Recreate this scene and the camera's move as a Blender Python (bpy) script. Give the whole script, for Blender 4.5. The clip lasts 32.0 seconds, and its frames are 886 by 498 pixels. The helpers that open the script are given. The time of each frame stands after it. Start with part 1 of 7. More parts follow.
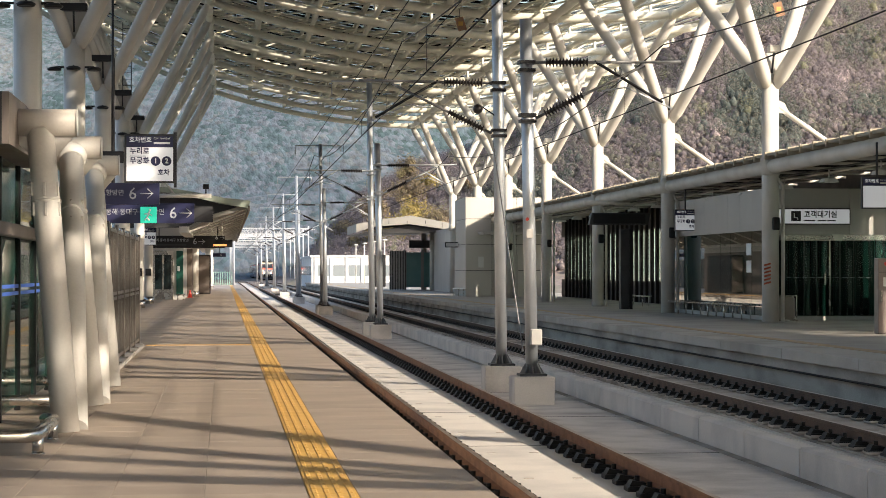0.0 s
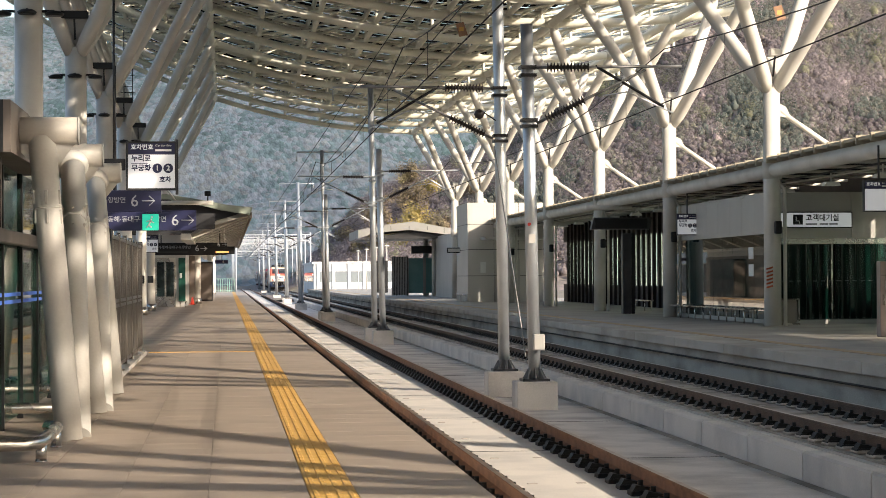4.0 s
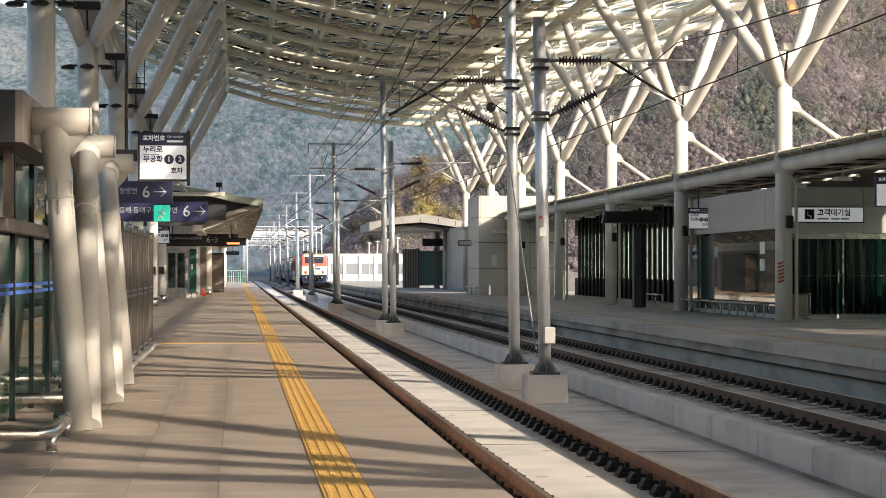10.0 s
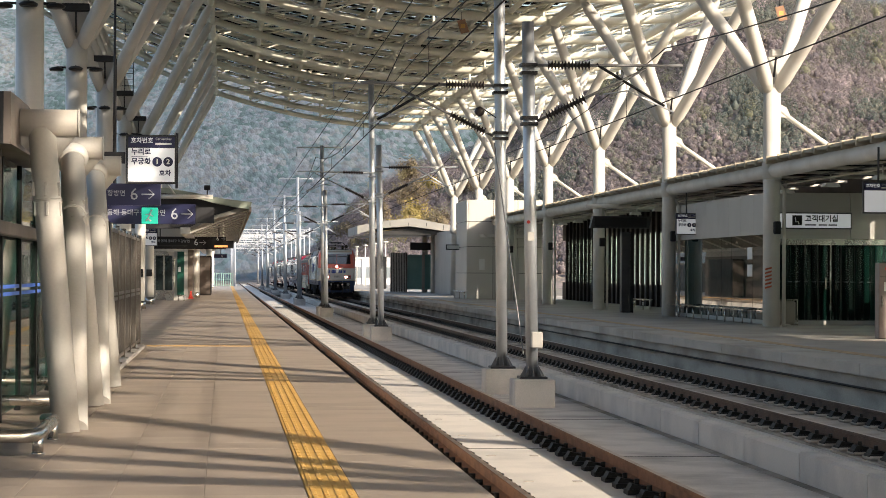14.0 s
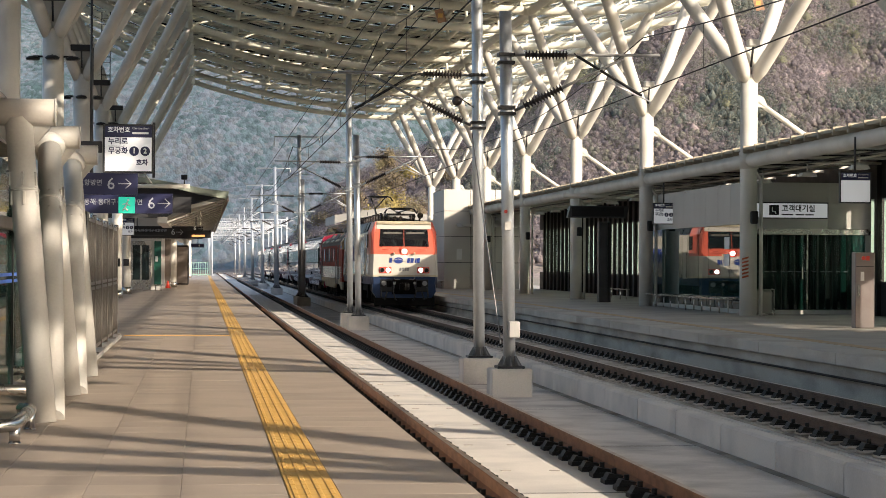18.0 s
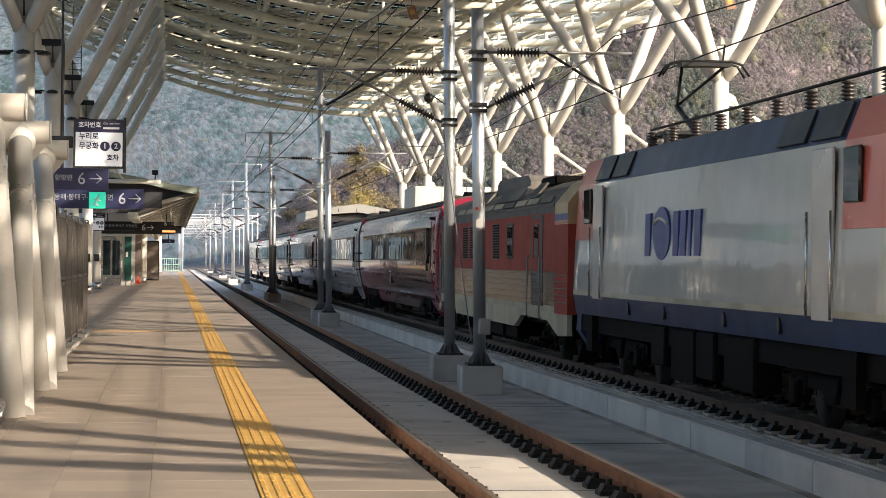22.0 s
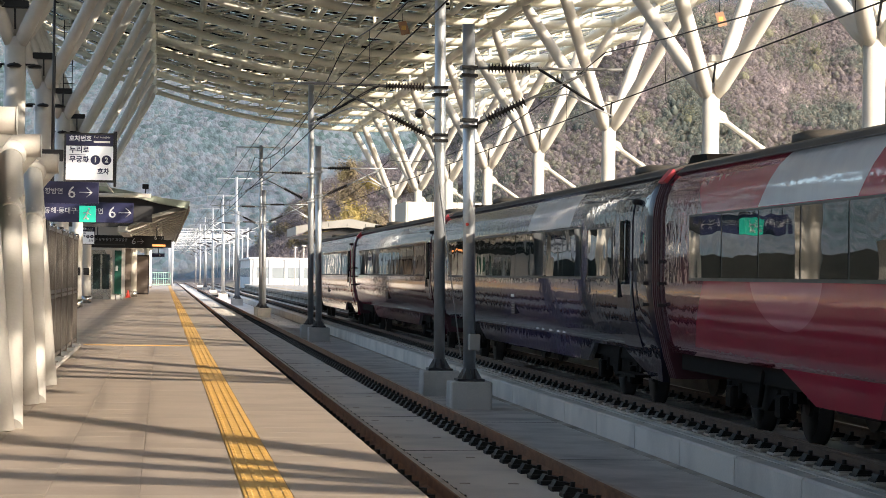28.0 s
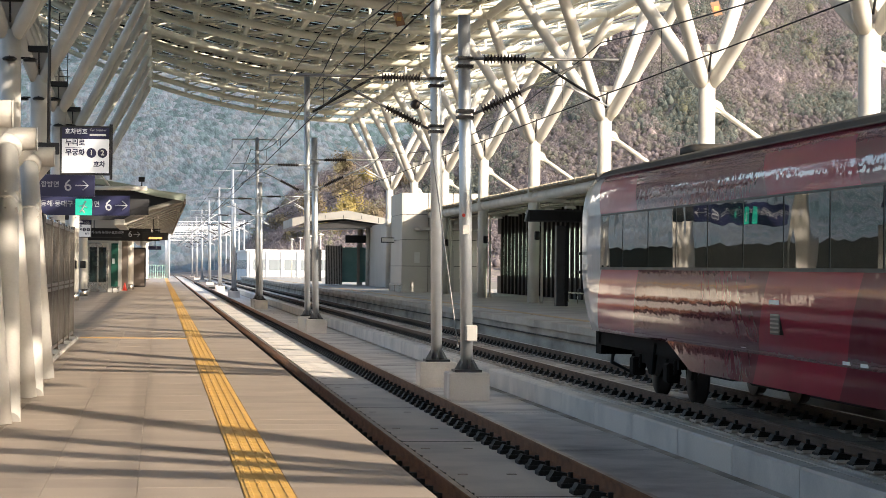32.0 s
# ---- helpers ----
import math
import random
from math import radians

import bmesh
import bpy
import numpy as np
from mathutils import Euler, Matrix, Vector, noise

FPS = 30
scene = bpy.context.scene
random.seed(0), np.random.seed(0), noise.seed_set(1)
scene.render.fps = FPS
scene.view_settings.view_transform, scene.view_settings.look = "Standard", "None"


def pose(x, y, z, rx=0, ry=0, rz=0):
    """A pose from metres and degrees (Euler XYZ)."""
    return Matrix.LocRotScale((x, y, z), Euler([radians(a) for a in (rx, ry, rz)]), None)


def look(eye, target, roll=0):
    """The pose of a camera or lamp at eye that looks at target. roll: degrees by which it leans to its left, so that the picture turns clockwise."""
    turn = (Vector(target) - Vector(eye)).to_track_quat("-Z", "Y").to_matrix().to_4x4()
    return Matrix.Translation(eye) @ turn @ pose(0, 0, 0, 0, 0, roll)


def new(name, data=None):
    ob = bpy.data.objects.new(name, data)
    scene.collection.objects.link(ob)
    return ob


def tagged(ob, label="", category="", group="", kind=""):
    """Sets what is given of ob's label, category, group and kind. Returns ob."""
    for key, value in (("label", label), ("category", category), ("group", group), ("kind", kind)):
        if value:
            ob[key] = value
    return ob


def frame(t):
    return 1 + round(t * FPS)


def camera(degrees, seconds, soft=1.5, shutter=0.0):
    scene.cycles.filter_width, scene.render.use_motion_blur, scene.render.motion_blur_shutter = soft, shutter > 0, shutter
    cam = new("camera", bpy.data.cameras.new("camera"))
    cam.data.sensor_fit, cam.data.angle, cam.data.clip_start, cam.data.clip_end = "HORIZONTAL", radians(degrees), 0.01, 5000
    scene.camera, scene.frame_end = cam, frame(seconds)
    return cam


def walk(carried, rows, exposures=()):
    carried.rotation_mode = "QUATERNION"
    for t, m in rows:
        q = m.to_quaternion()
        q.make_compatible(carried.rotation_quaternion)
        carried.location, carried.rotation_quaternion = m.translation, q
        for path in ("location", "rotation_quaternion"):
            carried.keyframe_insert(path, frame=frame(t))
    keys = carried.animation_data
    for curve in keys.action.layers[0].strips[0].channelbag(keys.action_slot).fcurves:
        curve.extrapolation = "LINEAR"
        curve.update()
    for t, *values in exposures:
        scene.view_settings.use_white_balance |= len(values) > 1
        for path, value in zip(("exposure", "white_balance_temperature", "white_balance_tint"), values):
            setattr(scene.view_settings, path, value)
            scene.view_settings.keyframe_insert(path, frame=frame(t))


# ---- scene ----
EYE = (0.0, 0.0, 1.38)
cam = camera(22.18, 32.0, soft=0.6)


def aim(yaw, pitch, roll):
    """A pose of the hand-held camera: degrees to the right of the track, up, and of lean."""
    a, b = radians(yaw), radians(pitch)
    ahead = Vector((math.sin(a) * math.cos(b), math.cos(a) * math.cos(b), math.sin(b)))
    return look(EYE, Vector(EYE) + ahead, roll)


walk(cam, [
    (0, aim(5.526, 0.570, -0.000)),
    (0.5, aim(5.457, 0.540, -0.091)),
    (1, aim(5.433, 0.549, -0.142)),
    (1.5, aim(5.425, 0.583, -0.236)),
    (2, aim(5.431, 0.707, -0.278)),
    (2.5, aim(5.457, 0.840, -0.311)),
    (3, aim(5.488, 0.896, -0.354)),
    (3.5, aim(5.496, 0.814, -0.341)),
    (5.5, aim(5.289, 0.574, -0.349)),
    (6, aim(5.265, 0.628, -0.433)),
    (6.5, aim(5.260, 0.668, -0.476)),
    (7, aim(5.240, 0.653, -0.520)),
    (7.5, aim(5.198, 0.636, -0.480)),
    (8, aim(5.198, 0.608, -0.393)),
    (8.5, aim(5.232, 0.592, -0.385)),
    (9, aim(5.269, 0.566, -0.370)),
    (9.5, aim(5.248, 0.543, -0.153)),
    (10, aim(5.193, 0.526, 0.010)),
    (10.5, aim(5.186, 0.525, 0.032)),
    (11, aim(5.252, 0.560, 0.106)),
    (11.5, aim(5.316, 0.626, 0.103)),
    (12, aim(5.327, 0.646, 0.100)),
    (12.5, aim(5.306, 0.626, 0.105)),
    (13, aim(5.364, 0.618, 0.162)),
    (13.5, aim(5.448, 0.644, 0.217)),
    (14, aim(5.500, 0.629, 0.314)),
    (14.5, aim(5.513, 0.577, 0.399)),
    (16.5, aim(5.772, 0.511, 0.502)),
    (17, aim(5.918, 0.449, 0.357)),
    (17.5, aim(6.014, 0.387, 0.261)),
    (18, aim(6.075, 0.368, 0.324)),
    (18.5, aim(6.177, 0.369, 0.413)),
    (19, aim(6.323, 0.325, 0.389)),
    (19.5, aim(6.440, 0.256, 0.336)),
    (20, aim(6.553, 0.188, 0.370)),
    (20.5, aim(6.645, 0.162, 0.424)),
    (21, aim(6.734, 0.179, 0.440)),
    (21.5, aim(6.801, 0.249, 0.589)),
    (22, aim(6.813, 0.296, 0.607)),
    (22.5, aim(6.803, 0.342, 0.645)),
    (23, aim(6.794, 0.407, 0.668)),
    (23.5, aim(6.770, 0.475, 0.633)),
    (24, aim(6.771, 0.576, 0.668)),
    (24.5, aim(6.835, 0.647, 0.653)),
    (25, aim(6.928, 0.673, 0.694)),
    (25.5, aim(6.995, 0.700, 0.797)),
    (27.5, aim(7.064, 0.647, 0.889)),
    (28, aim(7.057, 0.690, 0.881)),
    (28.5, aim(7.045, 0.792, 1.002)),
    (29, aim(7.047, 0.882, 1.088)),
    (29.5, aim(7.107, 0.882, 1.068)),
    (30, aim(7.201, 0.798, 0.983)),
    (30.5, aim(7.257, 0.669, 0.807)),
    (31, aim(7.258, 0.566, 0.658)),
    (31.5, aim(7.202, 0.502, 0.692)),
    (32, aim(7.146, 0.465, 0.568)),
], exposures=[(0, 1.02), (20, 1.02), (22, 1.12), (24, 1.35), (32, 1.3)])

# ---- light ----
SUN = Vector((1.0, -0.92, 0.552)).normalized()
world = bpy.data.worlds.new("world")
scene.world = world
world.use_nodes = True
nt = world.node_tree
sky = nt.nodes.new("ShaderNodeTexSky")
sky.sky_type, sky.sun_disc = "NISHITA", False
sky.sun_elevation = math.asin(SUN.z)
sky.sun_rotation = math.atan2(SUN.x, SUN.y)
sky.air_density, sky.dust_density, sky.ozone_density = 1.0, 2.6, 0.6
nt.nodes["Background"].inputs[1].default_value = 0.15
nt.links.new(sky.outputs[0], nt.nodes["Background"].inputs[0])
sun = new("sun", bpy.data.lights.new("sun", "SUN"))
sun.data.energy, sun.data.angle, sun.data.color = 4.1, radians(0.53), (1.0, 0.87, 0.72)
sun.matrix_world = look(SUN * 60, (0, 0, 0))


# ---- materials ----
def mat(name, col, rough=0.6, metal=0.0, var=0.15, scale=4.0, fine=60.0, bump=0.15, tint=None, amount=0.35, stretch=(1, 1, 1), coat=0.0):
    """A surface with coarse stains of a second colour, fine grain and relief."""
    m = bpy.data.materials.new(name)
    m.use_nodes = True
    n, l = m.node_tree.nodes, m.node_tree.links
    b = n["Principled BSDF"]
    tc, info = n.new("ShaderNodeTexCoord"), n.new("ShaderNodeObjectInfo")
    mp, off = n.new("ShaderNodeMapping"), n.new("ShaderNodeVectorMath")
    mp.inputs["Scale"].default_value = stretch
    off.operation = "MULTIPLY_ADD"
    sh = n.new("ShaderNodeCombineXYZ")
    for i in range(3):
        l.new(info.outputs["Random"], sh.inputs[i])
    off.inputs[1].default_value = (37.0, 23.0, 51.0)
    l.new(sh.outputs[0], off.inputs[0])
    l.new(tc.outputs["Object"], off.inputs[2])
    l.new(off.outputs[0], mp.inputs[0])
    a, f = n.new("ShaderNodeTexNoise"), n.new("ShaderNodeTexNoise")
    a.inputs["Scale"].default_value, a.inputs["Detail"].default_value = scale, 4
    f.inputs["Scale"].default_value, f.inputs["Detail"].default_value = fine, 3
    for t in (a, f):
        l.new(mp.outputs[0], t.inputs["Vector"])
    tint = tint or tuple(c * 0.6 for c in col)
    ramp = n.new("ShaderNodeValToRGB")
    ramp.color_ramp.elements[0].position, ramp.color_ramp.elements[1].position = 0.42, 0.72
    ramp.color_ramp.elements[1].color = (amount,) * 3 + (1,)
    ramp.color_ramp.elements[0].color = (0, 0, 0, 1)
    l.new(a.outputs[0], ramp.inputs[0])
    mix = n.new("ShaderNodeMix")
    mix.data_type = "RGBA"
    l.new(ramp.outputs[0], mix.inputs["Factor"])
    mix.inputs["A"].default_value, mix.inputs["B"].default_value = (*col, 1), (*tint, 1)
    hsv, mr = n.new("ShaderNodeHueSaturation"), n.new("ShaderNodeMapRange")
    mr.inputs[3].default_value, mr.inputs[4].default_value = 1 - var, 1 + var
    l.new(f.outputs[0], mr.inputs[0])
    l.new(mr.outputs[0], hsv.inputs["Value"])
    l.new(mix.outputs["Result"], hsv.inputs["Color"])
    l.new(hsv.outputs[0], b.inputs["Base Color"])
    rr = n.new("ShaderNodeMapRange")
    rr.inputs[3].default_value, rr.inputs[4].default_value = max(0.02, rough - 0.1), min(1, rough + 0.12)
    l.new(a.outputs[0], rr.inputs[0])
    l.new(rr.outputs[0], b.inputs["Roughness"])
    b.inputs["Metallic"].default_value = metal
    b.inputs["Coat Weight"].default_value = coat
    b.inputs["Coat Roughness"].default_value = 0.08
    if bump:
        bp = n.new("ShaderNodeBump")
        bp.inputs["Strength"].default_value, bp.inputs["Distance"].default_value = bump, 0.01
        l.new(f.outputs[0], bp.inputs["Height"])
        l.new(bp.outputs[0], b.inputs["Normal"])
    return m


def glass(name, col, rough=0.02, alpha=0.35):
    m = bpy.data.materials.new(name)
    m.use_nodes = True
    b = m.node_tree.nodes["Principled BSDF"]
    b.inputs["Base Color"].default_value = (*col, 1)
    b.inputs["Roughness"].default_value, b.inputs["IOR"].default_value = rough, 1.5
    b.inputs["Alpha"].default_value = alpha
    b.inputs["Specular IOR Level"].default_value = 0.9
    return m


def glow(name, col, power):
    m = bpy.data.materials.new(name)
    m.use_nodes = True
    b = m.node_tree.nodes["Principled BSDF"]
    b.inputs["Base Color"].default_value = (*col, 1)
    b.inputs["Emission Color"].default_value, b.inputs["Emission Strength"].default_value = (*col, 1), power
    return m


WHITE = mat("white painted steel", (0.59, 0.57, 0.525), 0.45, 0, 0.06, 0.8, 30, 0.05, (0.36, 0.33, 0.28), 0.5)
ROOFTUBE = mat("cream painted roof steel", (0.72, 0.7, 0.59), 0.5, 0, 0.06, 0.6, 20, 0.05, (0.4, 0.34, 0.26), 0.4)
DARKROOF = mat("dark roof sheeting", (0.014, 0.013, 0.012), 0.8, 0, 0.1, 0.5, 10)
TILE = mat("warm grey platform paving", (0.36, 0.295, 0.235), 0.5, 0, 0.16, 0.7, 90, 0.25, (0.22, 0.178, 0.142), 0.7)
TILE2 = mat("pale grey platform paving", (0.36, 0.335, 0.29), 0.6, 0, 0.12, 0.7, 90, 0.2, (0.2, 0.18, 0.16), 0.6)
YELLOW = mat("yellow tactile paving", (0.6, 0.35, 0.085), 0.5, 0, 0.1, 2.0, 60, 0.1, (0.42, 0.24, 0.06), 0.5)
CONCRETE = mat("pale cast concrete", (0.61, 0.565, 0.505), 0.8, 0, 0.12, 0.9, 40, 0.4, (0.37, 0.355, 0.335), 0.7)
CONCDARK = mat("weathered concrete", (0.59, 0.555, 0.51), 0.85, 0, 0.18, 0.9, 40, 0.4, (0.33, 0.31, 0.285), 1.0)
RUST = mat("rusty rail steel", (0.22, 0.1, 0.046), 0.75, 0.25, 0.3, 3, 80, 0.3, (0.07, 0.035, 0.022), 0.6)
RAILTOP = mat("worn rail head", (0.32, 0.24, 0.18), 0.35, 0.8, 0.15, 3, 80, 0.1, (0.2, 0.11, 0.06), 0.6)
FASTEN = mat("dark rail fastening", (0.016, 0.015, 0.014), 0.6, 0.3, 0.2, 8, 60, 0.2)
GALV = mat("galvanised steel", (0.46, 0.48, 0.5), 0.45, 0.75, 0.1, 2, 40, 0.05, (0.36, 0.38, 0.4), 0.6)
STAINLESS = mat("brushed stainless steel", (0.6, 0.57, 0.53), 0.25, 1.0, 0.05, 2, 60, 0.03, (0.45, 0.42, 0.38), 0.4)
FENCE = mat("grey-brown fence steel", (0.2, 0.175, 0.15), 0.35, 0.75, 0.1, 2, 60, 0.05)
BLACK = mat("black metal", (0.007, 0.007, 0.008), 0.45, 0.2, 0.1, 3, 50, 0.05)
WIRE = mat("blackened wire", (0.03, 0.03, 0.032), 0.6, 0.5, 0.1, 3, 50, 0)
NAVY = mat("navy sign face", (0.02, 0.022, 0.07), 0.4, 0, 0.05, 2, 40, 0)
SIGNGREY = mat("dark grey sign frame", (0.05, 0.05, 0.053), 0.45, 0.2, 0.05, 3, 40, 0.03)
LITWHITE = glow("lit white sign face", (0.68, 0.69, 0.71), 0.16)
SIGNWHITE = mat("white sign face", (0.72, 0.72, 0.7), 0.4, 0, 0.03, 2, 40, 0)
BROWNPANEL = mat("dark brown cladding", (0.022, 0.018, 0.016), 0.5, 0.1, 0.1, 1.5, 40, 0.05)
GREYPANEL = mat("pale grey metal cladding", (0.41, 0.395, 0.365), 0.4, 0.1, 0.05, 0.8, 40, 0.03, (0.38, 0.365, 0.34), 0.4)
PALEPANEL = mat("off-white metal cladding", (0.52, 0.5, 0.46), 0.45, 0.05, 0.05, 0.6, 30, 0.03, (0.5, 0.48, 0.45), 0.4)
GREENGLASS = glass("green-tinted glass", (0.015, 0.075, 0.055), 0.02, 0.72)
DARKGLASS = glass("dark glass", (0.01, 0.018, 0.018), 0.02, 0.92)
EXITGREEN = glow("green exit sign", (0.02, 0.42, 0.28), 0.5)
RED = mat("red plastic", (0.6, 0.05, 0.03), 0.4, 0, 0.05, 3, 30, 0)
INSUL = mat("dark brown insulator", (0.03, 0.022, 0.02), 0.3, 0, 0.05, 3, 30, 0)
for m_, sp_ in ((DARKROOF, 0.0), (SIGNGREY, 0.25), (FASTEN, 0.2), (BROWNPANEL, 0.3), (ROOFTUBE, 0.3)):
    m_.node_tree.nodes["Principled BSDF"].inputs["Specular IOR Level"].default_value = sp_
GROUNDM = mat("dry earth and gravel", (0.2, 0.175, 0.14), 0.95, 0, 0.25, 0.15, 6, 0.6, (0.12, 0.11, 0.07), 0.8)


# ---- building helpers ----
def part(name, bm, material, parent, label="", smooth=False):
    me = bpy.data.meshes.new(name)
    if smooth:
        for f in bm.faces:
            f.smooth = True
    bm.to_mesh(me)
    bm.free()
    me.materials.append(material)
    ob = new(name, me)
    ob.parent = parent
    if label:
        ob["label"] = label
    return ob


def thing(name, label, category, group="", kind="", m=None):
    ob = tagged(new(name), label, category, group, kind)
    if m is not None:
        ob.matrix_basis = m
    return ob


def box(bm, x0, x1, y0, y1, z0, z1, bev=0.0):
    vs = [bm.verts.new((x, y, z)) for x in (x0, x1) for y in (y0, y1) for z in (z0, z1)]
    fs = [bm.faces.new([vs[i] for i in q]) for q in ((0, 1, 3, 2), (4, 6, 7, 5), (0, 4, 5, 1), (2, 3, 7, 6), (0, 2, 6, 4), (1, 5, 7, 3))]
    if bev:
        bmesh.ops.bevel(bm, geom=list({e for f in fs for e in f.edges}), offset=bev, segments=1, affect="EDGES")
    return bm


def B(*a, **k):
    return box(bmesh.new(), *a, **k)


def tube(bm, pts, r, seg=8, caps=True):
    """A round tube along points, r one radius or one for each point."""
    pts = [Vector(p) for p in pts]
    rs = r if isinstance(r, (list, tuple)) else [r] * len(pts)
    rings, side = [], None
    for i, p in enumerate(pts):
        d = (pts[min(i + 1, len(pts) - 1)] - pts[max(i - 1, 0)]).normalized()
        if side is None:
            side = d.cross(Vector((0, 0, 1)) if abs(d.z) < 0.9 else Vector((1, 0, 0))).normalized()
        side = (side - d * side.dot(d)).normalized()
        up = d.cross(side)
        rings.append([bm.verts.new(p + (side * math.cos(a) + up * math.sin(a)) * rs[i]) for a in (2 * math.pi * k / seg for k in range(seg))])
    for a, b in zip(rings, rings[1:]):
        for k in range(seg):
            f = bm.faces.new((a[k], a[(k + 1) % seg], b[(k + 1) % seg], b[k]))
            f.smooth = True
    if caps:
        bm.faces.new(rings[0][::-1])
        bm.faces.new(rings[-1])
    return bm


def T(pts, r, seg=8, caps=True):
    return tube(bmesh.new(), pts, r, seg, caps)


def prism(bm, outline, axis, a, b):
    """A closed outline of 2D points drawn out along an axis from a to b."""
    def at(p, d):
        return {"x": (d, p[0], p[1]), "y": (p[0], d, p[1]), "z": (p[0], p[1], d)}[axis]
    lo = [bm.verts.new(at(p, a)) for p in outline]
    hi = [bm.verts.new(at(p, b)) for p in outline]
    n = len(outline)
    for i in range(n):
        bm.faces.new((lo[i], lo[(i + 1) % n], hi[(i + 1) % n], hi[i]))
    bm.faces.new(lo[::-1])
    bm.faces.new(hi)
    bmesh.ops.recalc_face_normals(bm, faces=bm.faces)
    return bm


def P(outline, axis, a, b):
    return prism(bmesh.new(), outline, axis, a, b)


def words(text, size, material, parent, m, name="lettering", align="LEFT", bold=0.0):
    """Writing as a thin mesh in the built-in font."""
    cu = bpy.data.curves.new(name, "FONT")
    cu.body, cu.size, cu.align_x, cu.align_y, cu.resolution_u, cu.extrude, cu.offset = text, size, align, "CENTER", 2, 0.001, bold
    tmp = new("tmp", cu)
    me = bpy.data.meshes.new_from_object(tmp.evaluated_get(bpy.context.evaluated_depsgraph_get()))
    bpy.data.objects.remove(tmp)
    bpy.data.curves.remove(cu)
    me.materials.clear()
    me.materials.append(material)
    ob = new(name, me)
    ob.parent = parent
    ob.matrix_basis = m
    return ob


FACE = pose(0, 0, 0, 90, 0, 0)  # writing that looks back towards -y


# ---- ground, tracks, platforms ----
RAIL, BED, SUNK = -0.5, -0.75, -1.12
TRACKS = (3.325, 8.32)
EDGE_L, EDGE_R = 1.67, 10.0
TREES = [60.4 + 14.3 * k for k in range(-5, 7)]


def ground():
    bm = bmesh.new()
    xs = [-1500, -400, -80, -9, -6, 4.4, 4.45, 7.25, 7.3, 24, 60, 120, 300, 700, 1500]
    ys = [-300, -60, 0, 60, 120, 240, 400, 700, 1200, 2200]
    grid = [[bm.verts.new((x, y, -1.42 if 4.42 < x < 7.28 else -0.8)) for y in ys] for x in xs]
    for i in range(len(xs) - 1):
        for j in range(len(ys) - 1):
            bm.faces.new((grid[i][j], grid[i + 1][j], grid[i + 1][j + 1], grid[i][j + 1]))
    tagged(part("ground", bm, GROUNDM, None), "bare brown earth and gravel round the station", "ground", kind="structure")
    tagged(part("track_bed", P([(1.6, -1.4), (10.1, -1.4), (10.1, BED), (7.2, BED), (7.2, SUNK), (4.55, SUNK), (4.55, BED), (1.6, BED)], "y", -40, 420), CONCDARK, None), "weathered concrete bed with a sunk floor between two tracks", "track bed", kind="structure")


ground()


def rail_outline(x):
    pts = ((-0.07, 0), (0.07, 0), (0.07, 0.012), (0.012, 0.035), (0.012, 0.115), (0.036, 0.125), (0.036, 0.15), (0.03, 0.158), (-0.03, 0.158), (-0.036, 0.15), (-0.036, 0.125), (-0.012, 0.115), (-0.012, 0.035), (-0.07, 0.012))
    return [(x + a, RAIL - 0.158 + b) for a, b in pts]


RUSTDARK = mat("dark grimy rail steel", (0.09, 0.05, 0.03), 0.75, 0.2, 0.25, 3, 80, 0.3, (0.035, 0.024, 0.018), 0.6)
SLABDARK = mat("darker blotched concrete", (0.4, 0.36, 0.31), 0.85, 0, 0.18, 0.9, 40, 0.4, (0.15, 0.125, 0.1), 0.9)


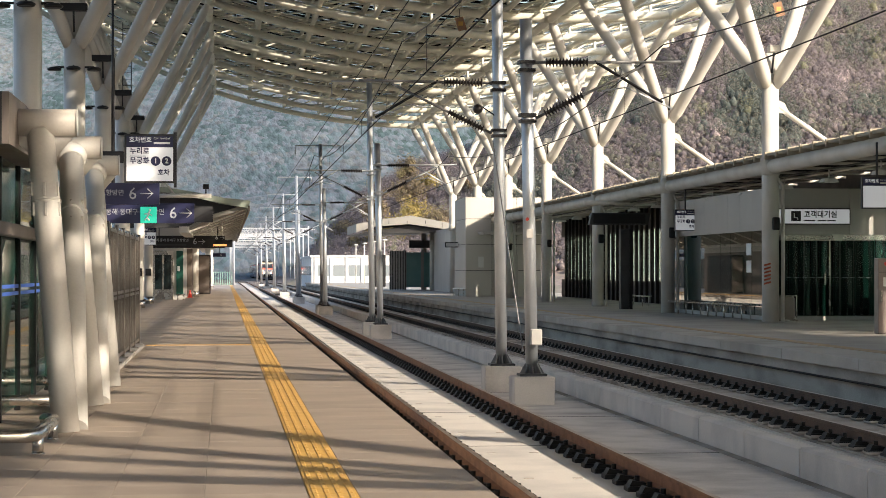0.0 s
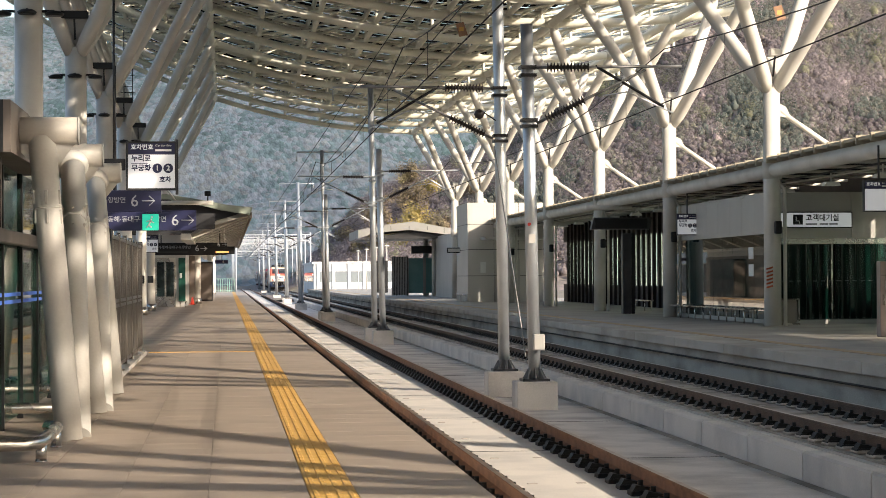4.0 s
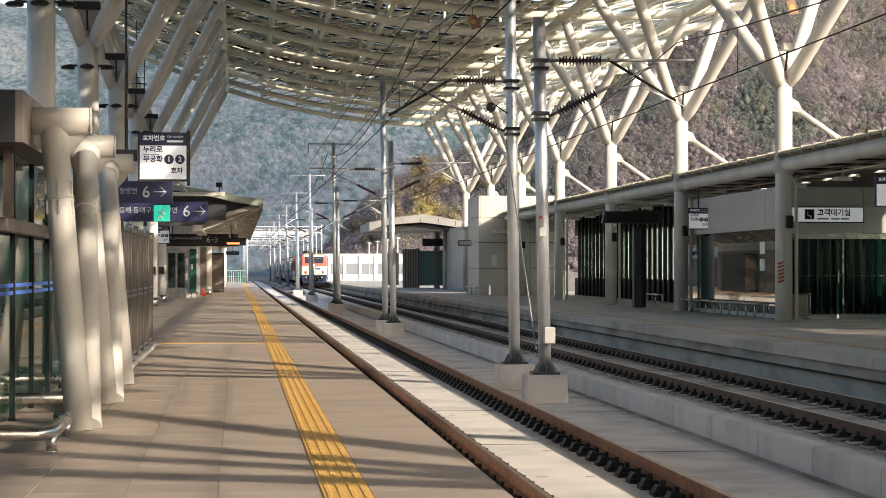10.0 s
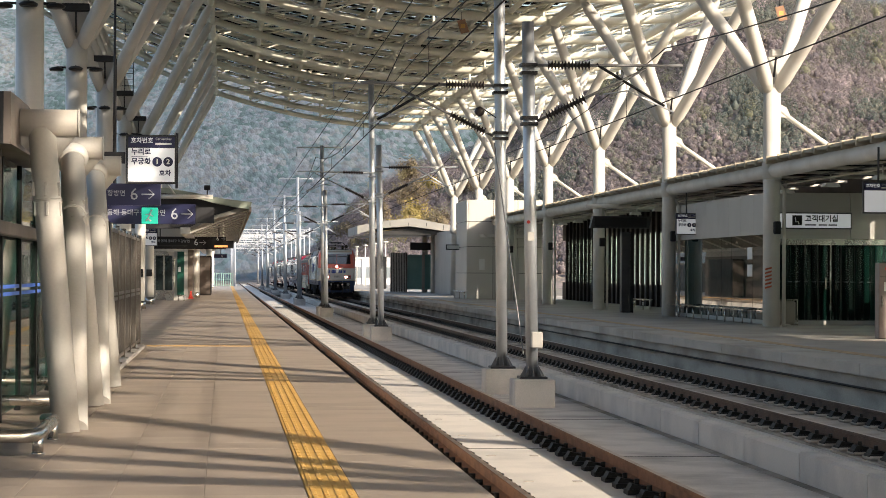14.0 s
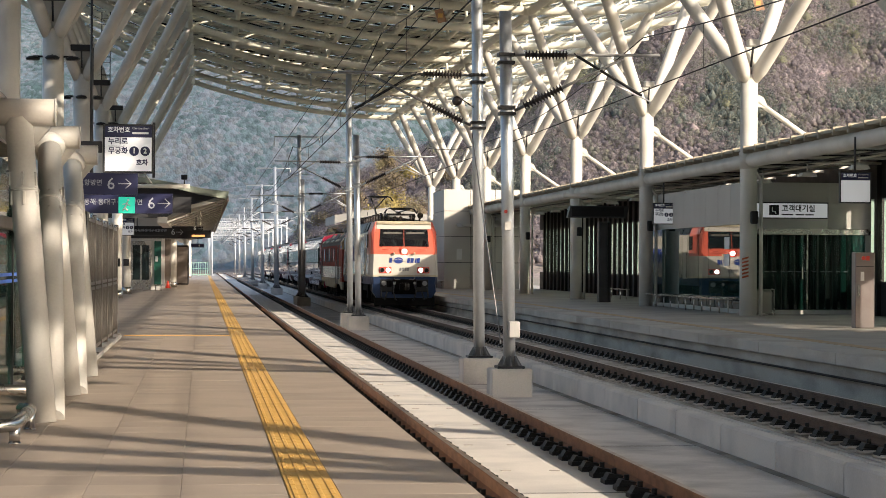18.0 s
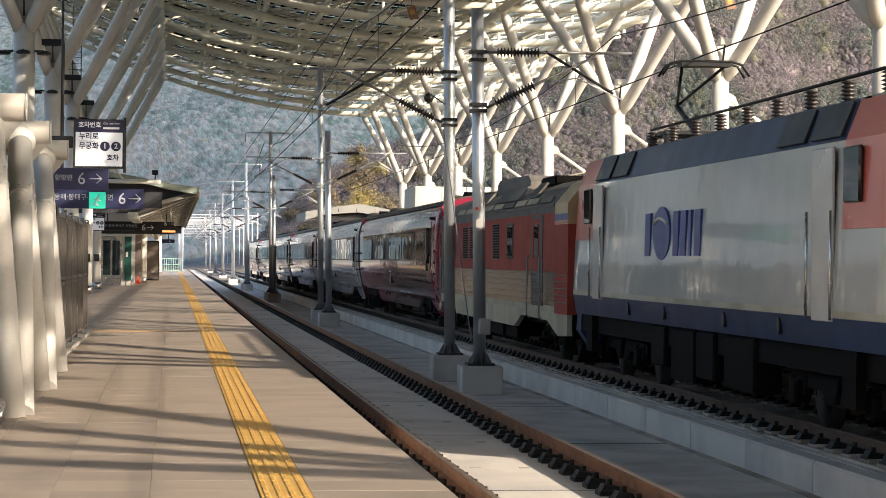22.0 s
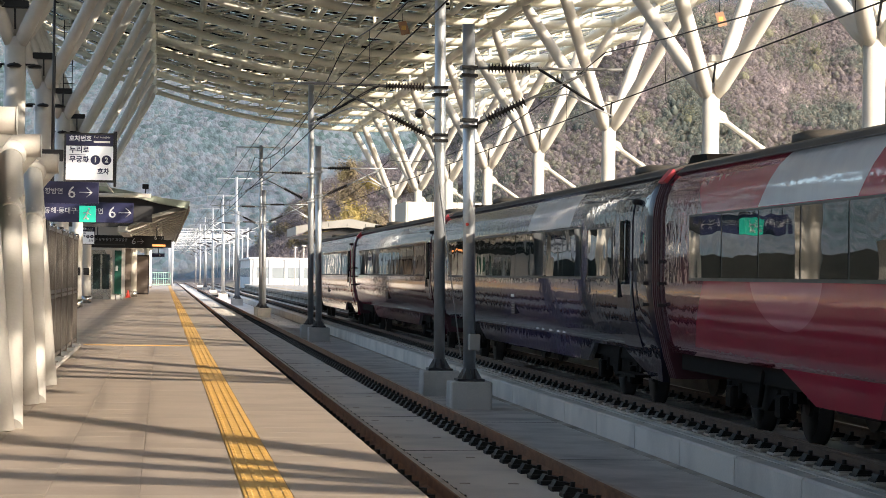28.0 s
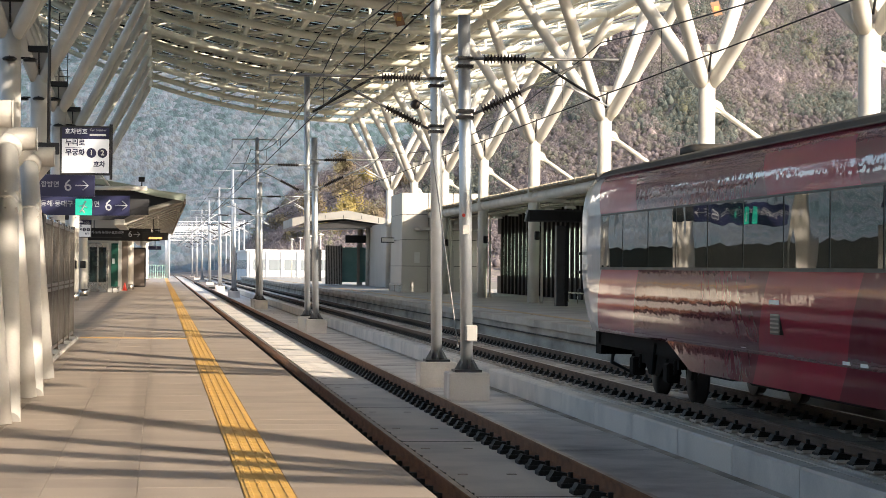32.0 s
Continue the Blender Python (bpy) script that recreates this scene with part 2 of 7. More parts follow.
def track(cx, name, label):
    tr = thing(name, label, "railway track", "railway tracks", "structure")
    slab = part("slab", B(cx - (1.25 if cx < 5 else 1.02), cx + 1.25, -30, 420, BED - 0.2, BED + 0.03), CONCRETE if cx < 5 else SLABDARK, tr, "pale concrete track slab" if cx < 5 else "darker blotched concrete track slab")
    for i in range(22):
        part("slab_joint", B(cx - 0.98, cx + 1.2, 14 + i * 6.5, 14.03 + i * 6.5, BED + 0.02, BED + 0.033), FASTEN, tr)
        for dx in (-0.25, 0.25):
            part("lifting_insert", B(cx + dx - 0.05, cx + dx + 0.05, 16.2 + i * 3.25, 16.28 + i * 3.25, BED + 0.02, BED + 0.036), SLABDARK, tr)
    for s in (-1, 1):
        x = cx + s * 0.754
        rail = part("rail", P(rail_outline(x), "y", -30, 420), RUST if cx < 5 else RUSTDARK, tr, "rusty steel running rail" if cx < 5 else "dark grimy running rail")
        part("rail_head", B(x - 0.026, x + 0.026, -30, 420, RAIL - 0.004, RAIL + 0.002), RAILTOP, rail, "worn bright rail head")
    # one fastening: base pad, two clips, two bolts
    bm = bmesh.new()
    box(bm, -0.25, 0.25, -0.13, 0.13, -0.02, 0.045, 0.012)
    for s in (-1, 1):
        prism(bm, [(s * 0.05, 0.04), (s * 0.235, 0.04), (s * 0.2, 0.1), (s * 0.06, 0.075)], "y", -0.095, 0.095)
        tube(bm, [(s * 0.14, 0, 0.07), (s * 0.14, 0, 0.14)], 0.026, 6)
    me = bpy.data.meshes.new("fastening")
    bm.to_mesh(me)
    bm.free()
    me.materials.append(FASTEN)
    bm = B(-0.26, 0.26, -0.17, 0.17, 0, 0.05, 0.02)
    mp = bpy.data.meshes.new("bearing_pad")
    bm.to_mesh(mp)
    bm.free()
    mp.materials.append(SLABDARK)
    for i in range(150):
        for s in (-1, 1):
            for nm, d, z in ((("bearing_pad", mp, BED + 0.028),) if cx > 5 else ()) + (("fastening", me, BED + (0.052 if cx > 5 else 0.035)),):
                ob = new(nm, d)
                ob.location = (cx + s * 0.754, 11 + i * 0.65, z)
                ob.parent = tr
    bm = bmesh.new()
    for i in range(150, 380):
        for s in (-1, 1):
            x, y = cx + s * 0.754, 11 + i * 0.65
            box(bm, x - 0.2, x + 0.2, y - 0.1, y + 0.1, BED + 0.03, BED + 0.13)
    tagged(part("far_fastenings", bm, FASTEN, tr), kind="stuff")
    return tr


track(TRACKS[0], "track_near", "railway track with rusty rails on a pale slab")
track(TRACKS[1], "track_far", "railway track beside the opposite platform")


def bed_joints():
    b = thing("bed_joint_lines", "dark joints across the concrete track bed", "joint", kind="structure")
    for i in range(14):
        y = 20 + i * 8.8 + (i * 5 % 3) * 0.94
        part("joint", B(4.6, 6.9, y, y + 0.035, SUNK - 0.05, SUNK + 0.003), FASTEN, b)
    part("drain_channel", B(6.8, 6.94, 10, 200, SUNK - 0.05, SUNK + 0.005), SLABDARK, b)


bed_joints()


def kerb():
    k = thing("kerb_wall", "low cast concrete kerb wall between the tracks", "kerb", kind="structure")
    me = bpy.data.meshes.new("kerb_block")
    bm = P([(6.96, SUNK - 0.1), (7.295, SUNK - 0.1), (7.295, -0.757), (6.99, -0.757), (6.96, -0.786)], "y", 0.02, 2.915)
    bm.to_mesh(me)
    bm.free()
    me.materials.append(CONCRETE)
    for i in range(80):
        ob = new("kerb_block", me)
        ob.location = (0, -20 + i * 2.935, 0)
        ob.parent = k
    part("kerb_far", P([(6.96, SUNK - 0.1), (7.295, SUNK - 0.1), (7.295, -0.757), (6.96, -0.757)], "y", 214.8, 420), CONCRETE, k)


kerb()


def platform_left():
    p = thing("platform_near", "paved station platform with a yellow tactile line", "platform", kind="structure")
    part("core", B(-9, EDGE_L - 0.1, -30, 232, -1.1, -0.05), CONCRETE, p)
    part("edge_wall", B(EDGE_L - 0.25, EDGE_L - 0.12, -30, 232, -1.1, -0.07), CONCDARK, p)
    return p


PL = platform_left()


PLATWALL = mat("stained platform wall", (0.38, 0.35, 0.3), 0.85, 0, 0.2, 0.9, 30, 0.4, (0.12, 0.105, 0.09), 0.9, (1, 0.5, 1.6))


FADED = mat("faded tactile paving", (0.4, 0.27, 0.13), 0.6, 0, 0.15, 1.5, 60, 0.1, (0.3, 0.24, 0.16), 0.7)


COPING = mat("stained grey coping", (0.4, 0.375, 0.33), 0.8, 0, 0.15, 0.8, 40, 0.3, (0.24, 0.22, 0.19), 0.9, (1, 0.6, 1))


def platform_right():
    p = thing("platform_opposite", "opposite station platform of weathered concrete", "platform", kind="structure")
    part("wall", B(EDGE_R + 0.12, EDGE_R + 0.5, -30, 282, -1.1, -0.12), PLATWALL, p, "stained concrete platform wall")
    for i in range(26):
        part("coping", B(EDGE_R, EDGE_R + 0.9, i * 5 + 10.01, i * 5 + 14.99, -0.2, 0, 0.012), COPING, p)
    part("coping", B(EDGE_R, EDGE_R + 0.9, 140.01, 282, -0.2, 0), COPING, p)
    part("coping", B(EDGE_R, EDGE_R + 0.9, -30, 9.99, -0.2, 0), COPING, p)
    part("ledge", B(EDGE_R - 0.02, EDGE_R + 0.14, -30, 282, -0.40, -0.385), FASTEN, p)
    part("deck", B(EDGE_R + 0.9, 21.5, -30, 282, -1.1, -0.004), TILE2, p, "pale grey paved deck")
    part("tactile_line", B(EDGE_R + 1.05, EDGE_R + 1.35, -30, 282, -0.02, 0.004), FADED, p, "faded yellow tactile line")
    return p


platform_right()


# ---- the great lattice roof and its tree columns ----
def zlow(x):
    return 11.05 + 0.0118 * (x - 13.0) ** 2


RIBS = [y + s * 3.575 for y in TREES for s in (-1, 1)]
XA, XB = -21.0, 19.8


def roof():
    r = thing("lattice_roof", "huge curved lattice roof of cream steel tubes", "station roof", kind="structure")
    n = 18
    xs = [-0.7 + 2.3 * (i - 9) for i in range(n + 1)]
    fine = [XA + (XB - XA) * i / 34 for i in range(35)]
    depth = 1.3
    for j, y in enumerate(RIBS):
        rib = part("rib", T([(x, y, zlow(x)) for x in fine], 0.165, 14), ROOFTUBE, r)
        part("upper_chord", T([(x, y + 0.6, zlow(x) + depth) for x in fine[::2]], 0.085, 6), ROOFTUBE, rib)
        bm = bmesh.new()
        for i in range(n + 1):
            x = xs[i]
            tube(bm, [(x, y, zlow(x)), (x, y + 0.6, zlow(x) + depth)], 0.075, 6, False)
            if i < n:
                x2 = xs[i + 1]
                tube(bm, [(x, y, zlow(x)), (x2, y + 0.6, zlow(x2) + depth)], 0.045, 5, False)
        tagged(part("web", bm, ROOFTUBE, rib), kind="stuff")
        if j == len(RIBS) - 1:
            continue
        far = RIBS[j + 1]
        # tubes along the hall from rib to rib, and slanting bracing in both layers
        bm = bmesh.new()
        for i, x in enumerate(xs):
            tube(bm, [(x, y, zlow(x) + 0.32), (x, far, zlow(x) + 0.32)], 0.115, 8, False)
            tube(bm, [(x, y + 0.6, zlow(x) + depth), (x, far + 0.6, zlow(x) + depth)], 0.07, 6, False)
            for x2 in (x, x + 1.15):
                tube(bm, [(x2, far + 0.6, zlow(x2) + depth), (x2 + 2.3, y + 0.6, zlow(x2 + 2.3) + depth)], 0.05, 5, False)
            if i < n:
                x2 = xs[i + 1]
                tube(bm, [(x, far, zlow(x) + 0.3), (x2, y, zlow(x2) + 0.3)], 0.055, 6, False)
        tagged(part("bracing", bm, ROOFTUBE, rib), kind="stuff")
        # secondary purlin across the middle of the bay
        for k in (0.33, 0.67):
            ym = y + (far - y) * k + 0.6
            part("cross_purlin", T([(x, ym, zlow(x) + depth + 0.12) for x in fine[::2]], 0.06, 6), ROOFTUBE, rib)
    y0, y1 = RIBS[0] - 2, RIBS[-1] + 1.2
    for x in xs:
        part("purlin", B(x - 0.06, x + 0.06, y0, y1, zlow(x) + depth + 0.1, zlow(x) + depth + 0.3), ROOFTUBE, r)
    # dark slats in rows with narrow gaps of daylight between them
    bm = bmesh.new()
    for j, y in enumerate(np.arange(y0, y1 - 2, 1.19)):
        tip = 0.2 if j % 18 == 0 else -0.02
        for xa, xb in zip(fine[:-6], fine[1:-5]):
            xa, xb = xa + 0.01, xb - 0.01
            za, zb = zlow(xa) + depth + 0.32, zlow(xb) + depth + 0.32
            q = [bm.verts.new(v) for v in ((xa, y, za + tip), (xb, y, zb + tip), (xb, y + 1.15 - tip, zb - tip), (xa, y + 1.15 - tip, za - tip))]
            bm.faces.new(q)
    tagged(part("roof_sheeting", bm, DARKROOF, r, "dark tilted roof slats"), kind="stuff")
    for x in (-0.7, 12.4, 17.2):
        for y in RIBS:
            part("node_sleeve", T([(x - 0.26, y, zlow(x - 0.26)), (x + 0.26, y, zlow(x + 0.26))], 0.19, 12), ROOFTUBE, r)
        part("edge_tube", T([(x, RIBS[0], zlow(x) - 0.03), (x, RIBS[-1], zlow(x) - 0.03)], 0.16, 12), ROOFTUBE, r, "node tube along the hall")
    return r


roof()


GREYBOX = GREYPANEL


def tree_column(x, y, fork, tips, rad, strut, group):
    """A tubular column that forks into four branches under the roof."""
    t = thing("tree_column", "white tubular steel column forking into four branches", "column", group)
    part("trunk", T([(x, y, -0.1), (x, y, fork)], rad, 16), WHITE, t)
    for tx in tips:
        for s in (-1, 1):
            tip = Vector((tx, y + s * 3.575, zlow(tx) - 0.05))
            base = Vector((x + (0.12 if tx > x else -0.12), y + s * 0.08, fork - 0.15))
            d = tip - base
            part("branch", T([base, base + d * 0.06, base + d * 0.93, tip], [rad * 0.6, 0.2, 0.19, 0.1], 14), WHITE, t)
    bm = bmesh.new()
    prism(bm, [(x - 0.42, fork + 0.75), (x - 0.03, fork - 0.55), (x + 0.03, fork - 0.55), (x + 0.42, fork + 0.75)], "y", y - 0.02, y + 0.02)
    part("gusset_plate", bm, WHITE, t)
    wide = 0.16 if strut else 0.36
    box_ = part("floodlight", B(x - wide, x + wide, y - 0.6, y - 0.3, fork + 0.72, fork + 0.92, 0.02), GREYBOX if strut else BLACK, t, "floodlight box at the fork")
    part("bracket", T([(x, y - 0.45, fork + 0.72), (x, y - 0.2, fork + 0.2)], 0.03, 6), SIGNGREY, box_)
    if strut:
        part("strut", T([(x + rad * 0.9, y, fork - 0.72), (x + 1.75, y, 4.82)], [0.07, 0.07], 10), WHITE, t)
        part("strut_lug", P([(x + rad * 0.8, fork - 0.52), (x + rad + 0.16, fork - 0.62), (x + rad + 0.3, fork - 0.92), (x + rad * 0.8, fork - 0.87)], "y", y - 0.06, y + 0.06), WHITE, t)
    return t


for y in TREES:
    tree_column(14.8, y, 6.58, (12.4, 17.2), 0.235, True, "columns on the opposite platform")
    lt = tree_column(-3.95, y, 7.5, (-7.4, -0.7), 0.285, False, "columns on the near platform")


BROWNPLATE = mat("rusty brown plate", (0.3, 0.17, 0.1), 0.6, 0.1, 0.15, 4, 40, 0.1)


def hanging_plates():
    """Small tilted notice plates hung under the roof."""
    for x, y, z, w, up in ((8.9, 85.0, 10.75, 0.26, 0.55), (14.35, 57.6, 8.2, 0.19, 0.9)):
        p = thing("hanging_plate", "small rusty brown plate hung under the roof", "notice", "hanging plates")
        out = [(x - w * 0.9, z + w * 0.8), (x + w * 0.3, z + w * 1.1), (x + w * 0.9, z - w * 0.8), (x - w * 0.3, z - w * 1.1)]
        part("plate", P(out, "y", y - 0.01, y + 0.01), BROWNPLATE, p)
        part("pale_mark", B(x - w * 0.35, x + w * 0.3, y - 0.016, y - 0.011, z - w * 0.25, z + w * 0.35), YELLOW, p, "faded yellow mark")
        part("hanger", T([(x - w * 0.2, y, z + w * 0.9), (x - w * 0.2, y, z + up)], 0.012, 5), WIRE, p)


hanging_plates()


# ---- catenary masts ----
GALVD = mat("dull dark galvanised tube", (0.2, 0.2, 0.2), 0.5, 0.6, 0.15, 6, 60, 0.05)


def mast_pair(y0, far):
    tall = thing("catenary_mast", "tall galvanised steel catenary mast on a concrete plinth", "mast", "catenary masts")
    short = thing("catenary_mast", "galvanised steel catenary mast carrying a cantilever arm", "mast", "catenary masts")
    for t, y, top, x, side in ((tall, y0 + 4.0, 7.85, 4.93, -1), (short, y0, 5.45, 4.93, 1)):
        part("plinth", B(x - 0.33, x + 0.33, y - 0.33, y + 0.33, BED - 0.1, -0.3, 0.02), CONCDARK, t, "cast concrete plinth")
        lean = -0.1
        part("pole", T([(x, y, -0.3), (x + lean, y, top)], 0.1, 14), GALV, t)
        part("base_plate", B(x - 0.22, x + 0.22, y - 0.22, y + 0.22, -0.3, -0.26, 0.005), SIGNGREY, t)
        for a in range(8):
            c, s = math.cos(a * math.pi / 4), math.sin(a * math.pi / 4)
            bm = bmesh.new()
            q = [(0.09, -0.26), (0.2, -0.26), (0.11, -0.1), (0.09, -0.1)]
            prism(bm, q, "y", -0.008, 0.008)
            bmesh.ops.rotate(bm, verts=bm.verts, cent=(0, 0, 0), matrix=Matrix.Rotation(a * math.pi / 4, 3, "Z"))
            bmesh.ops.translate(bm, verts=bm.verts, vec=(x, y, 0))
            part("stiffener", bm, GALVD, t)
        for z in (4.75, 4.62, 3.9, 3.8):
            if z < top:
                part("clamp_band", B(x - 0.13 + lean * z / top, x + 0.13 + lean * z / top, y - 0.14, y + 0.14, z - 0.025, z + 0.025), GALV if far else BLACK, t)
        # cantilever: top tube, diagonal, registration tube
        tx = TRACKS[0] if side < 0 else TRACKS[1]
        xm = x + lean * 0.6
        def run(a, b, ins):
            a, b = Vector(a), Vector(b)
            d = (b - a).normalized()
            part("cantilever_tube", T([a, b], 0.024, 8), GALV if far else (GALVD if ins else BLACK), t)
            if ins:
                pts, rs = [], []
                for i in range(13):
                    p = a + d * (0.18 + i * 0.055)
                    pts += [p - d * 0.014, p + d * 0.004, p + d * 0.016]
                    rs += [0.034, 0.085, 0.034]
                part("insulator", T(pts, rs, 10), INSUL, t, "ribbed dark insulator")
        e = xm + side * 2.5
        run((xm + side * 0.12, y, 4.75), (e, y, 4.78), True)
        run((xm + side * 0.12, y, 3.85), (xm + side * 1.9, y, 4.72), True)
        run((xm + side * 1.08, y, 4.78), (xm + side * 2.2, y, 4.12), False)
        part("steady_arm", T([(xm + side * 1.2, y, 4.3), (xm + side * 1.6, y, 4.36), (xm + side * 2.35, y, 4.02)], 0.014, 6), GALV, t)
    if far:
        top, x, y = 7.75, 4.72, y0 + 4.0
        part("top_arm", T([(x - 1.15, y, top - 0.45), (x - 1.15, y, top), (x + 1.15, y, top), (x + 1.15, y, top - 0.3)], 0.035, 6), GALV, tall, "pale feeder arm")
    if not far:
        part("strain_ball", T([(4.5, y0 + 3.95, 4.19), (4.5, y0 + 3.95, 4.22), (4.5, y0 + 3.95, 4.28), (4.5, y0 + 3.95, 4.34), (4.5, y0 + 3.95, 4.37)], [0.02, 0.07, 0.095, 0.07, 0.02], 12), INSUL, tall, "dark ball insulator")
        part("strain_wire", T([(4.5, y0 + 3.95, 4.37), (4.9, y0 + 3.95, 4.1)], 0.012, 5), WIRE, tall)
        part("switch_box", B(4.88, 5.06, y0 - 0.28, y0 - 0.14, 0.2, 0.46, 0.015), GREYPANEL, short, "pale switch box")
        part("operating_rod", T([(4.76, y0 - 0.2, 0.1), (4.74, y0 + 3.7, 3.7)], 0.011, 6), GALVD, short)
        for z in (2.0,):
            wp = part("warning_plate", B(4.83, 4.93, y0 - 0.125, y0 - 0.115, 1.92, 2.06), GREYPANEL, short)
            part("red_ring", T([(4.84, y0 - 0.12, 2.22), (4.84, y0 - 0.13, 2.22)], 0.028, 14), RED, wp)


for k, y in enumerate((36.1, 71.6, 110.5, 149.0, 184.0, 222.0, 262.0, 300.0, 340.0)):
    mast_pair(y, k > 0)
# masts enlarged about the camera's eye, keeping their view; plinths stand on the sunk floor, midway between the tracks
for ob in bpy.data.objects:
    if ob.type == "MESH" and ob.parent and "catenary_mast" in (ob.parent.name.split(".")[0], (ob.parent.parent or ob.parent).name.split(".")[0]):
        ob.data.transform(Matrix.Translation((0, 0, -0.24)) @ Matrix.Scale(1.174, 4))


def wires():
    w = thing("overhead_wires", "thin black overhead wires above both tracks", "overhead wire")
    ys = [-10, 42.4, 84.1, 129.7, 174.9, 216, 260.6, 307.6, 352.2, 399.2, 440]
    for cx in TRACKS:
        part("contact_wire", T([(cx, -30, 4.68), (cx, 420, 4.68)], 0.012, 5), WIRE, w)
        for a, b in zip(ys, ys[1:]):
            part("messenger_wire", T([(cx, a + (b - a) * i / 10, 4.95 + 0.75 * (2 * i / 10 - 1) ** 2) for i in range(11)], 0.012, 5), WIRE, w)
            for i in range(1, 10, 2):
                part("dropper", T([(cx, a + (b - a) * i / 10, 4.68), (cx, a + (b - a) * i / 10, 4.95 + 0.75 * (2 * i / 10 - 1) ** 2)], 0.006, 4), WIRE, w)
    part("feeder_wire", T([(4.7, -30, 8.33), (4.7, 420, 8.33)], 0.014, 5), WIRE, w)
    part("feeder_wire", T([(5.75, -30, 7.98), (5.75, 420, 7.98)], 0.014, 5), WIRE, w)


wires()


# ---- opposite platform: canopy, wall, waiting room ----
TANFIN = mat("tan painted roof fin", (0.35, 0.31, 0.235), 0.5, 0, 0.08, 1.5, 40, 0.03)


def canopy_right():
    c = thing("platform_canopy", "low canopy with a round edge pipe over the opposite platform", "canopy", kind="structure")
    part("edge_pipe", T([(14.85, -20, 4.24), (14.85, 138, 4.24)], 0.196, 18), WHITE, c, "cream round gutter pipe")
    part("soffit", B(15.6, 18.6, -20, 138, 4.46, 4.5), GREYPANEL, c)
    for i in range(126):
        y = -20 + i * 1.25
        part("roof_fin", P([(14.55, 4.41), (15.2, 4.43), (18.6, 4.56), (18.6, 4.8), (15.2, 4.66), (14.55, 4.61)], "y", y, y + 0.08), TANFIN, c)
    part("roof_deck", P([(14.6, 4.5), (18.6, 4.6), (18.6, 4.66), (14.6, 4.57)], "y", -20, 138), TANFIN, c)
    for i in range(40):
        y = 20 + i * 2.86
        part("cross_pipe", T([(15.3, y, 4.18), (18.4, y, 4.18)], 0.045, 6), WHITE, c)
        part("rafter", B(15.4, 18.6, y + 1.2, y + 1.3, 4.36, 4.5), BLACK, c)
    for y in TREES:
        part("pipe_collar", T([(14.8, y, 4.0), (14.8, y, 4.46)], 0.27, 16), WHITE, c, "cream collar where the pipe meets a column")
    part("conduit", T([(15.35, -20, 4.0), (15.35, 138, 4.0)], 0.025, 6), BLACK, c)
    part("conduit", T([(15.7, -20, 3.96), (15.7, 138, 3.96)], 0.03, 6), WHITE, c)
    for i in range(22):
        y = 38 + i * 4.6
        h = part("lamp_hanger", T([(15.35, y, 4.0), (15.35, y, 3.75)], 0.02, 6), WHITE, c)
        part("lamp_head", P([(15.2, 3.75), (15.5, 3.75), (15.56, 3.65), (15.14, 3.65)], "y", y - 0.2, y + 0.2), WHITE, h, "white spot lamp head")
    return c


canopy_right()


def frosted():
    """Frosted glass: it lets the daylight behind it through, scattered."""
    m = glass("frosted pale green glass", (0.62, 0.72, 0.67), 0.4, 1.0)
    n, l = m.node_tree.nodes, m.node_tree.links
    tr, mx = n.new("ShaderNodeBsdfTranslucent"), n.new("ShaderNodeMixShader")
    tr.inputs["Color"].default_value = (0.62, 0.72, 0.67, 1)
    mx.inputs[0].default_value = 0.7
    l.new(n["Principled BSDF"].outputs[0], mx.inputs[1])
    l.new(tr.outputs[0], mx.inputs[2])
    l.new(mx.outputs[0], n["Material Output"].inputs["Surface"])
    return m


FROST = frosted()


def back_wall():
    """Ribbed wall with glass slots, solid above the waiting room and over the open bay; its unseen near stretch is
    added to shape the sun.
    """
    w = thing("wall_opposite", "dark brown ribbed wall with tall glass slots", "wall", kind="structure")
    # unseen fins in an open bay that lets sun stripes onto the deck
    for i in range(4):
        part("fin", B(18.47, 18.62, 42.32 + i * 1.24, 42.54 + i * 1.24, 0, 4.3), BROWNPANEL, w)
    part("high_panel", B(19.05, 19.2, 62, 77.2, 2.6, 4.62), BROWNPANEL, w)
    # added to keep the sun off the waiting room's front
    part("return_panel", B(18.8, 19.3, 61.9, 62.0, 0, 4.62), BROWNPANEL, w)
    part("return_panel", B(19.2, 19.3, 62.0, 62.6, 0, 4.62), BROWNPANEL, w)
    part("high_panel", B(18.6, 18.8, 42.1, 47.0, 3.3, 4.62), BROWNPANEL, w)
    # the first stretch is unseen, added to shade the far track
    for a, b in ((-20, 42.1), (47.0, 62), (77.2, 124)):
        part("top_panel", B(18.6, 18.8, a, b, 4.4, 4.62), BROWNPANEL, w)
        part("panel", B(18.6, 18.8, a, b, 0, 0.95), BROWNPANEL, w)
        part("panel", B(18.6, 18.8, a, b, 3.25, 4.4), BROWNPANEL, w)
        n = int((b - a) / 1.24)
        for i in range(n):
            y = a + i * 1.24
            part("fin", B(18.47, 18.62, y, y + 0.22, 0, 4.3), BROWNPANEL, w)
            pn = part("pane", B(18.68, 18.69, y + 0.22, y + 1.24, 0.95, 3.25), FROST, w)
            part("mullion", B(18.62, 18.76, y + 0.68, y + 0.74, 0.95, 3.25), BROWNPANEL, w)


back_wall()


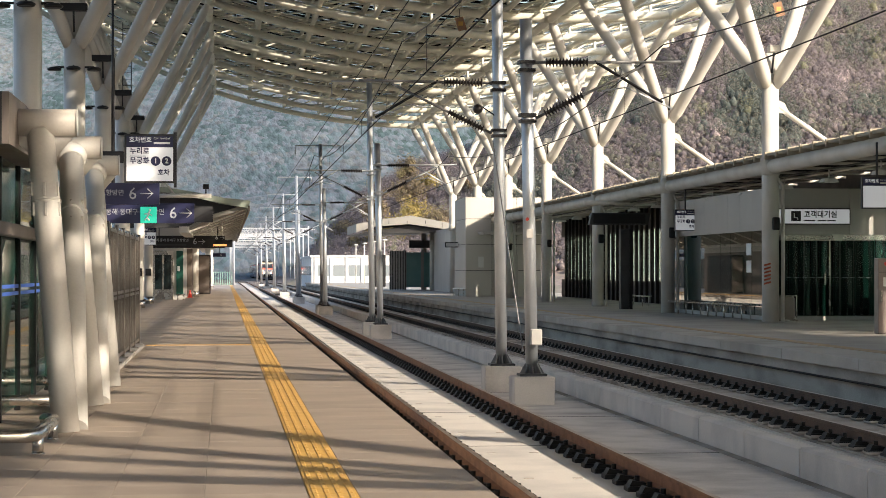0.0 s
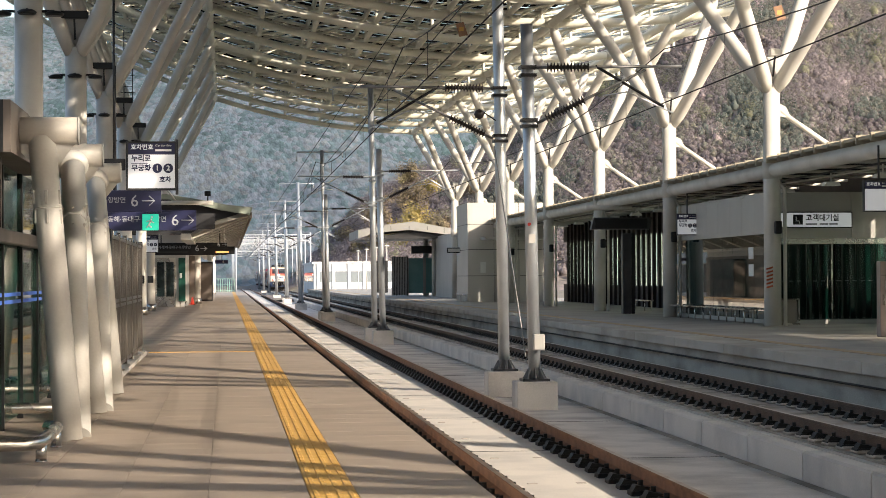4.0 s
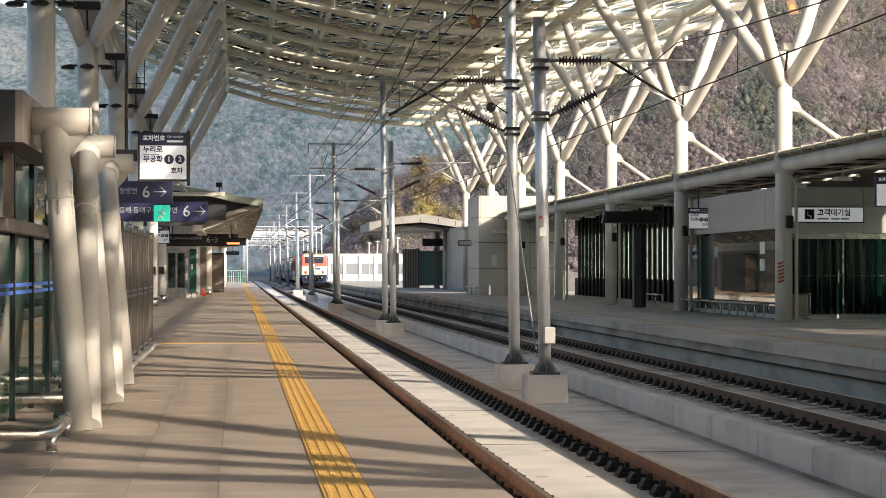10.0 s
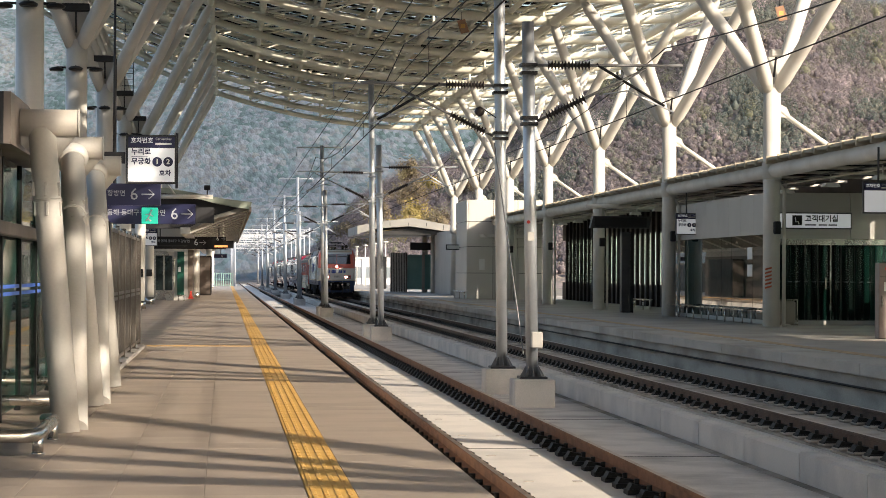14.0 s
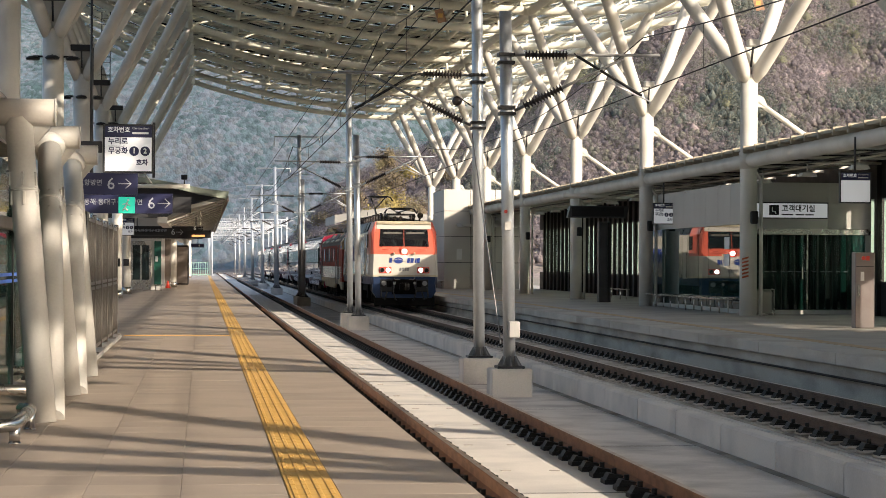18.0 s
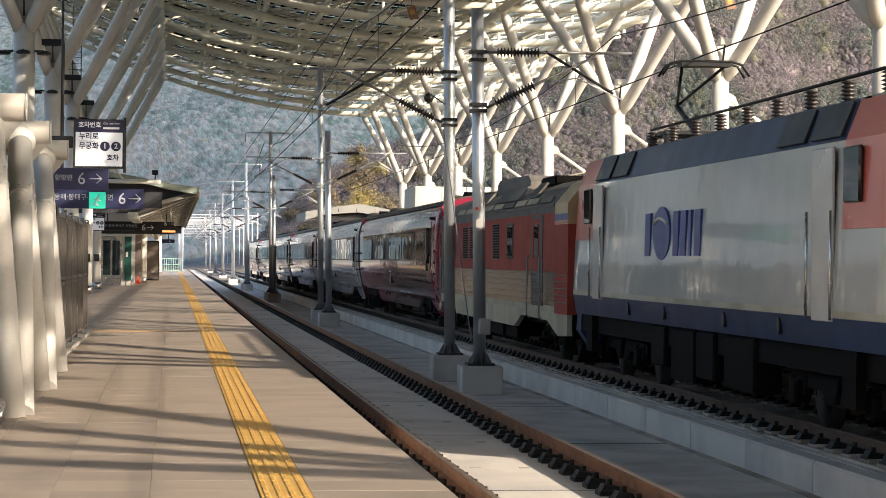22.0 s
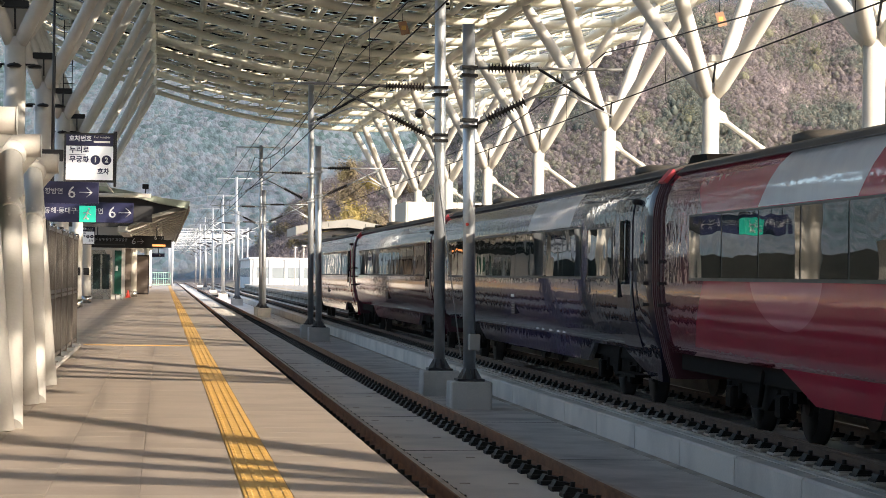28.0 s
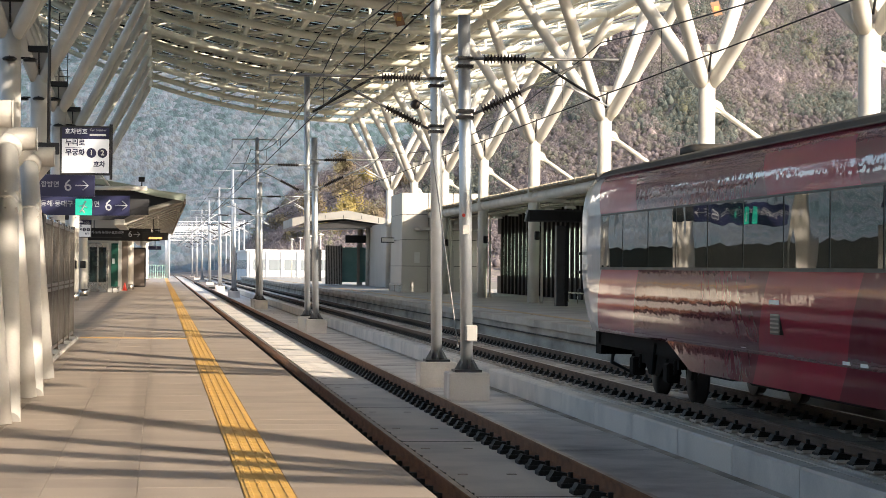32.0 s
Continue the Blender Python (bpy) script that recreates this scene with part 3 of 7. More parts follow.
def waiting_room():
    r = thing("waiting_room", "glazed platform waiting room with a pale metal fascia", "waiting room")
    x0, x1, y0, y1 = 15.25, 19.0, 62.5, 77.0
    for i in range(9):
        part("side_fascia", B(x0 - 0.08, x0 + 0.05, y0 + i * 1.61, y0 + (i + 1) * 1.61 - 0.015, 2.55, 3.72), GREYPANEL, r)
    for a, b in ((x0 - 0.08, x0 + 0.2), (x0 + 0.21, 17.55), (17.57, x1)):
        part("front_fascia", B(a, b, y0 - 0.1, y0 + 0.05, 2.42, 3.72), GREYPANEL, r)
    part("lintel", B(x0 - 0.02, x1, y0 - 0.06, y0 + 0.06, 2.25, 2.42, 0.01), STAINLESS, r)
    part("ceiling_slab", B(x0, x1, y0 + 0.05, y1, 2.7, 2.8), GREYPANEL, r)
    part("floor_sill", B(x0, x1, y0, y1, 0, 0.12), GREYPANEL, r)
    for i in range(10):
        y = y0 + 0.1 + i * 1.43
        part("back_pane", B(x1 - 0.06, x1 - 0.04, y, y + 1.36, 0.12, 2.7), DARKGLASS, r)
        part("back_mullion", B(x1 - 0.1, x1, y + 1.36, y + 1.43, 0.12, 2.7), GREYPANEL, r)
    part("end_wall", B(x0, x1, y1 - 0.1, y1, 0.12, 2.7), BROWNPANEL, r)
    for i in range(10):
        y = y0 + 0.62 + i * 1.38
        part("side_pane", B(x0, x0 + 0.02, y, y + 1.36, 0.12, 2.55), SIDEGLASS, r, "reflecting green-tinted pane")
        part("mullion", B(x0 + 0.02, x0 + 0.06, y + 1.35, y + 1.39, 0.12, 2.55), STAINLESS, r)
    # the end pane's bright teal stands in for light coming through
    for i in range(6):
        x = x0 + 0.28 + i * 0.56
        part("front_pane", B(x, x + 0.545, y0, y0 + 0.02, 0.12, 2.25), FRONTGLASS if i < 5 else TEAL, r, "dark green door pane" if i < 5 else "bright teal end pane")
    # strips added behind the glass for its upright streaks and end light
    for i in range(16):
        x = x0 + 0.3 + i * 0.21
        part("blind_slat", B(x, x + 0.15, y0 + 0.3 + 0.05 * (i % 3), y0 + 0.33 + 0.05 * (i % 3), 0.14, 2.25), STREAKDARK if i < 13 else STREAKTEAL, r, "dark green strip for streaks in the glass" if i < 13 else "teal strip for light through the end glass")
    d = part("door_leaf", B(17.0, 17.04, y0 - 0.02, y0 + 0.03, 0.12, 2.25), STAINLESS, r)
    part("door_handle", B(16.86, 16.9, y0 - 0.07, y0, 1.0, 1.35, 0.01), STAINLESS, d)
    for i in range(14):
        part("glass_stripe", B(x0 + 0.3 + i * 0.23, x0 + 0.42 + i * 0.23, y0 - 0.006, y0 - 0.003, 1.2, 1.22), NAVYGREY, r)
    part("corner_post", B(x0 - 0.02, x0 + 0.25, y0 - 0.03, y0 + 0.6, 0, 2.55, 0.01), GREYPANEL, r)
    part("end_post", B(x1 - 0.3, x1, y0 - 0.02, y0 + 0.1, 0, 2.42, 0.01), GREYPANEL, r)
    for y, z in ((64.5, 1.35), (64.5, 1.85)):
        part("poster", B(x0 - 0.015, x0 - 0.005, y, y + 0.6, z, z + 0.35), SIGNWHITE, r)
    s = thing("waiting_room_sign", "long white waiting room sign with black lettering", "sign")
    part("frame", B(15.48, 17.57, y0 - 0.2, y0 - 0.12, 2.7, 3.16, 0.01), BLACK, s)
    part("face", B(15.51, 17.54, y0 - 0.206, y0 - 0.2, 2.73, 3.13), LITWHITE, s)
    ic = part("pictogram", B(15.86, 16.14, y0 - 0.212, y0 - 0.206, 2.8, 3.08, 0.0), BLACK, s)
    part("figure", T([(15.95, y0 - 0.216, 3.02), (15.95, y0 - 0.216, 2.9), (16.03, y0 - 0.216, 2.9), (16.05, y0 - 0.216, 2.83)], 0.016, 6), SIGNWHITE, ic)
    words("고객대기실", 0.21, BLACK, s, pose(16.22, y0 - 0.21, 2.98) @ FACE, bold=0.005)
    for a, b in ((16.22, 16.55), (16.62, 16.86), (16.9, 17.14)):
        part("small_text_bar", B(a, b, y0 - 0.212, y0 - 0.206, 2.795, 2.83), BLACK, s)


SIDEGLASS = glass("reflecting green-tinted glass", (0.01, 0.03, 0.025), 0.015, 1.0)
SIDEGLASS.node_tree.nodes["Principled BSDF"].inputs["IOR"].default_value = 1.55
STREAKDARK = mat("dark green streak", (0.012, 0.035, 0.028), 0.4, 0, 0.1, 2, 30, 0)
STREAKTEAL = mat("teal light streak", (0.06, 0.24, 0.18), 0.4, 0, 0.1, 2, 30, 0)
NAVYGREY = mat("dim grey film lettering", (0.12, 0.13, 0.13), 0.5, 0, 0.03, 2, 30, 0)
HAZARD = mat("dull orange-red tape", (0.4, 0.09, 0.03), 0.5, 0, 0.05, 3, 30, 0)
TEAL = glass("bright teal glass", (0.06, 0.28, 0.22), 0.03, 0.5)
FRONTGLASS = glass("dark green glass", (0.004, 0.02, 0.015), 0.03, 0.45)
FRONTGLASS.node_tree.nodes["Principled BSDF"].inputs["Specular IOR Level"].default_value = 0.4
waiting_room()


def car_sign(x, y, z, a, b, w=0.72):
    """A square car number sign: navy header, white face, two round numbers."""
    s = thing("car_number_sign", "square white car number sign with a navy header", "sign", "car number signs")
    h = w * 0.97
    part("frame", B(x - w / 2 - 0.03, x + w / 2 + 0.03, y - 0.05, y + 0.05, z - 0.03, z + h + 0.03, 0.008), SIGNGREY, s)
    part("face", B(x - w / 2, x + w / 2, y - 0.056, y - 0.05, z, z + h * 0.75), LITWHITE, s)
    part("header", B(x - w / 2, x + w / 2, y - 0.056, y - 0.05, z + h * 0.76, z + h), NAVY, s)
    k = w / 0.72
    m = lambda px, pz: pose(x + px * k, y - 0.06, z + pz * k) @ FACE
    words("호차번호", 0.095 * k, LITWHITE, s, m(-0.32, 0.635), bold=0.002)
    words("Car number", 0.052 * k, SIGNWHITE, s, m(0.06, 0.665))
    part("small_text_bar", B(x + 0.06 * k, x + 0.31 * k, y - 0.06, y - 0.056, z + 0.575 * k, z + 0.605 * k), SIGNWHITE, s)
    if not a:
        return s
    words("누리로", 0.11 * k, NAVY, s, m(-0.31, 0.46), bold=0.003)
    words("무궁화", 0.11 * k, NAVY, s, m(-0.31, 0.31), bold=0.003)
    part("rule", B(x - 0.31 * k, x - 0.06 * k, y - 0.06, y - 0.056, z + 0.382 * k, z + 0.39 * k), NAVY, s)
    for px, ch in ((0.09, a), (0.26, b)):
        part("number_disc", T([(x + px * k, y - 0.062, z + 0.31 * k), (x + px * k, y - 0.05, z + 0.31 * k)], 0.075 * k, 20), NAVY, s)
        words(ch, 0.11 * k, SIGNWHITE, s, pose(x + px * k, y - 0.066, z + 0.31 * k) @ FACE, align="CENTER", bold=0.003)
    words("호차", 0.1 * k, NAVY, s, m(0.12, 0.13), bold=0.003)
    return s


def hang(s, x, y, z0, z1):
    part("hanger", T([(x, y, z0), (x, y, z1)], 0.025, 8), SIGNGREY, s)


for x, y, z, a, b in ((14.88, 72.2, 2.72, "1", "2"), (14.42, 49.0, 2.8, "", "")):
    s = car_sign(x, y, z, a, b, 0.66)
    hang(s, x, y, z + 0.66, 4.25)


def bench(x, y0, y1, z=0.42):
    b = thing("platform_bench", "long stainless steel platform bench", "bench", "platform benches")
    part("seat", B(x - 0.2, x + 0.2, y0, y1, z - 0.04, z, 0.015), STAINLESS, b)
    n = max(2, int((y1 - y0) / 2.4) + 1)
    for i in range(n):
        y = y0 + 0.3 + i * (y1 - y0 - 0.6) / (n - 1)
        for d in (-0.13, 0.13):
            part("leg", T([(x + d, y, 0), (x + d, y, z - 0.04)], 0.022, 8), STAINLESS, b)


bench(14.92, 63.5, 75.5)
bench(18.9, 59.6, 62.2)
bench(16.6, 88, 92)
bench(13.3, 124, 130)


def litter_bin(x, y):
    b = thing("litter_bin", "clear plastic litter bin in a steel frame", "bin")
    for dx in (-0.28, 0.28):
        for dy in (-0.2, 0.2):
            part("post", T([(x + dx, y + dy, 0), (x + dx, y + dy, 0.72)], 0.016, 6), STAINLESS, b)
    part("rim", B(x - 0.3, x + 0.3, y - 0.22, y + 0.22, 0.7, 0.73, 0.01), STAINLESS, b)
    part("bag", B(x - 0.25, x + 0.25, y - 0.17, y + 0.17, 0.06, 0.69, 0.05), BAGM, b, "clear crumpled rubbish bag")
    part("base", B(x - 0.3, x + 0.3, y - 0.22, y + 0.22, 0.02, 0.06), STAINLESS, b)


BAGM = glass("clear plastic", (0.36, 0.33, 0.28), 0.3, 0.75)
litter_bin(15.35, 61.0)


def info_pillar():
    p = thing("information_pillar", "dark grey free-standing information pillar", "information pillar")
    part("body", B(14.42, 14.74, 81.6, 82.0, 0, 2.95, 0.02), SIGNGREY, p)
    part("dark_edge", B(14.74, 14.86, 81.6, 82.0, 0, 2.95), BLACK, p)
    b = thing("departure_board", "long dark electronic departure board under the canopy", "departure board")
    part("case", P([(13.75, 3.15), (16.0, 3.15), (16.1, 3.6), (13.85, 3.6)], "y", 84.6, 85.0), SIGNGREY, b)
    part("screen", B(13.9, 15.9, 84.59, 84.6, 3.2, 3.55), BLACK, b)
    for x in (14.2, 15.6):
        part("hanger", T([(x, 84.8, 3.6), (x, 84.8, 4.0)], 0.035, 8), WHITE, b)
    part("beam", T([(13.6, 84.8, 3.98), (16.3, 84.8, 3.98)], 0.09, 10), WHITE, b, "cream support beam")


info_pillar()


def column_fittings():
    for i, y in enumerate(TREES[3:11]):
        s = thing("loudspeaker", "small black loudspeaker fixed on a column", "loudspeaker", "column loudspeakers")
        part("case", B(14.78, 14.98, y - 0.4, y - 0.25, 2.5, 2.85, 0.03), BLACK, s)
        part("bracket", B(14.84, 14.92, y - 0.27, y - 0.2, 2.6, 2.75), BLACK, s)
        d = thing("downpipe", "cream rainwater downpipe beside a column", "pipe", "downpipes")
        part("pipe", T([(15.12, y - 0.12, 0), (15.12, y - 0.12, 3.7), (14.95, y - 0.12, 3.95), (14.7, y - 0.12, 4.05)], 0.05, 10), WHITE, d)
    n = thing("hazard_sleeve", "red and white hazard stripes round a column", "warning tape")
    for i in range(6):
        part("stripe", P([(14.57, 1.02 + i * 0.1), (14.75, 1.07 + i * 0.1), (14.75, 1.12 + i * 0.1), (14.57, 1.07 + i * 0.1)], "y", TREES[5] - 0.245, TREES[5] - 0.235), HAZARD, n)


column_fittings()


def lift_box():
    b = thing("lift_tower", "off-white clad lift tower on the opposite platform", "lift tower")
    x0, x1, y0, y1 = 13.25, 17.5, 124, 130
    z = 0.0
    for h in (1.45, 1.45, 1.4, 1.2):
        part("side_panel", B(x0, x0 + 0.1, y0, y1, z, z + h - 0.03), PALEPANEL, b)
        for i in range(3):
            part("front_panel", B(x0 + 0.1 + i * 1.38, x0 + 1.45 + i * 1.38, y0 - 0.02, y0 + 0.1, z, z + h - 0.03), PALEPANEL, b)
        z += h
    part("core", B(x0 + 0.05, x1 - 0.1, y0 + 0.05, y1, 0, 5.44), SIGNGREY, b)
    part("door", B(x0 + 1.6, x0 + 2.9, y0 - 0.06, y0 - 0.03, 0, 2.3), GREYPANEL, b)
    part("notice", B(x0 + 0.7, x0 + 1.0, y0 - 0.05, y0 - 0.03, 1.6, 2.2), SIGNWHITE, b)
    part("awning", P([(14.0, 3.4), (17.3, 3.4), (17.3, 3.5), (13.9, 3.55)], "y", 121.5, 124), WHITE, b)
    s = thing("platform_sign", "small white sign hanging under the canopy", "sign")
    part("board", B(12.5, 13.3, 128, 128.1, 2.75, 3.05), BLACK, s)
    part("face", B(12.55, 13.25, 127.99, 128, 2.8, 3.0), SIGNWHITE, s)
    part("hanger", T([(13.1, 128, 3.05), (13.1, 128, 4.1), (14.5, 128, 4.1)], 0.03, 6), WHITE, s)


lift_box()


FOLDGREY = mat("dull grey folded cladding", (0.27, 0.265, 0.25), 0.5, 0.1, 0.06, 0.6, 30, 0.03, (0.2, 0.195, 0.18), 0.5)
# opaque: the brightness seen through the panes is put into this colour
CYAN = mat("pale cyan for light through glass", (0.26, 0.5, 0.47), 0.2, 0, 0.08, 1.2, 30, 0.02, (0.16, 0.34, 0.32), 0.5)


def far_shelter():
    s = thing("far_shelter", "far platform shelter with pale fascia and green glass", "shelter")
    y0 = 160.0
    prof = [(9.3, 4.15), (9.3, 4.75), (11.2, 5.1), (13.2, 5.35), (16.4, 4.75), (16.4, 4.3), (13.0, 4.75), (10.5, 4.55)]
    part("roof", P(prof, "y", y0, y0 + 12), FOLDGREY, s, "grey folded fascia roof")
    for x in (10.4, 11.6, 12.9, 14.2, 15.4):
        part("fascia_seam", B(x, x + 0.04, y0 - 0.006, y0, 4.75 if x < 15 else 4.5, 5.0 if x < 15 else 4.85), BLACK, s)
    part("soffit", P([(9.5, 4.1), (13.0, 4.68), (16.2, 4.25), (16.2, 4.2), (9.5, 4.05)], "y", y0 + 0.5, y0 + 12), SIGNGREY, s)
    for x in (15.0,):
        for i in range(2):
            part("post", T([(x, y0 + 3 + i * 7, 0), (x, y0 + 3 + i * 7, 4.6)], 0.2, 12), WHITE, s)
    part("sign_band", B(13.4, 15.8, y0 + 4, y0 + 4.2, 3.1, 3.65), BLACK, s)
    part("glass_front", B(13.3, 16.0, y0 + 8, y0 + 8.05, 0.2, 2.8), CYAN, s, "glazed front, light behind it put into pale cyan")
    for x in (13.3, 14.6, 15.9):
        part("frame", B(x, x + 0.2, y0 + 7.9, y0 + 8.1, 0, 3.0), GREYPANEL, s)
    f = part("screen_wall", B(12.1, 13.3, y0 + 6, y0 + 6.1, 0.05, 2.9), BROWNPANEL, s, "slatted screen wall")
    for i in range(10):
        part("slat", B(12.1 + i * 0.12, 12.16 + i * 0.12, y0 + 5.9, y0 + 6.0, 0.05, 2.9), GREYPANEL, f)
    part("back_wall", B(16.3, 16.5, y0 + 2, y0 + 12, 0, 4.5), BROWNPANEL, s)
    part("side_block", B(15.0, 17.5, 138, y0 + 2, 0, 4.3), GREYPANEL, s)


far_shelter()


def far_buildings():
    b = thing("white_depot", "long low white building with a row of windows", "building")
    part("body", B(11.2, 22, 292, 330, -0.7, 3.2), BRIGHT, b)
    part("roof_edge", B(11.0, 22.2, 291.8, 330.2, 3.2, 3.45), BRIGHT, b)
    for i in range(14):
        part("window", B(11.15, 11.2, 293 + i * 2.6, 295 + i * 2.6, 0.9, 2.1), PALEWIN, b)
    for i in range(5):
        w = part("window", B(12.0 + i * 2.0, 13.5 + i * 2.0, 291.95, 292, 0.8, 2.2), PALEWIN, b)
        part("pilaster", B(11.6 + i * 2.0, 11.8 + i * 2.0, 291.85, 292, -0.7, 3.2), BRIGHT, b)
    for i in range(4):
        p = thing("pole_lamp", "white platform lamp on a slim post", "lamp post", "pole lamps")
        x = 15.2 + i * 0.12
        y = 262 - i * 14
        part("post", T([(x, y, 0), (x, y, 4.4)], 0.06, 8), WHITE, p)
        part("cap", T([(x, y, 4.4), (x, y, 4.5), (x, y, 4.56)], [0.28, 0.22, 0.05], 12), WHITE, p)
    k = thing("black_cabinet", "tall black equipment cabinet on the platform", "cabinet")
    part("body", B(13.4, 14.6, 205, 206, 0, 2.9, 0.03), BLACK, k)


PALEWIN = glass("pale window glass", (0.22, 0.25, 0.27), 0.05, 1.0)
BRIGHT = mat("bright white render", (0.66, 0.67, 0.68), 0.7, 0, 0.03, 0.3, 10, 0.02)
far_buildings()


# paler than the masts' steel: the haze of distance is in this colour
HAZEWHITE = mat("haze-pale gantry steel", (0.55, 0.57, 0.6), 0.5, 0.1, 0.05, 2, 30, 0.02)


def tunnel_end():
    """The far end of the line: portal gantries over the tracks."""
    for y in (330, 352, 372, 395, 420, 460, 510, 570):
        g = thing("line_gantry", "far steel gantry, paled for haze, spanning the tracks", "gantry", "line gantries")
        for x in (1.4, 12.2):
            part("leg", T([(x, y, -0.8), (x, y, 8.0)], 0.1, 8), HAZEWHITE, g)
        part("beam", B(1.4, 12.2, y - 0.05, y + 0.05, 6.75, 6.86), HAZEWHITE, g)
        part("beam", B(1.4, 12.2, y - 0.05, y + 0.05, 7.63, 7.73), HAZEWHITE, g)
        for i in range(10):
            part("lattice_bar", T([(1.4 + i * 1.08, y, 6.9), (1.94 + i * 1.08, y, 7.7), (2.48 + i * 1.08, y, 6.9)], 0.035, 5), HAZEWHITE, g)


tunnel_end()


BOXSTEEL = mat("scuffed dull steel", (0.22, 0.19, 0.18), 0.4, 0.6, 0.1, 3, 50, 0.05, (0.16, 0.12, 0.11), 0.6)


def track_sign():
    s = thing("platform_edge_notice", "small white notice fixed on the platform wall", "notice")
    part("plate", B(9.93, 9.97, 29.6, 31.3, -0.42, -0.12), SIGNWHITE, s)
    words("선로", 0.2, RED, s, pose(9.925, 31.15, -0.27, 90, 0, -90))
    h = thing("hydrant_box", "grey steel hydrant box with a red mark", "hydrant box")
    body = part("body", B(14.38, 14.82, 48.8, 49.1, 0, 1.68, 0.015), BOXSTEEL, h, "scuffed dull steel case")
    part("red_lamp", T([(14.56, 48.8, 1.55), (14.56, 48.77, 1.55)], 0.045, 12), RED, body)
    part("red_mark", B(14.62, 14.7, 48.79, 48.8, 1.5, 1.6), RED, body)
    part("door_seam", B(14.4, 14.8, 48.793, 48.8, 1.36, 1.372), BLACK, body)
    part("notice", B(14.5, 14.58, 48.792, 48.8, 1.05, 1.25), SIGNWHITE, body)
    part("handle", B(14.44, 14.47, 48.77, 48.8, 0.7, 0.95), STAINLESS, body)


track_sign()


# ---- near platform: stair house, tube supports, fence, signs ----
def stair_house():
    h = thing("stair_house", "glazed stair enclosure with a dark brown curved roof edge", "stair enclosure")
    # one dark metal edge: lit side browner, shaded front black, put into colour
    part("roof_edge", P([(18.8, 2.43), (18.8, 2.86), (20.4, 2.86), (22.0, 2.79), (23.4, 2.66), (24.3, 2.5), (24.3, 2.43)], "x", -1.82, -1.76), BROWNTRIM, h, "curved side fascia, brown for its lit face")
    part("roof_front", B(-6, -1.82, 18.8, 18.9, 2.43, 2.86), BLACK, h, "front fascia, black for its shaded face")
    part("roof", P([(18.9, 2.45), (18.9, 2.8), (22, 2.72), (24.3, 2.48)], "x", -6, -1.83), BROWNTRIM, h)
    for x in (-2.02, -3.1, -4.2, -5.3):
        part("post", B(x - 0.03, x + 0.03, 18.92, 18.98, 0, 2.43), BLACK, h)
    for a, b in ((-5.27, -4.23), (-4.17, -3.13), (-3.07, -2.05)):
        part("front_pane", B(a, b, 18.94, 18.955, 0.05, 2.43), GREENGLASS, h)
    part("side_sill", B(-2.0, -1.9, 19, 30, 1.7, 1.82, 0.01), BROWNTRIM, h)
    part("side_frame", B(-2.0, -1.92, 19.6, 19.7, 1.7, 2.43), BROWNTRIM, h)
    for i in range(6):
        y = 19.0 + i * 1.9
        part("side_pane", B(-2.06, -2.045, y + 0.03, y + 1.87, 0.05, 2.43), GREENGLASS, h)
        part("side_post", B(-2.08, -2.02, y - 0.03, y + 0.03, 0, 2.43), BLACK, h)
    for z in (1.15, 1.22):
        part("blue_stripe", B(-6, -2.05, 18.925, 18.935, z, z + 0.035), LOGO_BLUE_L, h, "blue safety stripe on the glass")
        part("blue_stripe", B(-2.04, -2.036, 19, 30, z, z + 0.035), LOGO_BLUE_L, h, "blue safety stripe on the glass")
    part("inner_wall", B(-6.2, -6.0, 19, 60, 0, 2.6), GREYPANEL, h)


BROWNTRIM = mat("dull brown metal trim", (0.13, 0.105, 0.09), 0.5, 0.2, 0.06, 1.5, 40, 0.03)
LOGO_BLUE_L = mat("blue film stripe", (0.05, 0.13, 0.5), 0.5, 0, 0.03, 2, 30, 0)
GREYWALL = mat("dull grey wall", (0.1, 0.1, 0.095), 0.8, 0, 0.1, 0.5, 20, 0.1)
stair_house()


# darker copy of the steel's white: dappled shade on the supports, put into colour
SHADEDWHITE = mat("white tube paint with half shade", (0.43, 0.42, 0.39), 0.5, 0, 0.08, 0.9, 40, 0.08, (0.32, 0.265, 0.21), 0.5)


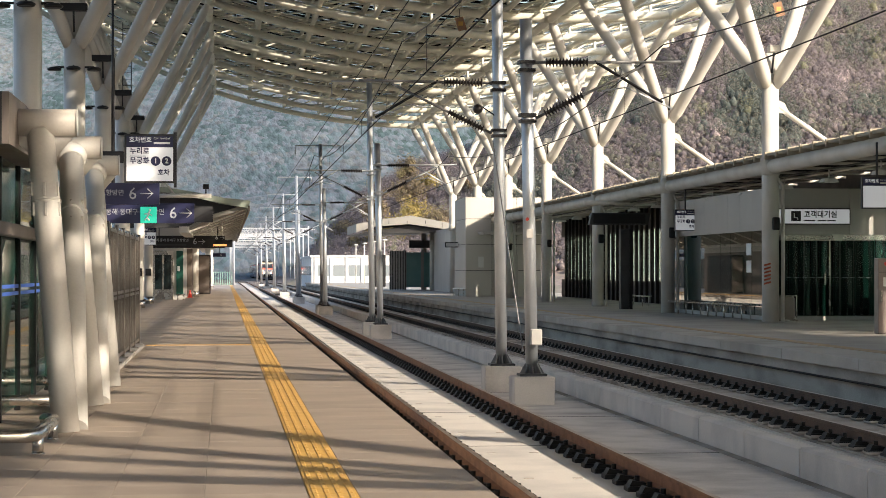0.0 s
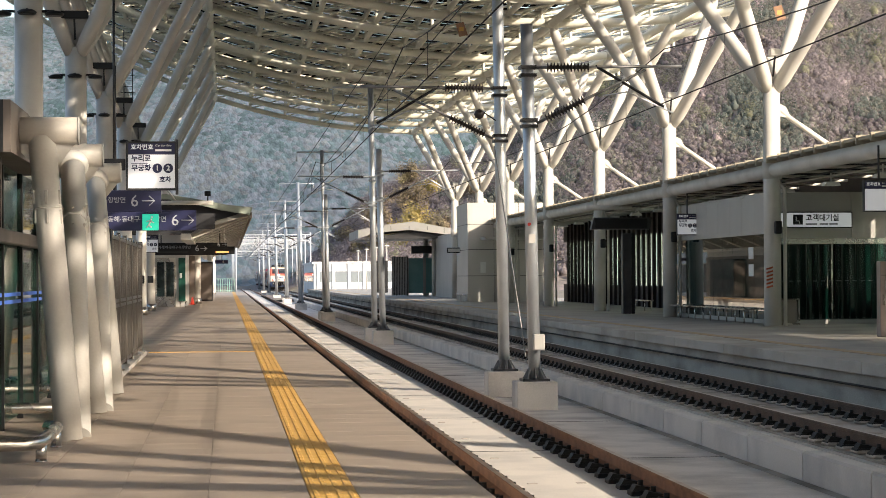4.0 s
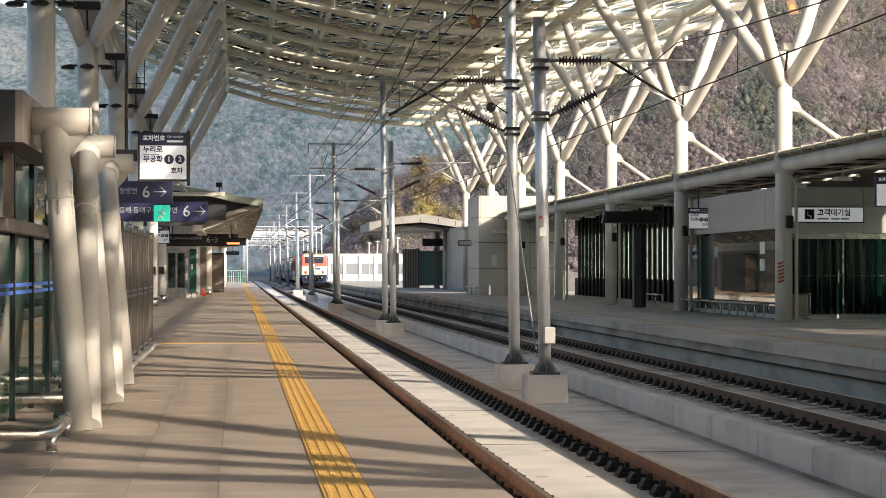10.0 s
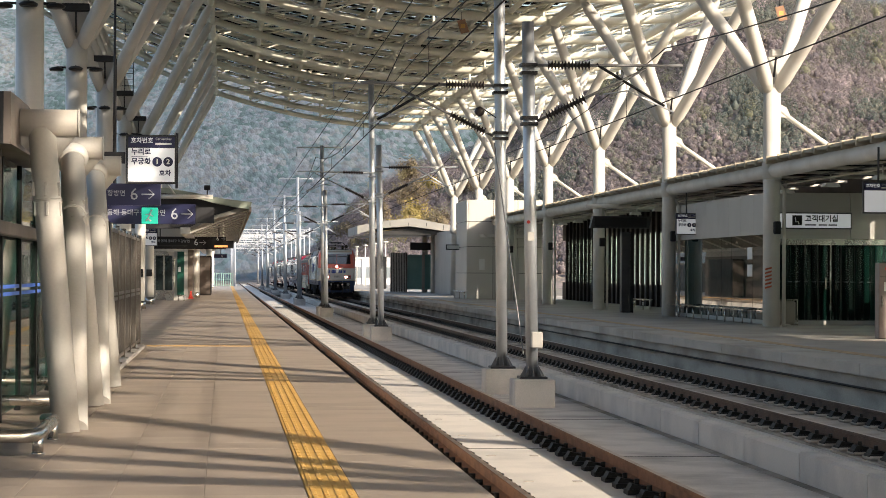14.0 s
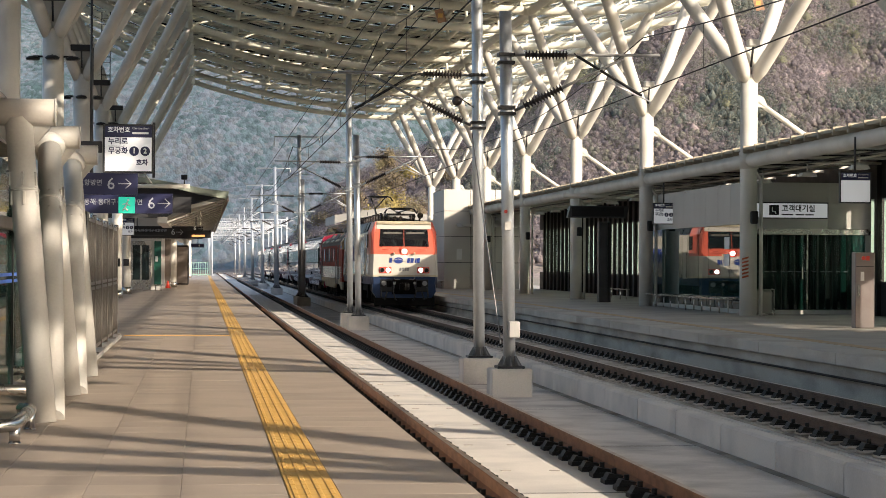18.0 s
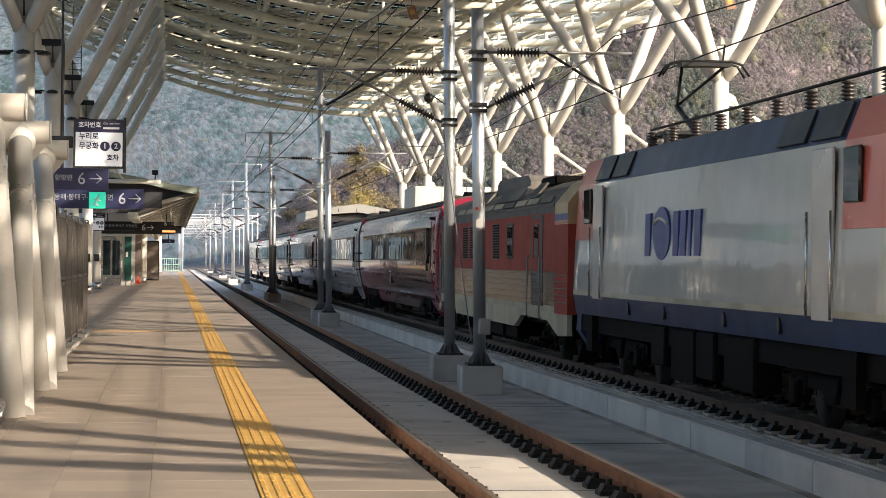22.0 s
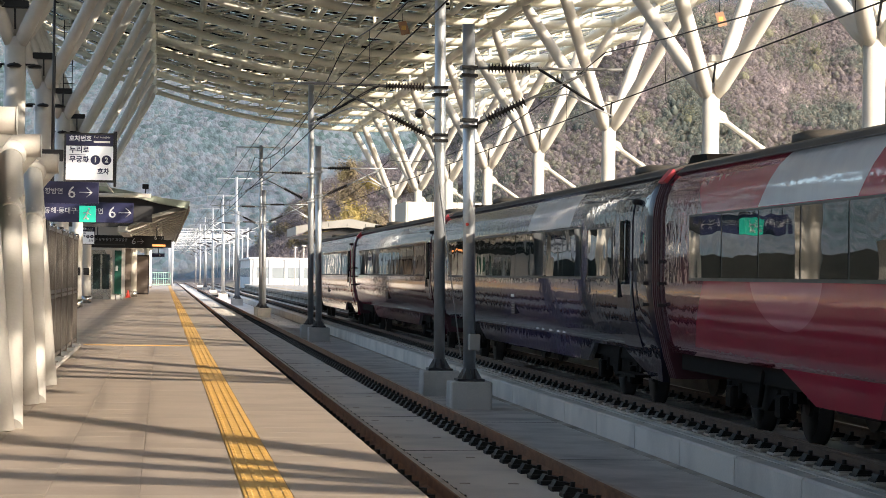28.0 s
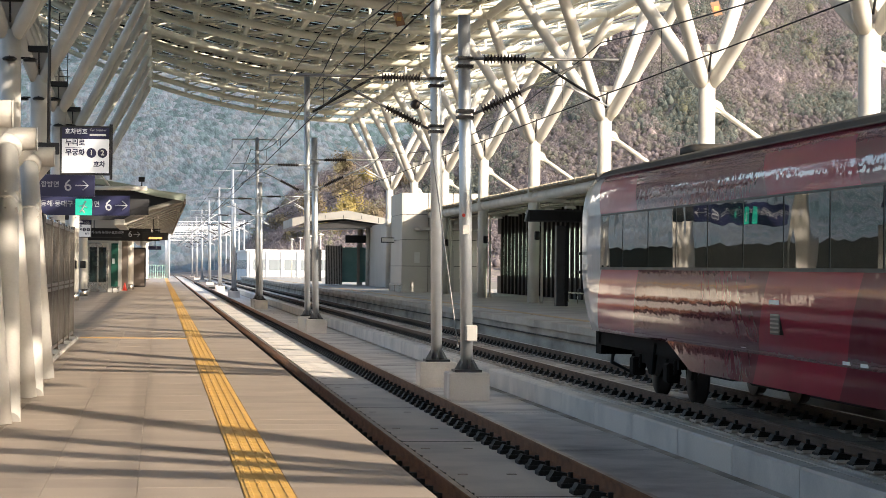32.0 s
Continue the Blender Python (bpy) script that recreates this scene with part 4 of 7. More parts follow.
def tube_supports():
    tees = [19.7, 23.6, 27.5]
    for row, (xb, xt, r) in enumerate(((-1.35, -1.58, 0.118), (-2.4, -2.66, 0.118))):
        for k, y in enumerate(tees):
            s = thing("tube_support", "white leaning tubular steel support with a tee head", "support", "tube supports")
            yb = y - 0.1
            z = 2.66
            legs = [((xb, yb, 0.0), (xt, y, z - 0.05))]
            if k < 2:
                legs.append(((xb + 0.05, yb + 0.35, 0.0), (xt + 0.02, tees[k + 1] - 0.25, z - 0.12)))
            for i, (a, b) in enumerate(legs):
                a, b = Vector(a), Vector(b)
                if i:
                    u = (b - a).normalized()
                    part("dome_head", T([b + u * k for k in (-0.06, 0.0, 0.06, 0.11, 0.145, 0.16)], [r + 0.01, r + 0.045, r + 0.035, r - 0.01, r * 0.5, 0.01], 20), SHADEDWHITE, s, "rounded cap with rusty streaks")
                lg = part("leg", T([a, b], r, 20), SHADEDWHITE, s, "white tubular leg")
                d = b - a
                for f in (0.76, 0.765):
                    p = a + d * f
                    part("weld_seam", T([p, p + d * 0.004], r + 0.004, 20), SHADEDWHITE, lg)
                for f in (0.735, 0.80):
                    for dx, dy in ((0.0, -1), (0.9, -0.45), (-0.9, -0.45)):
                        p = a + d * f + Vector((dx, dy, 0)).normalized() * r
                        part("splice_lug", B(p.x - 0.012, p.x + 0.012, p.y - 0.012, p.y + 0.012, p.z - 0.06, p.z + 0.06, 0.003), SHADEDWHITE, lg)
            if row == 0:
                tee = part("tee_head", T([(xt - 0.27, y, z), (xt + 0.31, y, z)], 0.118, 22), SHADEDWHITE, s, "horizontal tee head with rusty seams")
                part("end_cap", T([(xt + 0.31, y, z), (xt + 0.32, y, z)], 0.122, 22), SHADEDWHITE, tee)
                part("gusset", P([(xt + 0.1, z - 0.08), (xt + 0.3, z - 0.1), (xt + 0.12, z - 0.32), (xt + 0.1, z - 0.32)], "y", y - 0.012, y + 0.012), SHADEDWHITE, s, "triangular gusset plate")
                part("gusset", P([(xt - 0.1, z - 0.08), (xt - 0.27, z - 0.1), (xt - 0.1, z - 0.26)], "y", y - 0.012, y + 0.012), SHADEDWHITE, s, "triangular gusset plate")
                part("arm", T([(xt - 0.27, y, z), (-2.2, y, z)], 0.05, 10), SHADEDWHITE, s)


tube_supports()


def bumpers():
    for y, x in ((17.1, -1.38), (21.9, -1.42), (25.8, -1.43)):
        b = thing("bumper_rail", "low bent stainless steel bumper rail", "bumper rail", "bumper rails")
        part("rail", T([(-3.4, y, 0.15), (x - 0.12, y, 0.15), (x - 0.03, y + 0.08, 0.152), (x - 0.01, y + 0.5, 0.155), (x - 0.02, y + 1.75, 0.158), (x - 0.1, y + 1.9, 0.158)], 0.052, 14), STAINLESS, b)
        for px, py in ((x - 0.02, y + 0.2), (x - 0.02, y + 1.7), (x - 1.1, y)):
            part("post", T([(px, py, 0), (px, py, 0.15)], 0.042, 12), STAINLESS, b)
            part("foot", T([(px, py, 0), (px, py, 0.012)], 0.05, 12), STAINLESS, b)


bumpers()


def fence():
    f = thing("steel_fence", "grey steel bar fence along the platform", "fence")
    part("kerb", B(-1.66, -1.44, 30.4, 41.2, 0, 0.07, 0.015), CONCRETE, f, "pale concrete kerb")
    for i in range(46):
        y = 30.6 + i * 0.226
        part("bar", B(-1.565, -1.535, y, y + 0.03, 0.12, 1.96), FENCE, f)
    for z in (0.13, 0.98, 1.05, 1.93):
        part("rail", B(-1.575, -1.525, 30.5, 41.1, z, z + 0.045), FENCE, f)
    for i in range(6):
        y = 30.5 + i * 2.1
        p = part("post", B(-1.59, -1.51, y, y + 0.08, 0, 2.02, 0.01), FENCE, f)
        part("foot_plate", B(-1.64, -1.46, y - 0.06, y + 0.14, 0.07, 0.085), STAINLESS, p)
        part("knuckle", T([(-1.55, y + 0.04, 1.95), (-1.55, y + 0.04, 2.04)], 0.045, 8), STAINLESS, p)
    e = thing("fence_end", "dark end post of the steel fence", "post")
    part("post", B(-1.64, -1.52, 30.2, 30.4, 0, 2.05, 0.01), BLACK, e)


fence()

s = car_sign(-1.075, 33.0, 2.69, "1", "2", 0.67)
hang(s, -2.25, 33.0, 0.0, 3.3)
part("arm", B(-2.27, -1.45, 32.97, 33.03, 2.95, 3.12, 0.01), SIGNGREY, s)
part("side_post", B(-0.73, -0.69, 33.0, 33.06, 2.6, 3.4), SIGNGREY, s)
s = car_sign(-3.2, 95.0, 2.5, "3", "4", 0.7)
hang(s, -3.2, 95.0, 3.2, 4.2)


DULLWHITE = mat("dull white lettering", (0.42, 0.43, 0.46), 0.5, 0, 0.03, 2, 30, 0)


def way_sign(x0, x1, y, z0, z1, material, label, texts, frame=0.02):
    s = thing("direction_sign", label, "sign", "direction signs")
    part("case", B(x0, x1, y, y + 0.12, z0, z1, 0.008), material, s)
    for text, size, px, pz in texts:
        words(text, size, DULLWHITE, s, pose(px, y - 0.004, pz) @ FACE, align="RIGHT", bold=0.001)
    return s


def arrow(s, x, y, z, k):
    part("arrow", T([(x, y, z), (x + 2 * k, y, z)], k * 0.1, 6), DULLWHITE, s)
    part("arrow_head", T([(x + 1.15 * k, y, z + 0.75 * k), (x + 2 * k, y, z), (x + 1.15 * k, y, z - 0.75 * k)], k * 0.1, 6), DULLWHITE, s)


s = way_sign(-2.6, -1.28, 45, 2.7, 3.13, NAVY, "navy direction sign with a white six and arrow", [("포항방면", 0.13, -1.97, 2.93), ("6", 0.33, -1.72, 2.91)])
arrow(s, -1.66, 44.99, 2.92, 0.125)
hang(s, -2.2, 45.06, 3.13, 7)
s = way_sign(-3.3, -0.79, 60, 2.65, 3.18, NAVY, "long navy direction sign with white lettering and arrow", [("청량리·동해·동대구·포항방면", 0.175, -1.57, 2.94), ("6", 0.42, -1.24, 2.91)])
arrow(s, -1.18, 59.99, 2.92, 0.16)
hang(s, -2.9, 60.06, 3.18, 7)
part("wing", B(-0.79, -0.3, 60.0, 60.12, 2.68, 3.1), SIGNGREY, s, "dark grey blank end panel")
x = thing("exit_sign", "lit green running-figure emergency exit sign", "sign")
part("case", B(-2.16, -1.74, 58.8, 58.9, 2.63, 3.05, 0.01), EXITGREEN, x)
part("figure", T([(-1.93, 58.79, 2.93), (-1.96, 58.79, 2.83), (-2.0, 58.79, 2.77), (-1.92, 58.79, 2.7)], 0.025, 6), SIGNWHITE, x)
part("figure_limb", T([(-2.06, 58.79, 2.86), (-1.96, 58.79, 2.88), (-1.86, 58.79, 2.82)], 0.016, 6), SIGNWHITE, x)
part("figure_limb", T([(-1.98, 58.79, 2.79), (-2.05, 58.79, 2.7)], 0.02, 6), SIGNWHITE, x)
part("figure_head", T([(-1.91, 58.78, 2.97), (-1.91, 58.8, 2.97)], 0.03, 10), SIGNWHITE, x)
part("hanger", T([(-1.95, 58.85, 3.05), (-1.95, 58.85, 3.2), (-1.95, 60, 3.2)], 0.02, 6), SIGNGREY, x)
s = way_sign(-3.6, 0.02, 105, 2.46, 3.03, BLACK, "long black direction sign with white lettering", [("청량리·동해·동대구·포항방면", 0.15, -1.64, 2.82), ("6", 0.4, -1.25, 2.76)])
arrow(s, -1.2, 104.99, 2.76, 0.15)
part("small_text_bar", B(-3.3, -1.75, 104.99, 105, 2.58, 2.63), SIGNGREY, s)
part("clock_panel", B(-0.85, 0.38, 104.9, 105.1, 2.5, 2.85, 0.01), BLACK, s, "black electronic clock panel")
part("digits_bar", B(-0.5, 0.1, 104.88, 104.9, 2.55, 2.64), glow("amber digits", (0.9, 0.35, 0.12), 0.6), s, "amber lit digits")
words("6", 0.26, SIGNWHITE, s, pose(-0.42, 104.98, 2.94) @ FACE)
arrow(s, -0.2, 104.98, 2.94, 0.1)
hang(s, -3.0, 105.06, 3.03, 4.1)
hang(s, -0.3, 105.06, 3.03, 4.0)
s = way_sign(-0.75, 0.1, 150, 2.35, 2.6, NAVY, "small navy sign with a white six", [("6", 0.24, -0.15, 2.48)])
hang(s, -0.3, 150.06, 2.6, 3.6)


def near_canopy():
    c = thing("near_canopy", "low winged platform canopy with pale fascia", "canopy", kind="structure", m=pose(-0.22, 0, -0.25))
    y0, y1 = 92, 190
    wing = [(1.2, 4.2), (1.28, 4.5), (0.2, 4.62), (-1.0, 4.85), (-2.2, 5.05), (-4.2, 5.0), (-4.2, 4.85), (-2.2, 4.85), (-0.9, 4.62), (0.0, 4.4)]
    part("wing_roof", P(wing, "y", y0, y1), SKIN, c, "greenish curved roof skin")
    part("soffit", P([(1.12, 4.18), (-0.4, 3.75), (-1.3, 3.3), (-1.35, 3.4), (-0.4, 3.9), (1.05, 4.35)], "y", y0 + 0.3, y1), BROWNSOFFIT, c, "sloping ribbed soffit")
    # dark panel added in place of the shadow between wing and soffit
    part("infill", P([(0.9, 4.3), (-0.4, 3.92), (-1.3, 3.42), (-4.2, 3.4), (-4.2, 4.84), (-2.2, 4.84), (-0.9, 4.61)], "y", y0 + 0.6, y0 + 0.8), SIGNGREY, c, "dark panel for the shadow under the wing")
    part("fascia", B(1.18, 1.26, y0, y1, 4.1, 4.3), BROWNTRIM, c)
    for i in range(20):
        y = y0 + 1 + i * 4.9
        part("soffit_rib", P([(1.1, 4.14), (-1.25, 3.2), (-1.25, 3.28), (1.1, 4.2)], "y", y, y + 0.12), WHITE, c)
        part("spot_lamp", T([(0.1 - 0.5 * (i % 2), y + 1.5, 3.72), (0.1 - 0.5 * (i % 2), y + 1.5, 3.55)], [0.03, 0.08], 8), WHITE, c)
    part("cross_beam", T([(-2.9, y0 - 0.4, 4.68), (-0.3, y0 - 0.4, 4.68)], 0.09, 10), WHITE, c, "white tubular cross beam")
    part("brace", T([(-2.3, y0 - 0.4, 5.4), (-1.8, y0 - 0.4, 4.75)], 0.04, 8), WHITE, c)
    b = part("camera_housing", B(-0.65, -0.4, y0 - 0.5, y0 - 0.3, 4.95, 5.15, 0.02), BLACK, c)
    part("camera_post", T([(-0.52, y0 - 0.4, 4.7), (-0.52, y0 - 0.4, 4.95)], 0.03, 6), BLACK, b)
    part("gutter_beam", B(-1.6, -1.2, y0, y1, 3.2, 3.45), WHITE, c)
    for i, (x, y) in enumerate(((-3.2, 86), (-3.25, 98), (-1.6, 125), (-1.15, 160), (-1.15, 198))):
        p = thing("canopy_column", "white round steel canopy column", "column", "canopy columns")
        part("shaft", T([(x, y, 0), (x, y, 5.0 if i < 2 else 3.4)], 0.2, 14), WHITE, p)
        part("foot", T([(x, y, 0), (x, y, 0.3)], 0.23, 14), STAINLESS, p)
        if i < 2:
            part("notice", B(x - 0.12, x + 0.12, y - 0.22, y - 0.2, 1.2, 1.5), BLACK, p)
    e = thing("lift_lobby", "grey metal lift lobby with double doors", "building")
    part("front", B(-5, -2.0, 112, 112.1, 0, 4.0), GREYPANEL, e)
    part("side", B(-2.1, -2.0, 112.1, 122, 0, 4.0), GREYPANEL, e)
    d = part("door", B(-3.5, -2.5, 111.93, 112, 0, 2.4, 0.01), STAINLESS, e, "steel double door")
    for a in (-3.4, -2.95):
        part("door_pane", B(a, a + 0.36, 111.91, 111.93, 0.5, 2.2), DARKGLASS, d)
    part("header", B(-3.4, -2.9, 111.9, 112, 2.75, 2.9), BLACK, e)
    g = part("green_panel", B(-2.35, -2.02, 111.9, 112, 0.25, 2.4), GREENP, e, "dark green glazed panel")
    part("notice", B(-2.3, -2.18, 111.88, 111.9, 1.4, 1.65), SIGNWHITE, g)
    part("upper_panel", B(-3.5, -2.0, 111.85, 112, 3.0, 3.9), PALEPANEL, e)
    k = thing("dark_kiosk", "dark brown boarded kiosk on the platform", "kiosk")
    part("body", B(-1.6, -0.85, 138, 145, 0, 2.4, 0.02), BROWNPANEL, k)
    part("panel", B(-1.55, -0.9, 137.96, 138, 0.1, 2.3), BROWNTRIM, k)
    bk = thing("back_partition", "grey partition behind the platform columns", "partition")
    part("panel", B(-2.0, -1.7, 122, 150, 0, 2.6), BROWNTRIM, bk)
    part("upper_panel", B(-2.0, -1.75, 122, 150, 2.6, 4.2), GREYPANEL, bk)
    cn = thing("traffic_cone", "small red traffic cone on the platform", "cone")
    part("cone", T([(-1.8, 120, 0.03), (-1.8, 120, 0.4)], [0.12, 0.03], 14), RED, cn)
    part("base", B(-1.95, -1.65, 119.85, 120.15, 0, 0.03), RED, cn)
    bench(-2.1, 109, 110.2, 0.3)
    pf = thing("end_fence", "green mesh fence at the platform end", "fence")
    for i in range(9):
        part("post", B(-1.1 + i * 0.23, -1.06 + i * 0.23, 229, 229.05, 0, 1.35), GREENP2, pf)
    for z in (0.1, 0.7, 1.3):
        part("rail", B(-1.1, 0.8, 229, 229.05, z, z + 0.04), GREENP2, pf)


SKIN = mat("greenish grey roof skin", (0.3, 0.34, 0.28), 0.5, 0.1, 0.06, 0.8, 30, 0.03)
BROWNSOFFIT = mat("dull beige soffit", (0.2, 0.19, 0.165), 0.6, 0.1, 0.06, 1, 30, 0.03)
GREENP = mat("dark green glazing", (0.015, 0.07, 0.05), 0.15, 0, 0.05, 2, 30, 0)
GREENP2 = mat("pale green fence paint", (0.3, 0.5, 0.42), 0.5, 0, 0.05, 2, 30, 0)
near_canopy()


def column_lamps():
    """Flat floodlights ringed round the near-side columns, and a service ladder."""
    for y in TREES[3:9]:
        for z in (6.68,):
            for dx, dy in ((0, -0.4), (-0.52, -0.1), (0.52, -0.1)):
                l_ = thing("column_floodlight", "flat dark floodlight bracketed to a column", "floodlight", "column floodlights")
                x = -3.95 + dx
                part("head", T([(x, y + dy, z), (x, y + dy, z + 0.05), (x, y + dy, z + 0.1)], [0.17, 0.2, 0.12], 14), BLACK, l_)
                part("arm", T([(-3.95, y, z + 0.1), (x, y + dy, z + 0.1)], 0.03, 6), BLACK, l_)
    ld = thing("caged_ladder", "thin dark caged service ladder", "ladder")
    for dx in (-0.2, 0.2):
        part("stile", T([(-4.6 + dx, 108, 6.5), (-4.6 + dx, 108, 13.2)], 0.025, 6), BLACK, ld)
    for i in range(22):
        part("rung", T([(-4.8, 108, 6.6 + i * 0.3), (-4.4, 108, 6.6 + i * 0.3)], 0.014, 5), BLACK, ld)
    for i in range(8):
        part("cage_hoop", T([(-4.6 + 0.35 * math.cos(a), 108 - 0.35 * abs(math.sin(a)), 7 + i * 0.8) for a in (math.pi * k / 6 for k in range(7))], 0.012, 5), BLACK, ld)


column_lamps()

# unseen wall, added to darken what coach sides and windows reflect
w = tagged(new("unseen_wall_near"), "added unseen grey wall behind the near platform", "wall", kind="structure")
part("panel", B(-8.95, -8.8, -30, 228, 0, 2.4), GREYWALL, w)
part("panel", B(-8.96, 22, -30.2, -30, 0, 1.25), GREYWALL, w)


# ---- paving of the near platform, piece by piece ----
def paving():
    xs = [(-6.05, -4.873), (-4.87, -3.673), (-3.67, -2.473), (-2.47, -1.278), (-1.275, -0.693), (-0.69, -0.123), (-0.12, 0.515), (0.83, EDGE_L)]
    n = 0
    cache = {}
    for j in range(60):
        y = 11.0 + j * 0.62
        for a, b in xs:
            if a < -1.3 and y > 26:
                continue
            key = (a, b)
            if key not in cache:
                me = bpy.data.meshes.new("paving_slab")
                bm = box(bmesh.new(), a, b, 0.0015, 0.6185, -0.06, 0.0, 0.002)
                bm.to_mesh(me)
                bm.free()
                me.materials.append(TILE)
                cache[key] = me
            ob = new("paving_slab", cache[key])
            ob.location = (0, y, (n * 7 % 5) * 0.0003)
            ob.parent = PL
            n += 1
    part("grout_bed", B(-9, 0.53, -30, 232, -0.1, -0.005), TILE, PL)
    part("grout_bed", B(0.82, EDGE_L - 0.02, -30, 232, -0.1, -0.005), TILE, PL)
    part("far_paving", B(-9, 0.515, 48.2, 232, -0.06, 0), TILE, PL)
    part("far_paving", B(0.83, EDGE_L, 48.2, 232, -0.06, 0), TILE, PL)
    part("behind_paving", B(-9, 0.515, -30, 11.0, -0.06, 0), TILE, PL)
    part("behind_paving", B(0.83, EDGE_L, -30, 11.0, -0.06, 0), TILE, PL)
    part("side_paving", B(-9, -1.29, 26.5, 48.2, -0.06, -0.002), TILE, PL)
    part("tactile_bed", B(0.52, 0.825, -30, 231, -0.06, 0.002), YELLOW, PL, "yellow tactile line")
    me = bpy.data.meshes.new("tactile_tile")
    bm = bmesh.new()
    box(bm, 0.523, 0.822, 0.003, 0.297, -0.02, 0.006, 0.002)
    for i in range(4):
        x = 0.56 + i * 0.075
        prism(bm, [(x - 0.02, 0.004), (x + 0.02, 0.004), (x + 0.012, 0.011), (x - 0.012, 0.011)], "y", 0.01, 0.29)
    bm.to_mesh(me)
    bm.free()
    me.materials.append(YELLOW)
    for j in range(240):
        ob = new("tactile_tile", me)
        ob.location = (0, 11 + j * 0.3, 0)
        ob.parent = PL
    bm = bmesh.new()
    for j in range(500):
        for i in range(4):
            x, y = 0.56 + i * 0.075, 83.0 + j * 0.3
            box(bm, x - 0.015, x + 0.015, y + 0.01, y + 0.29, 0.0, 0.01)
    tagged(part("far_tactile_ribs", bm, YELLOW, PL), kind="stuff")
    part("cross_tactile", B(-1.45, 0.52, 42.5, 42.8, -0.02, 0.007, 0.002), YELLOW, PL, "cross line of tactile studs")


paving()


# ---- hills and woods ----
def crest_near(u, back):
    """Height of the near crest per metre of distance, by bearing (x over y)."""
    if back:
        return 0.09
    k = [(-9, 0.05), (-3.0, 0.04), (-0.9, 0.004), (-0.14, 0.002), (0.02, 0.0), (0.035, 0.006), (0.06, 0.034), (0.085, 0.05), (0.11, 0.06), (0.16, 0.098), (0.21, 0.122), (0.26, 0.126), (0.30, 0.118), (0.5, 0.12), (9, 0.12)]
    for (a, p), (b, q) in zip(k, k[1:]):
        if u <= b:
            return p + (q - p) * (u - a) / (b - a)
    return 0.1


def near_z(x, y):
    r = math.hypot(x, y)
    u = x / max(abs(y), 1e-3)
    e = crest_near(u, y < 0)
    r0 = 240.0 if y < 0 else 240.0 + 115.0 * min(1, max(0, (0.9 - abs(u)) / 0.4))
    r1 = 520.0
    t = min(1, max(0, (r - r0) / (r1 - r0)))
    t = t * (1.35 - 0.35 * t)
    n = noise.noise(Vector((x / 45, y / 45, 3))) * 5 + noise.noise(Vector((x / 14, y / 14, 7))) * 1.2
    return -0.9 + e * r1 * t + n * min(1, t * 3) * min(1, e * 14) - (max(0, r - r1) * 0.12)


def far_z(x, y):
    r = math.hypot(x, y)
    u = x / max(abs(y), 1e-3)
    e = 0.129 if y < 0 else 0.129 + 0.014 * math.sin(u * 26 + 0.6)
    r0, r1 = 620.0, 1750.0
    t = min(1, max(0, (r - r0) / (r1 - r0)))
    n = noise.noise(Vector((x / 230, y / 230, 9))) * 42 + noise.noise(Vector((x / 80, y / 80, 2))) * 12
    return -1.2 + e * r1 * (0.75 * t + 0.25 * t * t) + n * min(1, t * 2.5) * min(1, (1.15 - t) * 2)


def ring(name, f, r0, r1, nr, na, label, material, a0=0.0, a1=2 * math.pi):
    v, q = [], []
    for i in range(nr + 1):
        r = r0 + (r1 - r0) * i / nr
        for j in range(na + 1):
            a = a0 + (a1 - a0) * j / na
            x, y = r * math.sin(a), r * math.cos(a)
            v.append((x, y, f(x, y)))
    for i in range(nr):
        for j in range(na):
            q.append((i * (na + 1) + j, (i + 1) * (na + 1) + j, (i + 1) * (na + 1) + j + 1, i * (na + 1) + j + 1))
    me = bpy.data.meshes.new(name)
    me.from_pydata(v, [], q)
    me.polygons.foreach_set("use_smooth", [True] * len(q))
    me.materials.append(material)
    return tagged(new(name, me), label, "hill", kind="structure")




